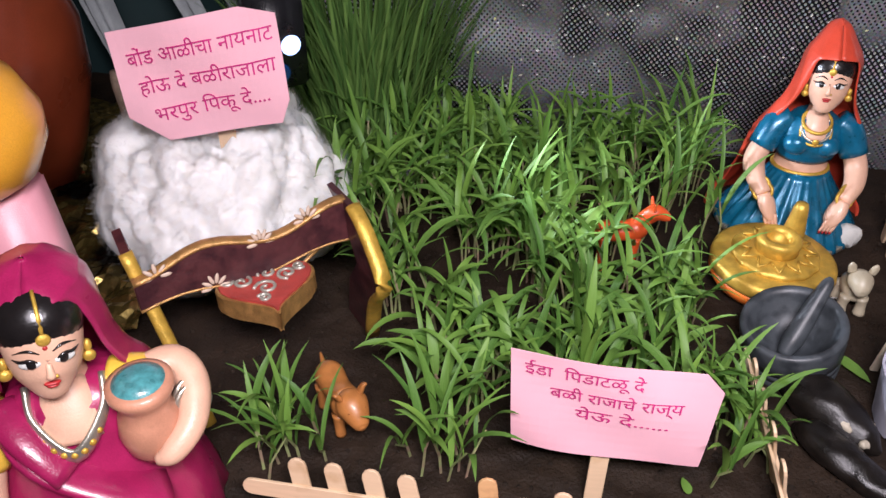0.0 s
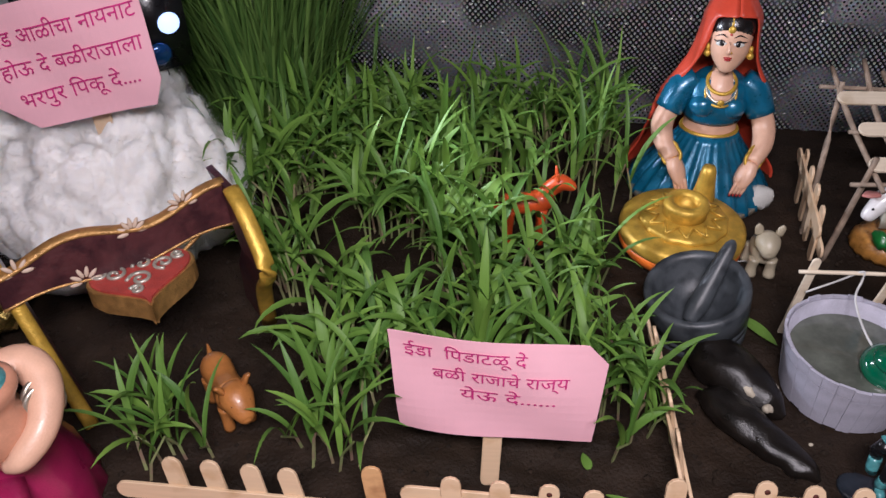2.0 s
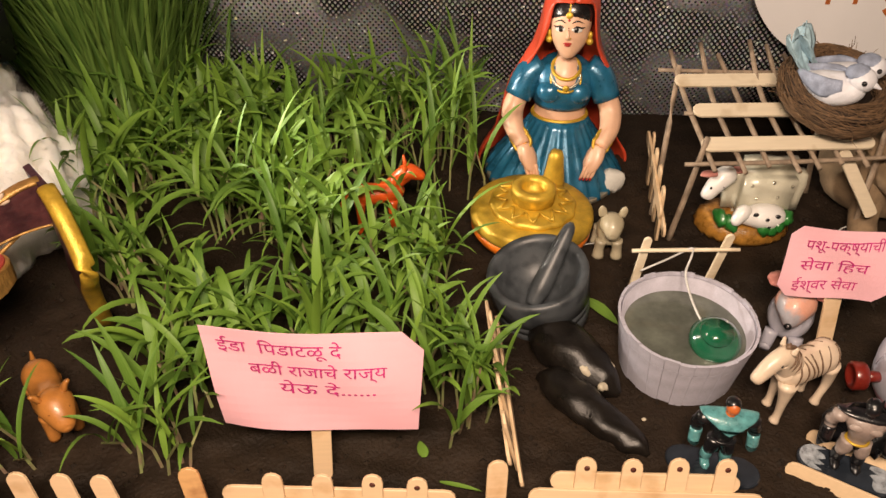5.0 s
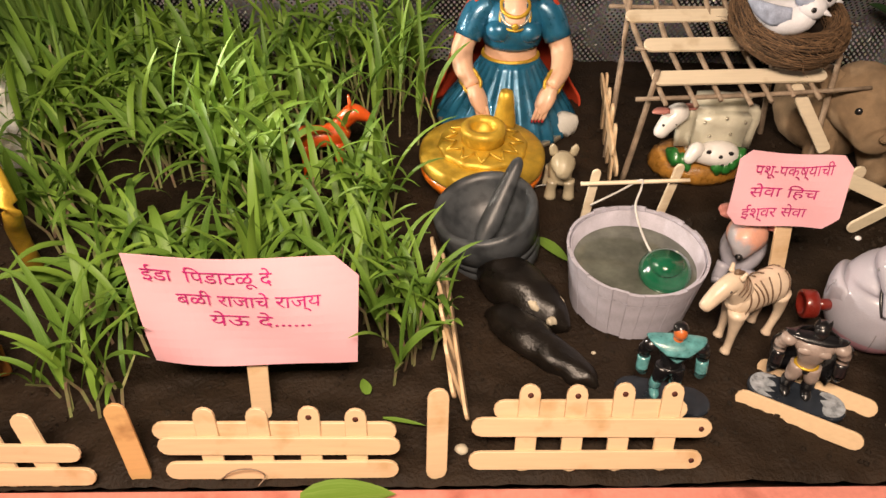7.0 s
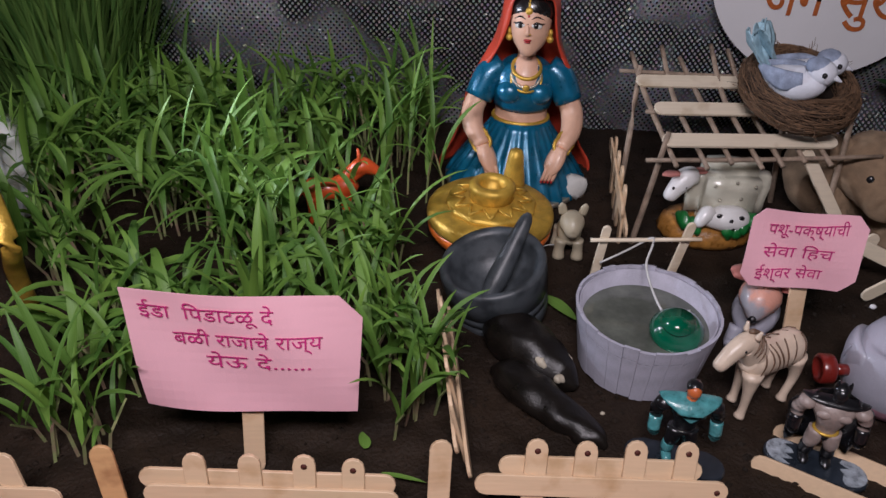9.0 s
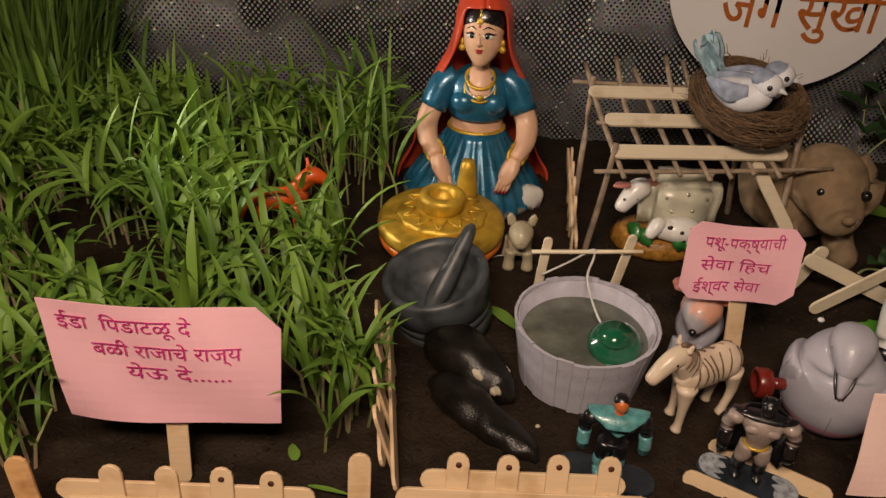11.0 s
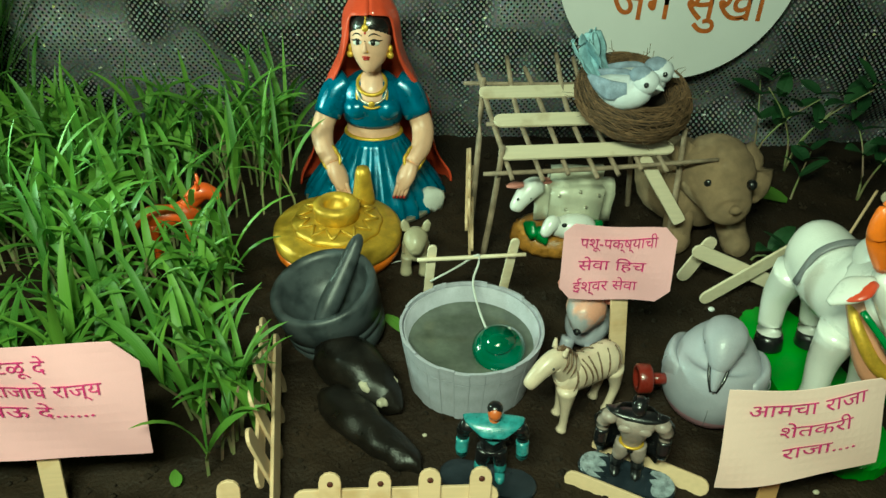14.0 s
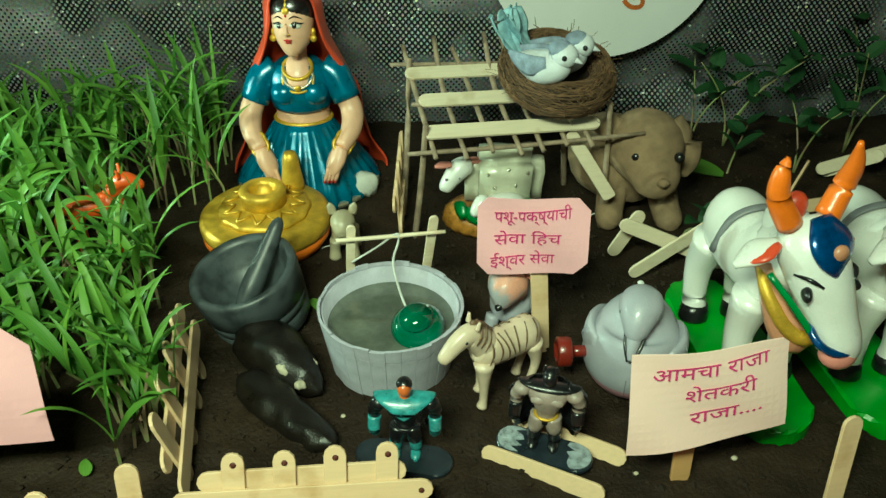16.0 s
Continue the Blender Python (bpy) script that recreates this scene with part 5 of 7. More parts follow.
# mouse-like toy behind the zebra
beast("toy_mouse", pose(0.449, 0.437, 0, 0, 0, -34), "grey and salmon rubber toy mouse crouching behind the zebra", "toy mouse", ("dove", "mouse_face", "dove", "pinkish"),
      [(0, 0.022, 0.012, 0.006), (0, 0.012, 0.018, 0.015), (0, -0.002, 0.020, 0.014), (0, -0.008, 0.024, 0.008)],
      [(0, 0.000, 0.032, 0.008), (0, -0.006, 0.040, 0.0135), (0, -0.014, 0.039, 0.0115), (0, -0.021, 0.034, 0.006), (0, -0.024, 0.032, 0.002)],
      [[(k * 0.008, -0.010, 0.014, 0.005), (k * 0.009, -0.014, 0.004, 0.0045), (k * 0.009, -0.018, 0.002, 0.0035)] for k in (-1, 1)],
      [[(k * 0.010, -0.002, 0.048, 0.004, 0.003), (k * 0.017, 0.000, 0.050, 0.0085, 0.003), (k * 0.022, 0.001, 0.050, 0.003, 0.0015)] for k in (-1, 1)],
      [((k * 0.006, -0.0165, 0.042), 0.0016) for k in (-1, 1)], None,
      [("nose", [(0, -0.0235, 0.0335, 0.0018), (0, -0.0255, 0.0335, 0.0026), (0, -0.0275, 0.033, 0.001)], "black")])

# sandy plush dog lying behind the platform; forward is -y
beast("plush_dog", pose(0.590, 0.566, 0, 0, 0, -13) @ Matrix.Scale(0.86, 4), "large sandy plush dog lying on the soil", "plush dog", ("plush", "plush", "plush", "plush"),
      [(-0.040, 0.060, 0.030, 0.020), (-0.030, 0.045, 0.040, 0.040, 0.038), (-0.012, 0.015, 0.042, 0.040, 0.040), (0.0, -0.010, 0.045, 0.030, 0.030)],
      [(0.000, 0.014, 0.066, 0.022), (0.000, 0.000, 0.072, 0.036, 0.033), (0.002, -0.018, 0.069, 0.035, 0.031), (0.006, -0.034, 0.060, 0.025, 0.022), (0.009, -0.047, 0.054, 0.0195, 0.017), (0.010, -0.054, 0.053, 0.008)],
      [[(k * 0.022, -0.006, 0.030, 0.015), (k * 0.026, -0.020, 0.014, 0.0135), (k * 0.028, -0.036, 0.009, 0.0125), (k * 0.028, -0.044, 0.008, 0.006)] for k in (-1, 1)],
      [[(k * 0.026, 0.000, 0.096, 0.010, 0.006), (k * 0.037, -0.006, 0.080, 0.014, 0.006), (k * 0.040, -0.010, 0.058, 0.013, 0.005), (k * 0.039, -0.012, 0.044, 0.005, 0.003)] for k in (-1, 1)],
      [((k * 0.0190 + 0.006, -0.0385, 0.0770), 0.0050) for k in (-1, 1)], None,
      [("nose", [(0.010, -0.054, 0.062, 0.003), (0.010, -0.058, 0.061, 0.0060, 0.0045), (0.010, -0.061, 0.060, 0.002)], "plush")])

# glazed cow figurine on an amber base
root = thing("cow_figurine", pose(0.466, 0.566, -0.001, 0, 0, -8), "cream glazed cow figurine with calf on an amber base", "figurine")
part("base", turned(bmesh.new(), [(0, 0), (0.034, 0), (0.0385, 0.006), (0.036, 0.014), (0.030, 0.018), (0, 0.019)], 48, wave=lambda a, z: 1 + 0.03 * math.sin(a * 22), sy=0.72), M["amber"], root, "glossy amber base")
bm = block(bmesh.new(), (-0.021, -0.012, 0.012), (0.042, 0.018, 0.069), 0.011)
bmesh.ops.subdivide_edges(bm, edges=bm.edges[:], cuts=2, use_grid_fill=True)
for v in bm.verts:
    v.co += v.co.normalized() * (0.0035 * noise.noise(v.co * 55) + 0.0012 * noise.noise(v.co * 160))
part("body", bm, M["cream_glaze"], root)
part("head", tube(bmesh.new(), [(-0.018, 0.000, 0.054, 0.007), (-0.025, -0.003, 0.053, 0.0085), (-0.032, -0.007, 0.046, 0.0070), (-0.037, -0.010, 0.039, 0.0052), (-0.038, -0.0105, 0.037, 0.002)], 16, 4), M["white_paint"], root)
for k in (-1, 1):
    part("ear", tube(bmesh.new(), [(-0.026 + k * 0.006, -0.003 + k * 0.003, 0.058, 0.003, 0.002), (-0.026 + k * 0.014, -0.003 + k * 0.004, 0.058, 0.0045, 0.002), (-0.026 + k * 0.019, -0.003 + k * 0.005, 0.057, 0.001)], 10, 3), M["pinkish"], root)
    part("eye", ball(bmesh.new(), (-0.031 + k * 0.005, -0.0125 + 0.001 * k, 0.049), 0.0011, u=10, v=6), M["black"], root)
for x, y, z in ((-0.024, -0.018, 0.020), (-0.017, -0.021, 0.017), (0.022, -0.022, 0.018), (0.028, -0.017, 0.022), (0.012, -0.024, 0.015), (0.018, -0.0225, 0.014)):
    part("leaf", ball(bmesh.new(), (x, y, z + 0.004), (0.0085, 0.0050, 0.0062), (10, 20, x * 3000), rough=0.0022, freq=260), M["leafgreen"], root)
for x, z in ((-0.004, 0.052), (0.012, 0.056), (0.027, 0.053), (0.018, 0.042), (0.002, 0.040)):
    part("rhinestone", ball(bmesh.new(), (x, -0.0125, z), 0.0014, u=8, v=6), M["silver"], root)
part("calf_body", tube(bmesh.new(), [(-0.008, -0.018, 0.026, 0.006), (0.004, -0.019, 0.028, 0.0105, 0.0100), (0.018, -0.018, 0.027, 0.0100), (0.026, -0.016, 0.024, 0.004)], 16, 4), M["white_paint"], root, "small white calf with black spots")
part("calf_head", tube(bmesh.new(), [(-0.004, -0.020, 0.034, 0.004), (-0.009, -0.022, 0.033, 0.0062), (-0.014, -0.026, 0.027, 0.0046), (-0.016, -0.027, 0.024, 0.002)], 14, 4), M["white_paint"], root)
for x, y, z, r in ((0.000, -0.0265, 0.034, 0.0024), (0.009, -0.0285, 0.031, 0.0022), (0.017, -0.0265, 0.033, 0.0026), (-0.0125, -0.0275, 0.031, 0.0014), (0.012, -0.0285, 0.024, 0.0016)):
    part("spot", ball(bmesh.new(), (x, y, z), (r, r * 0.5, r * 0.8), u=8, v=6), M["black"], root)
for x, z in ((0.002, 0.024), (0.010, 0.020), (0.006, 0.028), (0.014, 0.026)):
    part("speck", ball(bmesh.new(), (x, -0.0135, z), (0.0022, 0.0010, 0.0016), u=8, v=6), M["black"], root)

# dove with red nozzle, its head bowed
root = thing("toy_dove", pose(0.509, 0.371, 0, 0, 0, -30) @ Matrix.Scale(0.86, 4), "lilac-grey soft plastic toy dove with red nozzle", "toy dove")
bm = tube(bmesh.new(), [(0, 0.004, -0.001, 0.012), (0, 0.003, 0.003, 0.024, 0.022), (0, 0.002, 0.014, 0.0325, 0.031), (0, 0.002, 0.028, 0.0360, 0.035), (0, 0.004, 0.042, 0.0335, 0.034), (0, 0.006, 0.053, 0.0265, 0.027), (0, 0.004, 0.062, 0.0180, 0.019), (0, 0.000, 0.069, 0.0120, 0.013)], 40, 5)
for f in bm.faces:
    f.material_index = 1 if f.calc_center_median().z < 0.015 else 0
part("body", bm, [M["dove"], M["dove_low"]], root)
part("head", tube(bmesh.new(), [(0, 0.014, 0.066, 0.007, 0.006), (0, 0.005, 0.0715, 0.0140, 0.0115), (0, -0.006, 0.0725, 0.0148, 0.0120), (0, -0.015, 0.0680, 0.0112, 0.0095), (0, -0.022, 0.0610, 0.0068, 0.0062), (0, -0.024, 0.058, 0.003)], 24, 6), M["dove"], root)
bk = part("beak", tube(bmesh.new(), [(0, -0.018, 0.0650, 0.0062, 0.0050), (0, -0.026, 0.0560, 0.0044, 0.0040), (0, -0.0305, 0.0480, 0.0022), (0, -0.0315, 0.0445, 0.0008)], 14, 4), M["dove"], root, "lilac-grey hooked beak")
for k in (-1, 1):
    part("beak_line", tube(bmesh.new(), [(k * 0.0068, -0.0180, 0.0610, 0.0008), (k * 0.0050, -0.0255, 0.0535, 0.0013), (k * 0.0014, -0.0312, 0.0455, 0.0013)], 8, 4), M["black"], bk, "black painted beak edge")
part("tail", tube(bmesh.new(), [(0, 0.030, 0.030, 0.012, 0.006), (0, 0.042, 0.034, 0.013, 0.0035), (0, 0.050, 0.036, 0.009, 0.002)], 14, 4), M["dove"], root)
for k in (-1, 1):
    wing = part("wing", tube(bmesh.new(), [(k * 0.024, -0.018, 0.044, 0.003, 0.005), (k * 0.0315, -0.004, 0.040, 0.0046, 0.015), (k * 0.029, 0.016, 0.038, 0.0046, 0.013), (k * 0.018, 0.034, 0.036, 0.001, 0.003)], 14, 5), M["dove"], root)
    for i in range(5):
        part("feather_line", tube(bmesh.new(), [(k * (0.0345 - 0.0004 * i), -0.012 + 0.004 * i, 0.052 - 0.0015 * i, 0.0004), (k * (0.0363 - 0.0006 * i), -0.008 + 0.005 * i, 0.043, 0.0005), (k * (0.0358 - 0.0006 * i), -0.004 + 0.005 * i, 0.034, 0.0003)], 6, 3), M["dove"], wing)
    part("eye", ball(bmesh.new(), (k * 0.0122, -0.0125, 0.0715), 0.0014, u=8, v=6), M["grey_paint"], root)
part("seam", tube(bmesh.new(), [(0, -0.0262, 0.008, 0.0004), (0, -0.0310, 0.018, 0.0004), (0, -0.0332, 0.030, 0.0004)], 6, 3), M["grey_paint"], root)
nd = Vector((-0.930, -0.368, 0.0))
noz = part("nozzle", tube(bmesh.new(), [(*(nd * 0.032 + Vector((0, 0, 0.030))), 0.0042), (*(nd * 0.046 + Vector((0, 0, 0.030))), 0.0042)], 16, 1), M["maroon"], root, "dark red plastic nozzle")
part("cap", turned(bmesh.new(), [(0, 0), (0.0100, 0), (0.0108, 0.001), (0.0108, 0.009), (0.0098, 0.010), (0.0070, 0.0102), (0.0064, 0.0080), (0, 0.0080)], 28), M["maroon"], noz).matrix_basis = Matrix.Translation(nd * 0.045 + Vector((0, 0, 0.030))) @ nd.to_track_quat("Z", "Y").to_matrix().to_4x4()


# ---- bulls ----
def bull():
    root = thing("bull_figurine", pose(0.583, 0.378, -0.001, 0, 0, -3), "white painted bull figurine with orange horns on a green base", "bull figurine", "bull figurines")
    pts = [(0.026 * math.cos(a), (0.062 if abs(math.sin(a)) else 0) * 0 + 0.048 * (1 if math.sin(a) > 0 else -1) * (abs(math.sin(a)) > 1e-6) + 0.026 * math.sin(a)) for a in (2 * math.pi * i / 36 for i in range(36))]
    bm = bmesh.new()
    slab(bm, pts, 0.012, pose(0, 0, 0.006, 90), 0.002)
    part("base", bm, M["green_base"], root, "leaf-green oval base", smooth=False)
    part("body", tube(bmesh.new(), [(0, 0.046, 0.086, 0.008), (0, 0.040, 0.087, 0.019, 0.021), (0, 0.020, 0.085, 0.0225, 0.024), (0, -0.004, 0.086, 0.0215, 0.025), (0, -0.022, 0.092, 0.020, 0.027), (0, -0.034, 0.096, 0.015, 0.020), (0, -0.040, 0.098, 0.008)], 24, 6), M["white_paint"], root)
    part("hump", ball(bmesh.new(), (0, -0.016, 0.116), (0.012, 0.016, 0.014), rough=0.0005), M["white_paint"], root)
    part("neck", tube(bmesh.new(), [(0, -0.022, 0.098, 0.019, 0.024), (-0.002, -0.034, 0.108, 0.0165, 0.021), (-0.004, -0.044, 0.115, 0.014, 0.017)], 20, 4), M["white_paint"], root)
    for k in (-1, 1):
        for y, fore in ((0.034, 0), (-0.024, 1)):
            lg = part("leg", tube(bmesh.new(), [(k * 0.012, y, 0.074, 0.013), (k * 0.014, y + (0.002 if fore else 0.006), 0.050, 0.0095), (k * 0.0145, y + (0.0 if fore else 0.004), 0.030, 0.0078), (k * 0.0145, y, 0.0185, 0.0082)], 14, 5), M["white_paint"], root)
            part("hoof", tube(bmesh.new(), [(k * 0.0145, y, 0.022, 0.0086), (k * 0.0148, y - 0.0015, 0.014, 0.0098), (k * 0.0148, y - 0.002, 0.0115, 0.0098)], 14, 2), M["black"], lg, "black painted hoof")
    hd = part("head", tube(bmesh.new(), [(-0.006, -0.036, 0.132, 0.011), (-0.006, -0.045, 0.126, 0.0160, 0.0150), (-0.003, -0.054, 0.112, 0.0145, 0.0150), (0.002, -0.063, 0.094, 0.0110, 0.0120), (0.006, -0.069, 0.080, 0.0108, 0.0105), (0.005, -0.072, 0.073, 0.007)], 22, 5), M["white_paint"], root)
    for k, tip in ((-1, (-0.025, -0.036, 0.172)), (1, (0.006, -0.044, 0.178))):
        b = (-0.006 + k * 0.011, -0.040, 0.137)
        mid = (b[0] + k * 0.008, b[1] + 0.003, 0.151)
        part("horn", tube(bmesh.new(), [(*b, 0.0062), (*mid, 0.0055), ((mid[0] + tip[0]) / 2 + k * 0.002, (mid[1] + tip[1]) / 2, 0.164, 0.0042), (*tip, 0.0012)], 16, 6), M["orange"], hd, "bright orange horn")
        ear = part("ear", tube(bmesh.new(), [(-0.006 + k * 0.014, -0.040, 0.127, 0.004, 0.003), (-0.006 + k * 0.024, -0.038, 0.123, 0.0085, 0.0034), (-0.006 + k * 0.034, -0.036, 0.116, 0.002, 0.0015)], 14, 5), M["white_paint"], hd, "red-lined white ear")
        part("ear_lining", tube(bmesh.new(), [(-0.006 + k * 0.016, -0.0425, 0.1285, 0.002, 0.0012), (-0.006 + k * 0.024, -0.0420, 0.1245, 0.0058, 0.0018), (-0.006 + k * 0.031, -0.0390, 0.1190, 0.0014, 0.0010)], 12, 4), M["red_paint"], ear, "red ear lining")
        ball_c = (-0.0035 + k * 0.0122, -0.0600, 0.1105)
        part("eye", ball(bmesh.new(), ball_c, (0.0024, 0.0062, 0.0040), (0, 0, k * 30)), M["black"], hd, "painted black eye")
        part("brow", tube(bmesh.new(), [(-0.0035 + k * 0.009, -0.0655, 0.1165, 0.0006), (-0.0035 + k * 0.0135, -0.0610, 0.1190, 0.0011), (-0.0035 + k * 0.0165, -0.0535, 0.1180, 0.0005)], 8, 4), M["black"], hd)
        part("rein", tube(bmesh.new(), [(0.003 + k * 0.0115, -0.066, 0.086, 0.0018), (k * 0.0155, -0.055, 0.099, 0.0017), (-0.004 + k * 0.0185, -0.042, 0.111, 0.0017)], 8, 4), M["leafgreen"], hd)
    part("forehead_cap", tube(bmesh.new(), [(-0.006, -0.046, 0.1425, 0.006, 0.003), (-0.0055, -0.0545, 0.1355, 0.0125, 0.0040), (-0.005, -0.0605, 0.1275, 0.0110, 0.0036), (-0.004, -0.0640, 0.1205, 0.004, 0.0015)], 18, 5), M["blue_paint"], hd, "deep blue foil forehead ornament")
    part("forehead_jewel", ball(bmesh.new(), (-0.005, -0.0615, 0.1315), (0.0045, 0.003, 0.0045)), M["clay"], hd, "copper jewel")
    part("noseband", ring_band(bmesh.new(), (0.003, -0.0662, 0.0875), 0.0125, 0.0021, (32, 0, 0), n=30, sy=0.98), M["blue_paint"], hd, "blue noseband")
    part("muzzle", ball(bmesh.new(), (0.0048, -0.0712, 0.0765), (0.0098, 0.0085, 0.0080), (30, 0, 0)), M["pinkish"], hd, "pink-grey muzzle")
    hub = Vector((-0.004, -0.042, 0.118))
    hd.matrix_basis = Matrix.Translation(hub + Vector((0.000, -0.001, -0.003))) @ pose(0, 0, 0, 0, 0, 13) @ Matrix.Scale(1.09, 4) @ Matrix.Translation(-hub)
    part("garland", tube(bmesh.new(), [(-0.0185, -0.026, 0.106, 0.0020), (-0.0205, -0.044, 0.094, 0.0034), (-0.010, -0.056, 0.076, 0.0042), (0.004, -0.058, 0.070, 0.0048), (0.016, -0.048, 0.084, 0.0038), (0.019, -0.030, 0.112, 0.0028)], 10, 6), M["gold"], root, "gold and red neck garland")
    part("collar_cloth", tube(bmesh.new(), [(-0.0195, -0.034, 0.104, 0.003, 0.006), (-0.012, -0.050, 0.078, 0.004, 0.009), (0.000, -0.056, 0.066, 0.004, 0.010), (0.014, -0.048, 0.080, 0.004, 0.008)], 10, 5), M["clay"], root, "copper-red neck cloth")
    part("back_strap", tube(bmesh.new(), [(-0.0235, 0.014, 0.080, 0.0014, 0.003), (-0.0165, 0.012, 0.1035, 0.0014, 0.003), (0, 0.010, 0.1115, 0.0014, 0.003), (0.0165, 0.012, 0.1035, 0.0014, 0.003), (0.0235, 0.014, 0.080, 0.0014, 0.003)], 8, 5, up=(0, 1, 0)), M["grey_paint"], root, "dark grey strap")
    part("saddle_ornament", ball(bmesh.new(), (-0.002, -0.020, 0.130), (0.007, 0.006, 0.010), rough=0.001, freq=200), M["red_paint"], root, "red tassel on the hump")
    part("tail", tube(bmesh.new(), [(0, 0.045, 0.098, 0.003), (0.006, 0.052, 0.080, 0.0026), (0.010, 0.050, 0.058, 0.0022), (0.011, 0.048, 0.044, 0.004), (0.011, 0.047, 0.036, 0.001)], 10, 5), M["white_paint"], root)
    return root


b1 = bull()
b2 = copy_thing(b1, pose(0.655, 0.368, -0.001, 0, 0, -3))


# ---- toy action figures: one plain mesh each, with their stands ----
def toy_figure(m, mats, label, ears=False):
    """A muscled toy man. mats: suit, shoulder piece, face, hair or cowl, glove, belt, trunk."""
    bm = bmesh.new()
    tube(bm, [(0, 0, 0.0270, 0.0062, 0.0050), (0, 0, 0.0320, 0.0060, 0.0048), (0, -0.0005, 0.0400, 0.0085, 0.0062), (0, -0.0005, 0.0470, 0.0115, 0.0070), (0, 0, 0.0520, 0.0105, 0.0060), (0, 0, 0.0555, 0.0045, 0.0042)], 20, 4, mi=6)
    for k in (-1, 1):
        ball(bm, (k * 0.0048, -0.0052, 0.0470), (0.0050, 0.0026, 0.0036), (0, k * 8, 0), 6, 12, 8)
    # yoke over chest and shoulders, coming to a point in front
    yoke = [(0, 0.0050, 0.0535, 0.0150, 0.0012), (0, 0.0035, 0.0550, 0.0185, 0.0016)]
    yoke += [(0, -0.0020, 0.0552, 0.0150, 0.0018), (0, -0.0045, 0.0535, 0.0060, 0.0010)] if ears else [(0, -0.0030, 0.0545, 0.0160, 0.0020), (0, -0.0080, 0.0500, 0.0085, 0.0016), (0, -0.0100, 0.0440, 0.0010, 0.0008)]
    tube(bm, yoke, 18, 5, mi=1)
    for k in (-1, 1):
        ball(bm, (k * 0.0150, 0.0, 0.0500), (0.0052, 0.0052, 0.0050), mi=6, u=14, v=10)
    tube(bm, [(0, 0, 0.054, 0.0034), (0, -0.0006, 0.060, 0.0032)], 10, 2, mi=2)
    ball(bm, (0, -0.0012, 0.0640), (0.0042, 0.0048, 0.0056), mi=2, u=16, v=12)
    ball(bm, (0, 0.0006, 0.0662), (0.0047, 0.0051, 0.0046), mi=3, u=16, v=12)
    for k in (-1, 1):
        if ears:
            tube(bm, [(k * 0.0032, 0.0, 0.0680, 0.0015), (k * 0.0034, 0.0, 0.0715, 0.0009), (k * 0.0034, 0.0, 0.0740, 0.0002)], 8, 2, mi=3)
        tube(bm, [(k * 0.0155, 0, 0.0500, 0.0044), (k * 0.0178, 0.001, 0.0430, 0.0042), (k * 0.0178, -0.001, 0.0370, 0.0034)], 12, 4, mi=6)
        tube(bm, [(k * 0.0178, -0.001, 0.0385, 0.0040), (k * 0.0182, -0.003, 0.0300, 0.0038), (k * 0.0178, -0.004, 0.0265, 0.0034), (k * 0.0176, -0.0045, 0.0240, 0.0016)], 12, 4, mi=4)
        tube(bm, [(k * 0.0038, 0, 0.0285, 0.0054), (k * 0.0052, -0.001, 0.0190, 0.0047), (k * 0.0058, 0, 0.0130, 0.0034)], 12, 4, mi=6 if ears else 0)
        tube(bm, [(k * 0.0058, 0, 0.0140, 0.0038), (k * 0.0062, 0.0008, 0.0080, 0.0040), (k * 0.0062, 0, 0.0030, 0.0032), (k * 0.0062, -0.005, 0.0016, 0.0030), (k * 0.0062, -0.008, 0.0012, 0.0010)], 12, 4, mi=4)
    tube(bm, [(0, 0, 0.0240, 0.0058, 0.0050), (0, 0, 0.0285, 0.0066, 0.0054)], 16, 2, mi=0)
    ring_band(bm, (0, 0, 0.0292), 0.0064, 0.0011, mi=5, n=24, k=6, sy=0.84)
    if ears:
        veil(bm, [(0.006, 0.0185, 0.011, 0.002, 108), (0.030, 0.0220, 0.011, 0.002, 98), (0.048, 0.0225, 0.0100, 0.001, 88), (0.0575, 0.0120, 0.0080, 0.001, 70)], 3, 0.0008, 18)
    ob = part("toy_figure", bm, [M[n] for n in mats])
    ob.matrix_basis = m
    return tagged(ob, label, "toy figure")


toy_figure(pose(0.3625, 0.336, 0.003, 0, 0, -12) @ Matrix.Diagonal((0.92, 0.92, 0.80, 1)), ("black", "aqua", "mask", "black", "aqua", "black", "black"), "black and teal plastic toy figure on a dark stand")
toy_figure(pose(0.4400, 0.327, 0.0055, 0, 0, -24) @ Matrix.Diagonal((0.95, 0.95, 0.80, 1)), ("black", "black", "black", "black", "black", "gold", "suit"), "grey toy figure with black cape and gold belt on board", True)
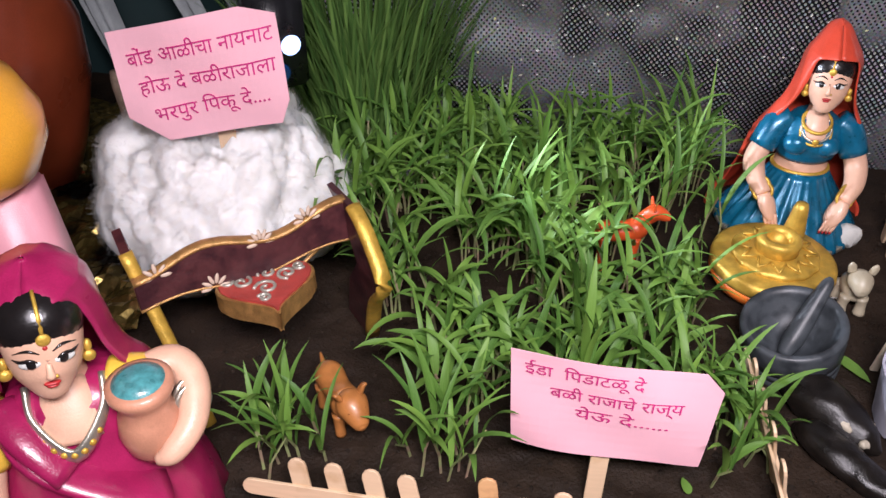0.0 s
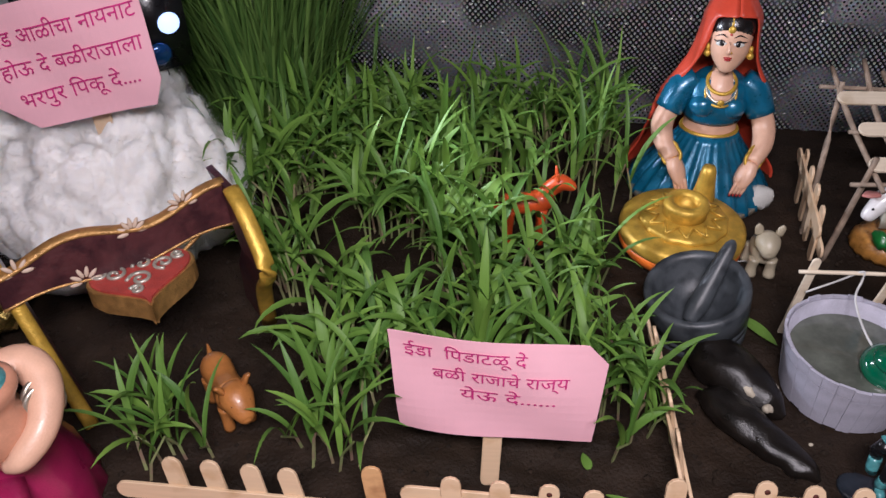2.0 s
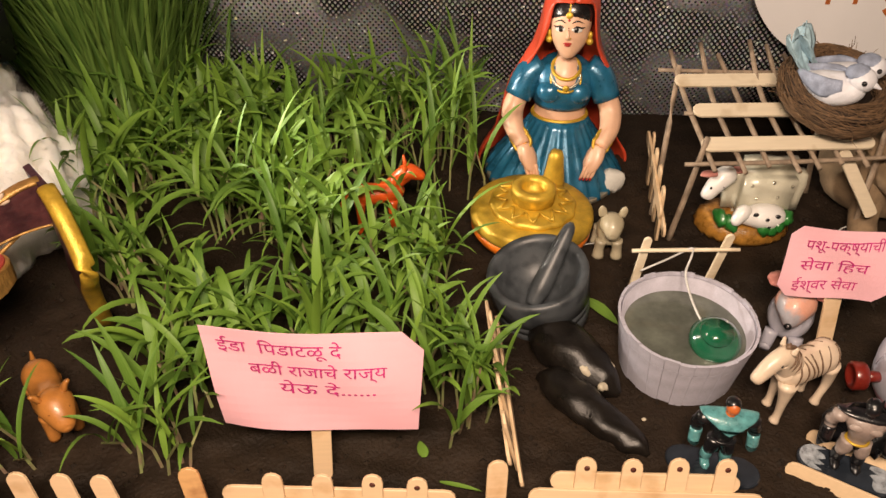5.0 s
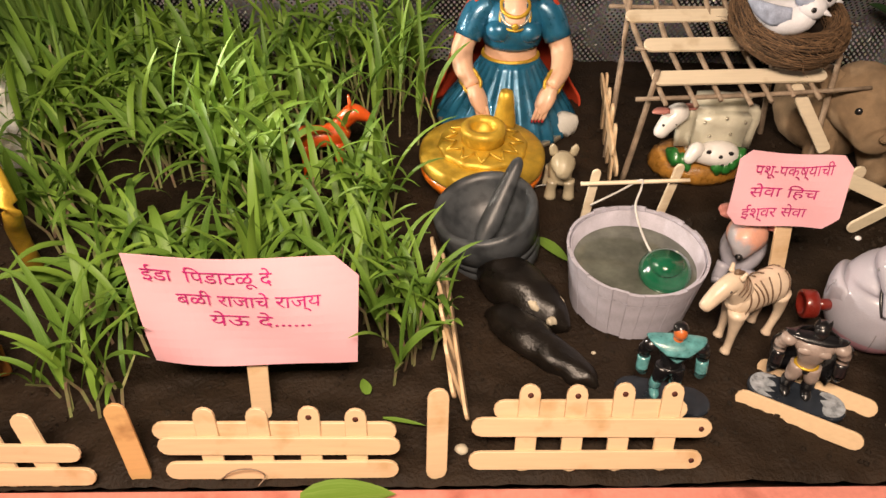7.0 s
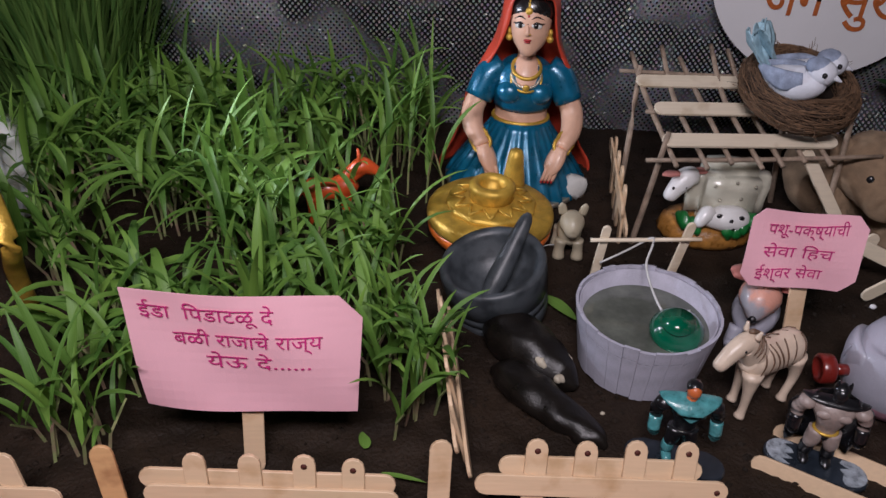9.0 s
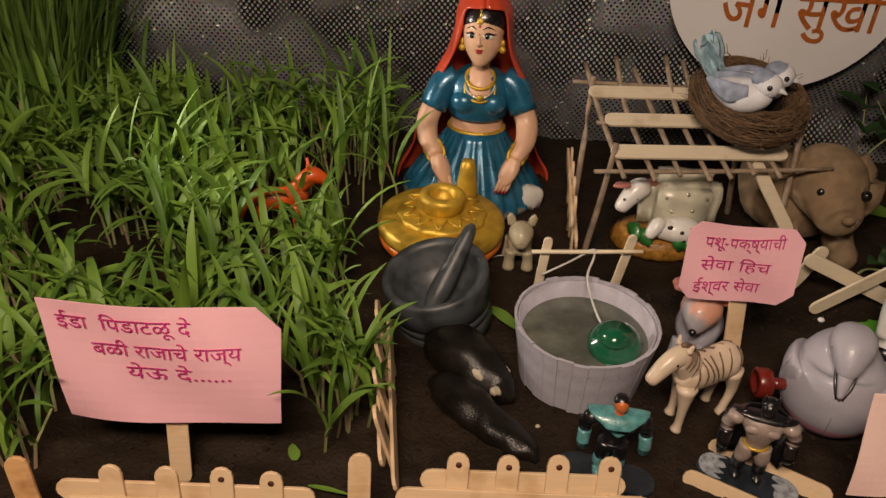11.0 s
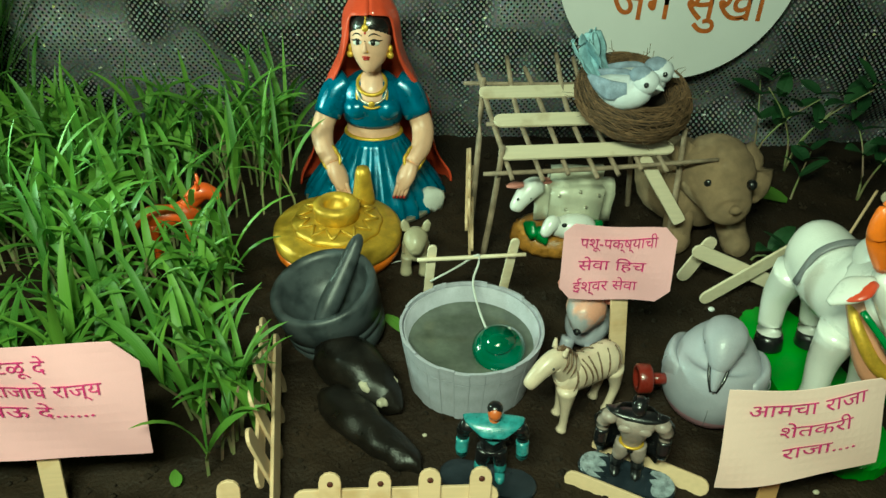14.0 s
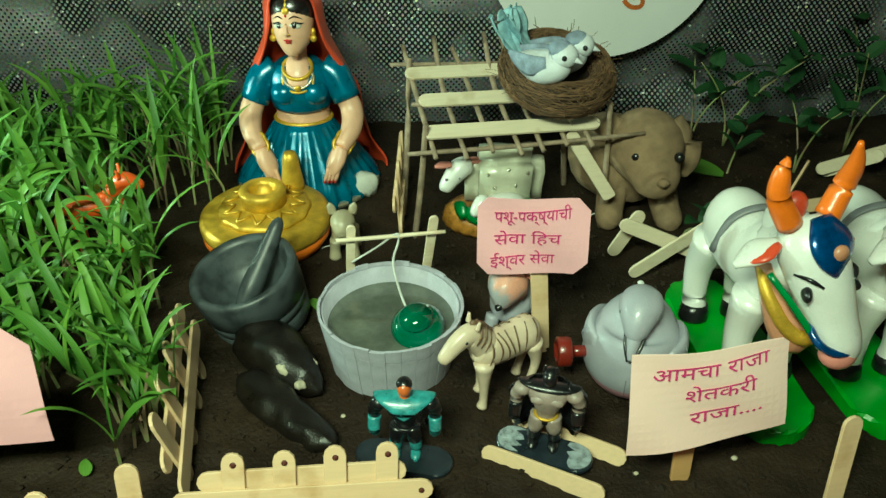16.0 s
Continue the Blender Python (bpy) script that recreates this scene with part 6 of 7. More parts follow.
for (x, y, z, yaw, lab, silver) in ((0.361, 0.333, 0.0, -22, "dark oval stand pressed into soil", False), (0.4395, 0.323, 0.002, -32, "dark blue silver-ended toy board on soil", True)):
    bm = bmesh.new()
    slab(bm, [(px, pz) for px, pz in stick_outline(0.056, 0.0205, 10)], 0.0034, pose(0, 0, 0.002, 90), 0.0008)
    root = thing("figure_stand", pose(x, y, z, 0, 0, yaw), lab, "toy stand")
    part("plate", bm, M["board"], root, smooth=False)
    if silver:
        rng = random.Random(8)
        for k in (-1, 1):
            # worn silver foil with a ragged inner edge
            pts = [(k * (0.0175 + 0.0095 * math.cos(a)), 0.0093 * math.sin(a)) for a in (-math.pi / 2 + math.pi * i / 12 for i in range(13))]
            pts += [(k * (0.0150 + rng.uniform(-0.0035, 0.0035)), 0.0085 - 0.017 * i / 7) for i in range(8)]
            part("silver_end", slab(bmesh.new(), pts, 0.0006, pose(0, 0, 0.0043, 90)), M["worn_silver"], root, "silver worn board end", smooth=False)


# ---- twig platform with nest ----
root = thing("twig_platform", pose(0, 0, 0), "raised platform of twigs and bleached craft sticks", "platform")
for a, b in (((0.399, 0.592, -0.004), (0.412, 0.632, 0.118)), ((0.403, 0.557, -0.004), (0.411, 0.549, 0.100)), ((0.545, 0.612, -0.004), (0.538, 0.628, 0.108)), ((0.556, 0.549, -0.004), (0.553, 0.555, 0.104))):
    mid = tuple((p + q) / 2 + 0.0012 for p, q in zip(a, b))
    part("pole", tube(bmesh.new(), [(*a, 0.0026), (*mid, 0.0024), (*b, 0.0021)], 8, 4), M["twig"], root)
for a, b in (((0.397, 0.636, 0.1120), (0.545, 0.636, 0.106)), ((0.397, 0.546, 0.079), (0.578, 0.541, 0.083)), ((0.407, 0.590, 0.0975), (0.545, 0.590, 0.094))):
    mid = tuple((p + q) / 2 - 0.0008 for p, q in zip(a, b))
    part("cross_twig", tube(bmesh.new(), [(*a, 0.0017), (*mid, 0.0019), (*b, 0.0015)], 8, 4), M["twig"], root)
for i, x in enumerate((0.412, 0.434, 0.455, 0.475, 0.492, 0.512, 0.530)):
    j = (0.0, 0.004, -0.003, 0.005, 0.002, -0.004, 0.001)[i]
    part("slat_twig", tube(bmesh.new(), [(x - 0.002 + j, 0.652 + j, 0.121 + j, 0.0019), (x + 0.001, 0.606, 0.0995, 0.0022), (x + 0.004, 0.534 - j, 0.0800, 0.0018)], 8, 4), M["twig"], root)
for y, z, x0, x1 in ((0.6225, 0.1075, 0.407, 0.533), (0.587, 0.1000, 0.412, 0.540), (0.5525, 0.0905, 0.409, 0.5455)):
    part("tread", bar(bmesh.new(), (x0, y, z + 0.0015), (x1, y, z - 0.001), 0.0125, 0.0024, up=(0, 1, 0.42)), M["stick_pale"], root, smooth=False)
part("broken_stick", bar(bmesh.new(), (0.521, 0.551, 0.084), (0.556, 0.533, 0.030), 0.0105, 0.002, up=(1, 0.3, 0.4), cut=True), M["stick_pale"], root, smooth=False)

NEST = Vector((0.514, 0.578, 0.106))
root = thing("bird_nest", Matrix.Translation(NEST) @ pose(0, 0, 0, 14, 4, 0) @ Matrix.Diagonal((1.0, 1.0, 0.84, 1)), "round brown bird nest woven of dry fibres on the platform", "nest")
bm = turned(bmesh.new(), [(0, 0.0), (0.022, 0.001), (0.035, 0.009), (0.0415, 0.021), (0.0405, 0.031), (0.036, 0.035), (0.030, 0.032), (0.026, 0.022), (0.016, 0.014), (0, 0.012)], 56)
for v in bm.verts:
    v.co += Vector((noise.noise(v.co * 120), noise.noise(v.co * 120 + Vector((5, 0, 0))), noise.noise(v.co * 120 + Vector((0, 5, 0))))) * 0.002
part("bowl", bm, M["straw_dark"], root)
rng = random.Random(21)
bm = bmesh.new()
for _ in range(1000):
    a0, sweep = rng.uniform(0, 6.28), rng.uniform(0.5, 1.7) * rng.choice((-1, 1))
    t = rng.uniform(-1.9, 2.6)
    pts = []
    for k in range(4):
        a, tt = a0 + sweep * k / 3, t + rng.uniform(-0.35, 0.35)
        rr = 0.034 + (0.0090 + rng.uniform(-0.0005, 0.0022)) * math.cos(tt)
        zz = 0.0205 + (0.0160 + rng.uniform(-0.0005, 0.0022)) * math.sin(tt)
        pts.append((rr * math.cos(a), rr * math.sin(a), zz, rng.uniform(0.00018, 0.00038)))
    if rng.random() < 0.08:
        pts.append((pts[-1][0] * 1.25, pts[-1][1] * 1.25, pts[-1][2] + rng.uniform(-0.004, 0.006), 0.0002))
    tube(bm, pts, 4, 3)
tagged(part("fibres", bm, M["straw"], root, "tangled dry brown fibres"), kind="stuff")


def bird(m, label):
    root = thing("toy_bird", m, label, "toy bird", "birds in the nest")
    part("body", tube(bmesh.new(), [(0, 0.026, 0.014, 0.004), (0, 0.016, 0.012, 0.010), (0, 0.002, 0.011, 0.0145, 0.0135), (0, -0.010, 0.015, 0.0120), (0, -0.015, 0.021, 0.008)], 18, 5), M["bird_white"], root)
    part("head", ball(bmesh.new(), (0, -0.016, 0.0245), (0.0098, 0.0105, 0.0095), rough=0.0004, freq=200), M["bird_white"], root)
    part("crown", ball(bmesh.new(), (0, -0.0125, 0.0285), (0.0088, 0.0100, 0.0068), rough=0.0006, freq=200), M["bird_blue"], root, "blue crown")
    part("beak", tube(bmesh.new(), [(0, -0.024, 0.0235, 0.0032), (0, -0.031, 0.0215, 0.0006)], 8, 2), M["bird_white"], root)
    for k in (-1, 1):
        part("eye", ball(bmesh.new(), (k * 0.0085, -0.0200, 0.0255), 0.0021, u=10, v=8), M["black"], root, "black bead eye")
        part("wing", tube(bmesh.new(), [(k * 0.010, -0.006, 0.018, 0.003, 0.006), (k * 0.0145, 0.006, 0.016, 0.0025, 0.0085), (k * 0.010, 0.020, 0.017, 0.002, 0.006), (k * 0.005, 0.030, 0.019, 0.0008, 0.002)], 10, 4), M["bird_blue"], root, "pale blue wing")
    for k in (-1, 0, 1):
        bm = bmesh.new()
        tube(bm, [(k * 0.002, 0.022, 0.014, 0.0012, 0.0006), (k * 0.006, 0.034, 0.026, 0.0070, 0.0008), (k * 0.011, 0.039, 0.036, 0.0082, 0.0008), (k * 0.014, 0.042, 0.045, 0.0050, 0.0006), (k * 0.014, 0.0425, 0.048, 0.0008, 0.0004)], 10, 4)
        part("tail_feather", bm, M["feather_blue"], root, "sky-blue tail feather")
    return root


bird(pose(0.497, 0.549, 0.1275, 0, 0, 44) @ Matrix.Scale(0.92, 4), "white and blue foam toy bird with fan tail in the nest")
bird(pose(0.514, 0.566, 0.1265, 0, 0, 62) @ Matrix.Scale(0.90, 4), "white and blue foam toy bird beside its mate in the nest")

# white round card with orange lettering, on the cloth
root = thing("round_card", pose(0.598, 0.706, 0.185, 0, 0, -7.6), "white round card with orange lettering fixed to the silver cloth", "sign")
bm = bmesh.new()
slab(bm, [(0.107 * math.cos(2 * math.pi * i / 72), 0.107 * math.sin(2 * math.pi * i / 72)) for i in range(72)], 0.0012, Matrix(), 0.0)
part("card", bm, M["paper_white"], root, smooth=False)
lettering([("जग सुखी", 0.0, 0.0, 1.0, 0.0)], lambda u, v, lift: Vector((-0.057 + 0.140 * u, -0.0006 - lift, -0.050 + 0.046 * v)), M["ink_orange"], root, 1.0, 0.008)
part("support", bar(bmesh.new(), (0, 0.004, -0.186), (0, 0.004, 0.03), 0.010, 0.002, up=(1, 0, 0)), M["stick"], root, smooth=False)


# ---- swing, cotton, lamp ----
root = thing("toy_swing", pose(0, 0, 0), "plum lacquered wooden toy swing with gilt edges and a heart seat", "swing")
A, B = Vector((-0.169, 0.409, 0.098)), Vector((-0.045, 0.490, 0.1025))
run = (B - A).normalized()
nrm = Vector((run.y, -run.x, 0)).normalized()
tilt = Matrix.Rotation(radians(-14), 3, run)
upv = tilt @ Vector((0, 0, 1))
L = (B - A).length
def beam_z(s):
    """Wavy upper edge of the beam, s from 0 to 1."""
    return 0.011 + 0.0015 * s + 0.0052 * math.cos((s - 0.32) * 2 * math.pi * 1.55)
top = [(L * i / 30, beam_z(i / 30)) for i in range(31)]
low = [(L * i / 30, -0.0135 + 0.003 * math.sin(i / 30 * 9)) for i in range(30, -1, -1)]
mw = Matrix.Translation(A) @ Matrix((run, run.cross(upv) * -1, upv)).transposed().to_4x4()
beam = part("beam", slab(bmesh.new(), top + low, 0.006, mw, 0.0008), M["plum"], root, "plum beam with wavy edge", smooth=False)
part("gilt_edge", tube(bmesh.new(), [(*(mw @ Vector((x, 0, z))), 0.0045, 0.0022) for x, z in top[::2]], 10, 2), M["gilt"], beam, "gilt wavy edge")
part("gilt_edge", tube(bmesh.new(), [(*(mw @ Vector((x, 0, z))), 0.0040, 0.0014) for x, z in low[::2]], 10, 2), M["gilt"], beam)
front = (mw @ Vector((0, -1, 0)) - mw @ Vector((0, 0, 0))).normalized()
sgn = -1 if front.y < 0 else 1
for s, z, n in ((0.57, 0.006, 7), (0.80, 0.012, 6), (0.33, -0.014, 6), (0.10, 0.006, 5)):
    for k in range(n):
        a = math.pi * k / (n - 1)
        c = Vector((s * L + 0.0062 * math.cos(a), 0, z + 0.0062 * math.sin(a)))
        c.y = -0.0034 if sgn < 0 else 0.0034
        p = part("petal", ball(bmesh.new(), (0, 0, 0), (0.0040, 0.0007, 0.0014), u=8, v=6), M["flower"], beam)
        p.matrix_basis = mw @ Matrix.Translation(c) @ Matrix.Rotation(-a, 4, "Y")
# side stands
def stand(foot, head, depth, label):
    a, b = Vector(foot), Vector(head)
    d = (b - a).normalized()
    back = Vector(depth)
    pts = [a, b, b + back, a + back]
    w = d.cross(back).normalized() * 0.003
    bm = bmesh.new()
    f = [bm.verts.new(p - w) for p in pts]
    g = [bm.verts.new(p + w) for p in pts]
    bm.faces.new(f); bm.faces.new(g[::-1])
    for i in range(4):
        bm.faces.new((f[i], f[i - 1], g[i - 1], g[i]))
    p = part("side_stand", bm, M["plum"], root, label, smooth=False)
    wave = [(*(a + (b - a) * t + back * -0.02 * math.sin(t * 6)), 0.0048, 0.0030) for t in (0, 0.2, 0.4, 0.6, 0.8, 1.0)]
    part("gilt_edge", tube(bmesh.new(), wave, 10, 3), M["gold"], p, "gilt front edge")
stand((-0.130, 0.386, 0.0), (-0.176, 0.423, 0.118), (-0.016, 0.024, 0.0), "plum side stand")
edge = [(-0.039, 0.482, 0.121), (-0.031, 0.471, 0.114), (-0.022, 0.458, 0.100), (-0.014, 0.445, 0.080), (-0.024, 0.462, 0.052), (-0.032, 0.484, -0.002)]
bm = bmesh.new()
layers = []
for off in (Vector((0, 0, 0)), Vector((-0.022, 0.030, -0.002))):
    for w in (-0.0025, 0.0025):
        layers.append([bm.verts.new(Vector(p) + off + Vector((w * 0.6, w * 0.8, 0))) for p in edge])
for a, b in ((0, 1), (1, 3), (3, 2), (2, 0)):
    for i in range(5):
        bm.faces.new((layers[a][i], layers[a][i + 1], layers[b][i + 1], layers[b][i]))
for i in (0, 5):
    bm.faces.new((layers[0][i], layers[1][i], layers[3][i], layers[2][i]))
p = part("side_stand", bm, M["plum"], root, "plum side stand with streaked lacquer", smooth=False)
part("gilt_edge", tube(bmesh.new(), [(*q, 0.0058, 0.0036) for q in edge], 10, 4), M["gold"], p, "gilt front edge")
# heart seat hung under the beam
hm = Matrix.Translation((-0.091, 0.436, 0.078)) @ pose(0, 0, 0, 6, 0, 207) @ Matrix.Scale(0.93, 4)
heart = []
for i in range(48):
    t = 2 * math.pi * i / 48
    heart.append((0.0024 * 16 * math.sin(t) ** 3 * 0.95, 0.0022 * (13 * math.cos(t) - 5 * math.cos(2 * t) - 2 * math.cos(3 * t) - math.cos(4 * t))))
seat = part("heart_seat", slab(bmesh.new(), heart, 0.016, hm @ pose(0, 0, 0, 90), 0.001), M["gilt"], root, "gilt heart-shaped seat", smooth=False)
part("cushion", slab(bmesh.new(), [(x * 0.93, z * 0.93) for x, z in heart], 0.002, hm @ Matrix.Translation((0, 0, 0.0088)) @ pose(0, 0, 0, 90), 0.0006), M["brocade"], seat, "red brocade cushion", smooth=False)
rng = random.Random(4)
for cx, cy, r in ((-0.016, 0.006, 0.008), (0.002, -0.006, 0.009), (0.017, 0.008, 0.008), (-0.002, 0.012, 0.007), (0.006, -0.018, 0.005), (-0.026, 0.012, 0.005), (0.027, 0.012, 0.005)):
    pts = [(*(hm @ Vector((cx + r * (1 - k / 13) * math.cos(k * 0.75 + cx * 90), cy * -1 - r * (1 - k / 13) * math.sin(k * 0.75 + cx * 90), 0.0103))), 0.0013) for k in range(12)]
    part("scroll", tube(bmesh.new(), pts, 6, 2), M["brocade_line"], seat, "silver scroll thread")
for s in (0.40, 0.86):
    p = mw @ Vector((s * L, 0, -0.012))
    part("hanger", tube(bmesh.new(), [(p.x, p.y + 0.004, p.z, 0.0014), (p.x * 0.5 - 0.0455, p.y * 0.5 + 0.222, 0.082, 0.0014)], 8, 2), M["gilt"], root)

# cotton heap
root = thing("cotton_heap", pose(-0.178, 0.605, 0), "heap of fluffy raw white cotton with brown specks", "cotton")
bm = turned(bmesh.new(), [(math.cos(a), math.sin(a)) for a in (math.pi / 2 * i / 90 for i in range(90))] + [(0, 1)], 260)
tufts_rng = np.random.default_rng(7)
dirs = np.array([v.co[:] for v in bm.verts])
grow = np.zeros(len(dirs))
for count, r0, r1, gain in ((46, 0.36, 0.58, 0.30), (150, 0.15, 0.28, 0.42), (420, 0.07, 0.13, 0.34)):
    q = tufts_rng.normal(size=(count, 3))
    q[:, 2] = np.abs(q[:, 2])
    q /= np.linalg.norm(q, axis=1)[:, None]
    rad = tufts_rng.uniform(r0, r1, count)
    lump = np.zeros(len(dirs))
    for c, r in zip(q, rad):
        d2 = ((dirs - c) ** 2).sum(1) / (r * r)
        lump = np.maximum(lump, r * gain * 1.6 * np.sqrt(np.clip(1 - d2, 0, 1)))
    grow += lump
for v, g in zip(bm.verts, grow):
    d = v.co.copy()
    k = 0.74 + 0.85 * g + 0.10 * noise.noise(d * 2.0) + 0.012 * noise.noise(d * 24)
    v.co = Vector((d.x * 0.096 * k, d.y * 0.080 * k, max(-0.004, max(0.0, d.z) ** 0.75 * 0.132 * k + (0.020 * d.x if d.x > 0 else 0) * d.z)))
seats = [v.co.copy() for v in bm.verts if v.co.z > 0.01]
part("wadding", bm, M["cotton"], root)
rng = random.Random(13)
V, F = [], []
for _ in range(70000):
    p = rng.choice(seats)
    out = Vector((p.x, p.y, p.z * 0.8)).normalized()
    d = (out * rng.uniform(0.1, 1.0) + Vector((rng.gauss(0, 0.7), rng.gauss(0, 0.7), rng.gauss(0, 0.7)))).normalized()
    ln, w = rng.uniform(0.003, 0.009), 0.00007
    side = d.cross(Vector((rng.gauss(0, 1), rng.gauss(0, 1), rng.gauss(0, 1)))).normalized() * w
    bend = Vector((rng.gauss(0, 1), rng.gauss(0, 1), rng.gauss(0, 1))) * ln * 0.25
    a, b, c = p - out * 0.001, p + d * ln * 0.5 + bend, p + d * ln
    k = len(V)
    V += [tuple(a - side), tuple(a + side), tuple(b - side), tuple(b + side), tuple(c)]
    F += [(k, k + 1, k + 3, k + 2), (k + 2, k + 3, k + 4)]
me = bpy.data.meshes.new("fibre_fuzz")
me.from_pydata(V, [], F)
me.materials.append(M["cotton"])
fib = new("fibre_fuzz", me)
fib.parent = root
tagged(fib, kind="stuff")
for x, y, z in ((0.012, -0.028, 0.104), (0.016, -0.032, 0.101), (0.010, -0.036, 0.098), (-0.044, -0.046, 0.066), (0.004, -0.070, 0.052), (0.010, -0.071, 0.050)):
    part("speck", ball(bmesh.new(), (x, y, z), (0.0022, 0.0016, 0.0016), rough=0.0006, freq=500, u=8, v=6), M["seed"], root, "brown seed speck")

# spotlight box with two lenses
root = thing("spotlight_box", pose(-0.122, 0.632, 0, 0, 0, 35), "small black spotlight box with two glowing round lenses", "spotlight")
part("housing", block(bmesh.new(), (-0.022, -0.012, 0.135), (0.022, 0.016, 0.215), 0.003), M["black"], root)
part("stem", tube(bmesh.new(), [(0, 0.004, -0.004, 0.004), (0, 0.004, 0.137, 0.004)], 10, 2), M["black"], root)
part("lens", turned(bmesh.new(), [(0.0, 0.004), (0.005, 0.0034), (0.0078, 0.001), (0.0083, 0.0)], 28), M["lens"], root, "glowing pale blue lens").matrix_basis = Matrix.Translation((0.008, -0.0125, 0.172)) @ pose(0, 0, 0, 90, 0, 0)
# second lens gives no light; its dim blue glow is only paint
part("lens", turned(bmesh.new(), [(0.0, 0.004), (0.006, 0.0034), (0.0090, 0.001), (0.0095, 0.0)], 28), M["blue_paint"], root, "dim glassy lens with its blue glow painted on").matrix_basis = Matrix.Translation((-0.004, -0.0125, 0.150)) @ pose(0, 0, 0, 90, 0, 0)

# plastic dish under the tall grass
root = thing("plastic_dish", pose(-0.078, 0.770, 0), "clear plastic dish rim round the tall grass", "dish")
part("rim", ring_band(bmesh.new(), (0, 0, 0.008), 0.082, 0.0016, n=64), M["clear_rim"], root)
part("side", turned(bmesh.new(), [(0.078, -0.003), (0.0815, 0.008), (0.0805, 0.008), (0.077, -0.003)], 64), M["clear_rim"], root)

# ---- the far corner behind the water carrier ----
bm = bmesh.new()
grid = []
for i in range(71):
    row = []
    for j in range(71):
        x, y = -0.55 + 0.34 * i / 70, 0.36 + 0.46 * j / 70
        p = Vector((x, y, 0))
        row.append(bm.verts.new((x, y, 0.010 + 0.016 * abs(noise.noise(p * 16)) + 0.010 * abs(noise.noise(p * 45)) + 0.004 * noise.noise(p * 120))))
    grid.append(row)
for i in range(70):
    for j in range(70):
        bm.faces.new((grid[i][j], grid[i + 1][j], grid[i + 1][j + 1], grid[i][j + 1]))
tagged(part("gold_foil", bm, M["foil"], smooth=False), "crumpled black and gold foil sheet over soil", "foil sheet")

# plain vase shape in place of a statue; rim and foot ring are added
root = thing("clay_vase", pose(-0.385, 0.660, 0.004), "tall glossy red-brown vase shape standing in for a statue", "vase")
part("body", turned(bmesh.new(), [(0, 0), (0.040, 0.0), (0.060, 0.05), (0.078, 0.11), (0.080, 0.16), (0.066, 0.22), (0.040, 0.28), (0.034, 0.31), (0.044, 0.34), (0.040, 0.342), (0, 0.31)], 48), M["rust"], root)
part("rim", ring_band(bmesh.new(), (0, 0, 0.341), 0.042, 0.0045, n=40), M["rust"], root)
part("foot_ring", ring_band(bmesh.new(), (0, 0, 0.004), 0.042, 0.004, n=40), M["rust"], root)
root = thing("paper_pillar", pose(-0.238, 0.424, -0.002, 0, -3, 10), "pink paper covered pillar", "pillar")
part("shaft", block(bmesh.new(), (-0.024, -0.020, 0), (0.024, 0.020, 0.166), 0.003), M["pillar_pink"], root)
# a yellow-orange ball; the pot's foot, neck and rim are added
root = thing("clay_pot", pose(-0.254, 0.420, 0.163), "orange and yellow glazed ball on the pillar, given a pot shape", "pot")
part("body", turned(bmesh.new(), [(0, 0), (0.020, 0), (0.038, 0.012), (0.048, 0.032), (0.049, 0.048), (0.040, 0.070), (0.026, 0.084), (0.022, 0.092), (0.028, 0.100), (0, 0.098)], 44), M["amber_glaze"], root)
part("rim", ring_band(bmesh.new(), (0, 0, 0.0995), 0.026, 0.003, n=36), M["amber_glaze"], root)
root = thing("bark_stake", pose(-0.262, 0.640, 0), "short brown bark stake leaning by the cotton", "stake")
part("bark", tube(bmesh.new(), [(0.010, -0.02, -0.004, 0.008), (0.004, 0.0, 0.06, 0.0085), (-0.004, 0.006, 0.12, 0.008), (-0.006, 0.008, 0.135, 0.006)], 10, 4), M["twig"], root)
bm = bmesh.new()
for k, (x0, wdt) in enumerate(((-0.44, 0.06), (-0.36, 0.05), (-0.30, 0.03))):
    prev = None
    for j in range(17):
        z = 0.04 + 0.36 * j / 16
        row = []
        for i in range(9):
            u = i / 8
            row.append(bm.verts.new((x0 + wdt * u * (0.45 + 0.55 * j / 16) + 0.10 * (1 - j / 16) ** 2 * (1 if k else 0.6), 0.86 + 0.010 * math.sin(u * 14 + k), z)))
        if prev:
            for i in range(8):
                bm.faces.new((prev[i], prev[i + 1], row[i + 1], row[i]))
        prev = row
tagged(part("gauze_curtain", bm, M["gauze"]), "grey-white gauze strips hanging before dark cloth", "curtain", kind="structure")


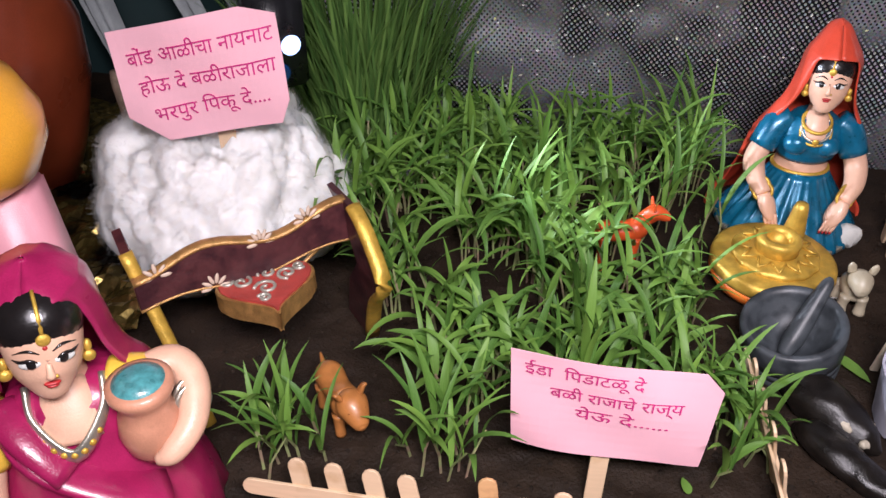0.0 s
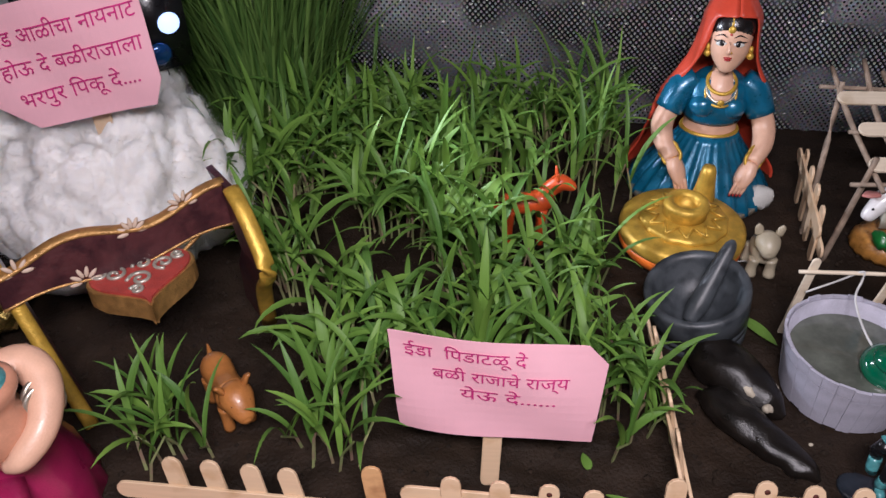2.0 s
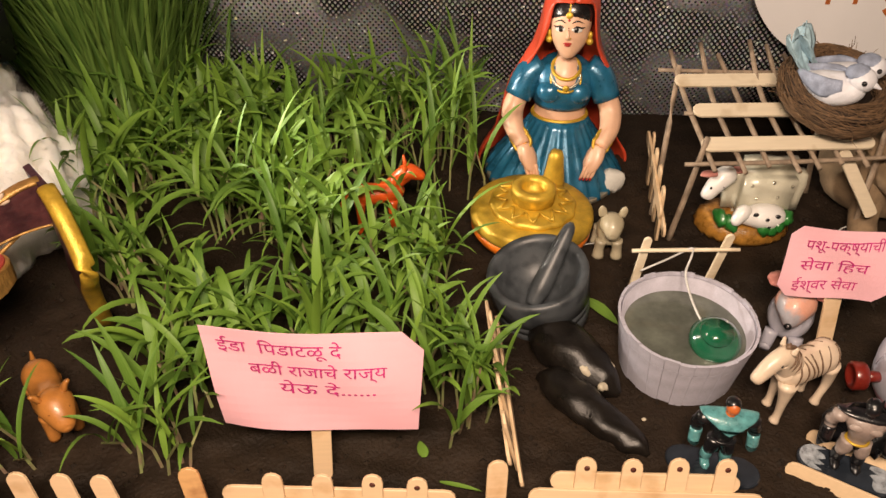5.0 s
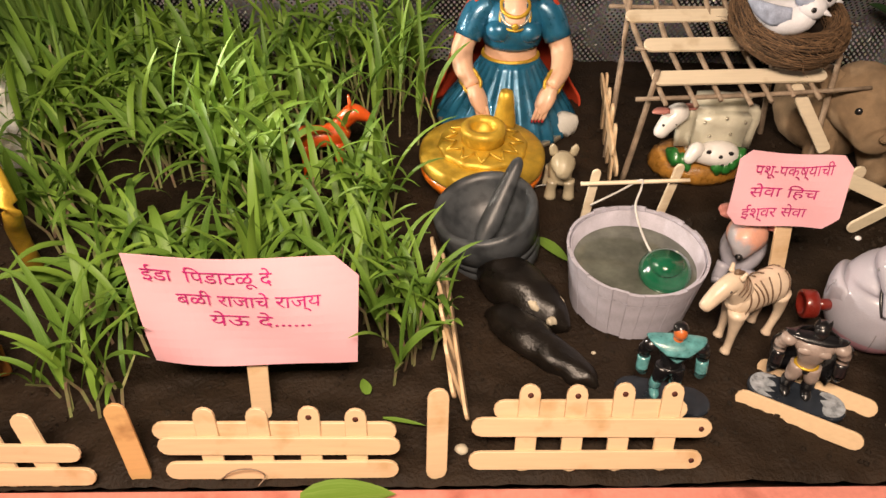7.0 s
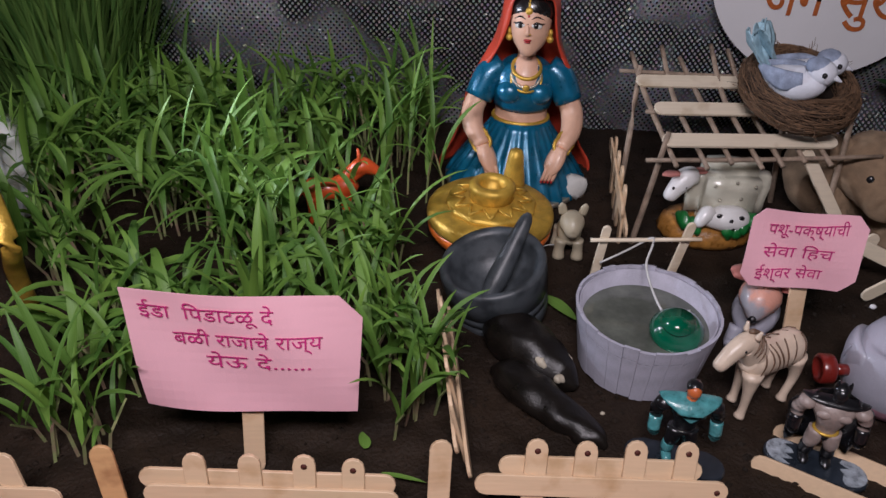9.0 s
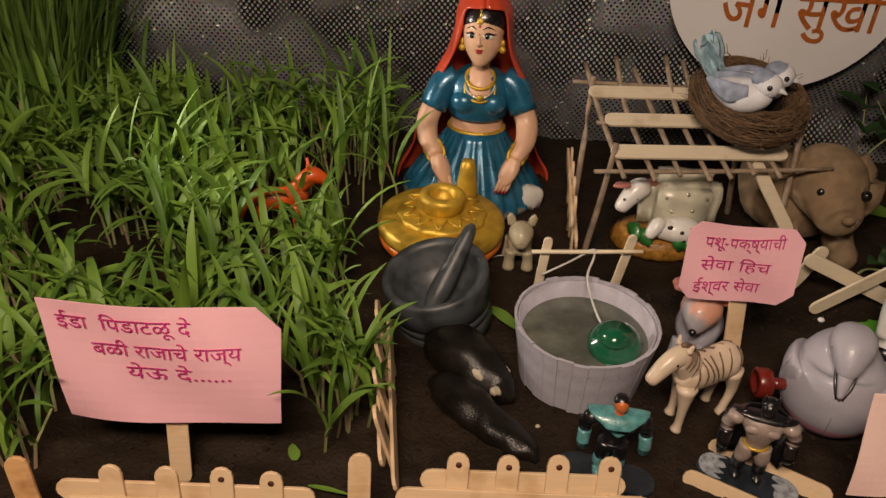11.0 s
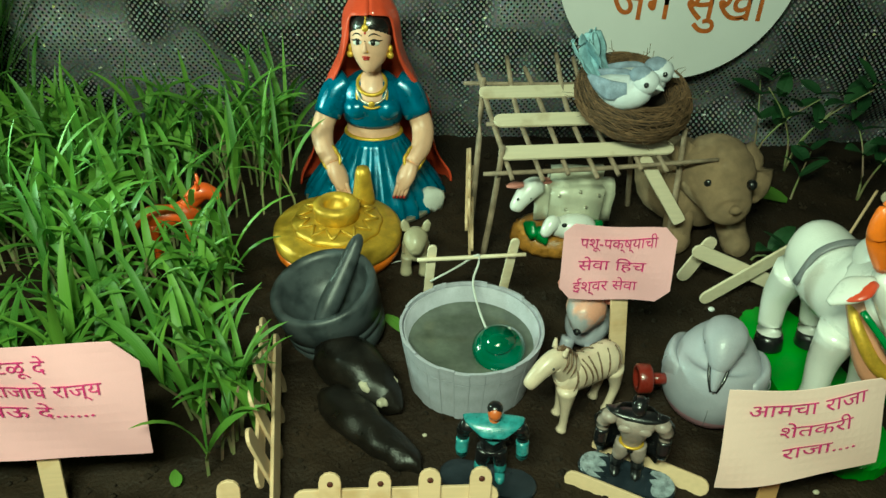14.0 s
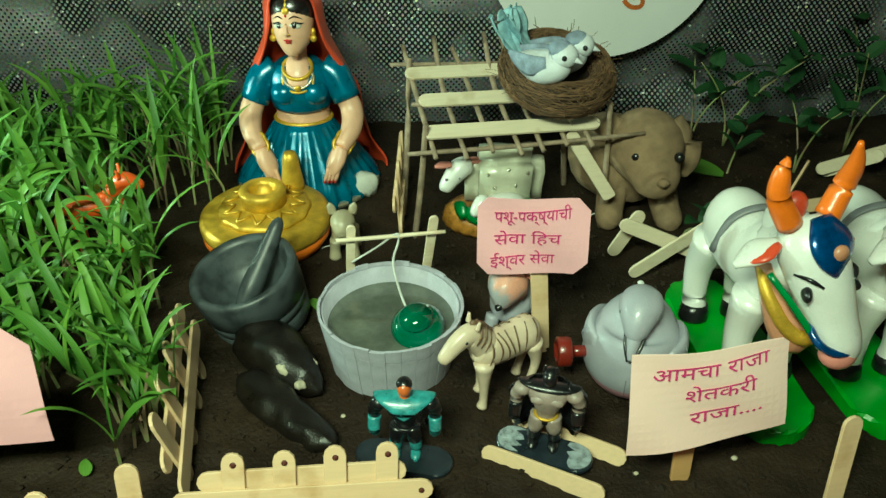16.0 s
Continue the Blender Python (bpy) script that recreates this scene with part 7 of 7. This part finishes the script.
# ---- dark leafy plants beside the cloth ----
def leafy_plant(m, n, height, seed, label):
    rng = random.Random(seed)
    root = thing("leafy_plant", m, label, "plant", "dark leafy plants")
    V, F, U = [], [], []
    for s in range(n):
        az, lean = rng.uniform(0, 6.28), rng.uniform(0.02, 0.06)
        pts = [(lean * math.cos(az) * t * t, lean * math.sin(az) * t * t, height * t * rng.uniform(0.9, 1.05) - 0.003, 0.0013 * (1 - 0.6 * t)) for t in (0, 0.35, 0.7, 1.0)]
        part("stem", tube(bmesh.new(), pts, 6, 3), M["stem"], root)
        for t in (0.55, 0.8, 0.97):
            p = (lean * math.cos(az) * t * t, lean * math.sin(az) * t * t, height * t)
            for side in (0, 3.1):
                blade(V, F, U, p, az + t * 9 + side, rng.uniform(0.020, 0.034), rng.uniform(0.009, 0.015), rng.uniform(35, 75), rng.uniform(20, 80), rng, 6, 0.2)
    me = bpy.data.meshes.new("leaves")
    me.from_pydata(V, [], F)
    uv = me.uv_layers.new(name="UVMap")
    uv.data.foreach_set("uv", [c for poly in F for i in poly for c in U[i]])
    me.materials.append(M["bush"])
    ob = new("leaves", me)
    ob.parent = root
    tagged(ob, kind="stuff")


leafy_plant(pose(0.697, 0.606, 0), 1, 0.030, 1, "low dark green seedling with oval leaves behind the bulls")
leafy_plant(pose(0.722, 0.662, 0), 3, 0.095, 2, "dark green leafy seedling before the silver cloth")
leafy_plant(pose(0.760, 0.600, 0), 2, 0.070, 3, "dark green leafy seedling at the tray side")
leafy_plant(pose(0.690, 0.670, 0), 2, 0.085, 4, "small dark green leafy seedling before the silver cloth")
leafy_plant(pose(0.830, 0.630, 0), 3, 0.110, 5, "dark green leafy seedling near the cloth corner")
leafy_plant(pose(0.616, 0.522, 0), 1, 0.034, 6, "low seedling with broad leaves by the plush dog paw")


# ---- small scattered things ----
def fallen_leaf(x, y, yaw, length, width, label="green leaf fallen on the soil", z=0.002):
    V, F, U = [], [], []
    blade(V, F, U, (0, 0, 0), 0, length, width, 82, 12, random.Random(int(length * 1e5)), 7)
    me = bpy.data.meshes.new("fallen_leaf")
    me.from_pydata(V, [], F)
    uv = me.uv_layers.new(name="UVMap")
    uv.data.foreach_set("uv", [c for poly in F for i in poly for c in U[i]])
    me.polygons.foreach_set("use_smooth", [True] * len(F))
    me.materials.append(M["grass"])
    ob = tagged(new("fallen_leaf", me), label, "leaf", "fallen leaves")
    ob.matrix_basis = pose(x, y, z, 0, 0, yaw)


fallen_leaf(0.317, 0.486, -62, 0.036, 0.009, "narrow green leaf lying between mortar and well")
fallen_leaf(0.188, 0.352, 100, 0.012, 0.007, "tiny round green leaf on soil")
fallen_leaf(0.196, 0.334, -22, 0.026, 0.003, "thin dry leaf curl on soil")
fallen_leaf(0.150, 0.284, -4, 0.050, 0.020, "broad dark green leaf lying on the tray rim", 0.003)
fallen_leaf(0.690, 0.600, 150, 0.050, 0.022, "broad dark leaf on the soil by the plush dog")


def pebble(x, y, r, label, material="bone"):
    ob = tagged(part("pebble", ball(bmesh.new(), (0, 0, 0), (r, r * 0.8, r * 0.7), rough=r * 0.2, freq=300, u=12, v=8), M[material]), label, "pebble", "pale pebbles")
    ob.matrix_basis = pose(x, y, r * 0.5)


pebble(0.556, 0.464, 0.0026, "small round white bead on soil", "paper_white")
pebble(0.238, 0.308, 0.0040, "pale pebble beside the upright stick")
pebble(0.271, 0.404, 0.0018, "tiny pale pebble on soil")
pebble(0.486, 0.300, 0.0016, "tiny pale pebble near the placard")
pebble(0.545, 0.300, 0.0020, "tiny pale pebble near the stick")
pebble(0.330, 0.372, 0.0016, "tiny pale pebble before the well")
root = thing("dry_fibre", pose(0.122, 0.298, 0.004), "thin curled dry fibre on the fence rail", "fibre")
part("strand", tube(bmesh.new(), [(-0.014, 0.004, -0.002, 0.0004), (-0.006, 0.000, 0.010, 0.0004), (0.004, -0.001, 0.012, 0.0004), (0.010, 0.000, 0.004, 0.0004), (0.006, -0.002, -0.002, 0.0003)], 5, 5), M["twig"], root)
root = thing("thread", pose(0.340, 0.548, 0.001), "short white thread on soil behind the mill", "thread")
part("strand", tube(bmesh.new(), [(-0.018, -0.002, 0, 0.0005), (-0.008, 0.001, 0.002, 0.0005), (0.002, 0.003, 0.001, 0.0004)], 5, 4), M["string"], root)
root = thing("thread", pose(0.560, 0.548, 0.003), "white thread and twig scrap under the platform", "thread")
part("strand", tube(bmesh.new(), [(-0.020, 0.0, 0, 0.0006), (-0.008, 0.006, 0.003, 0.0006), (0.004, 0.002, 0.002, 0.0004)], 5, 4), M["string"], root)
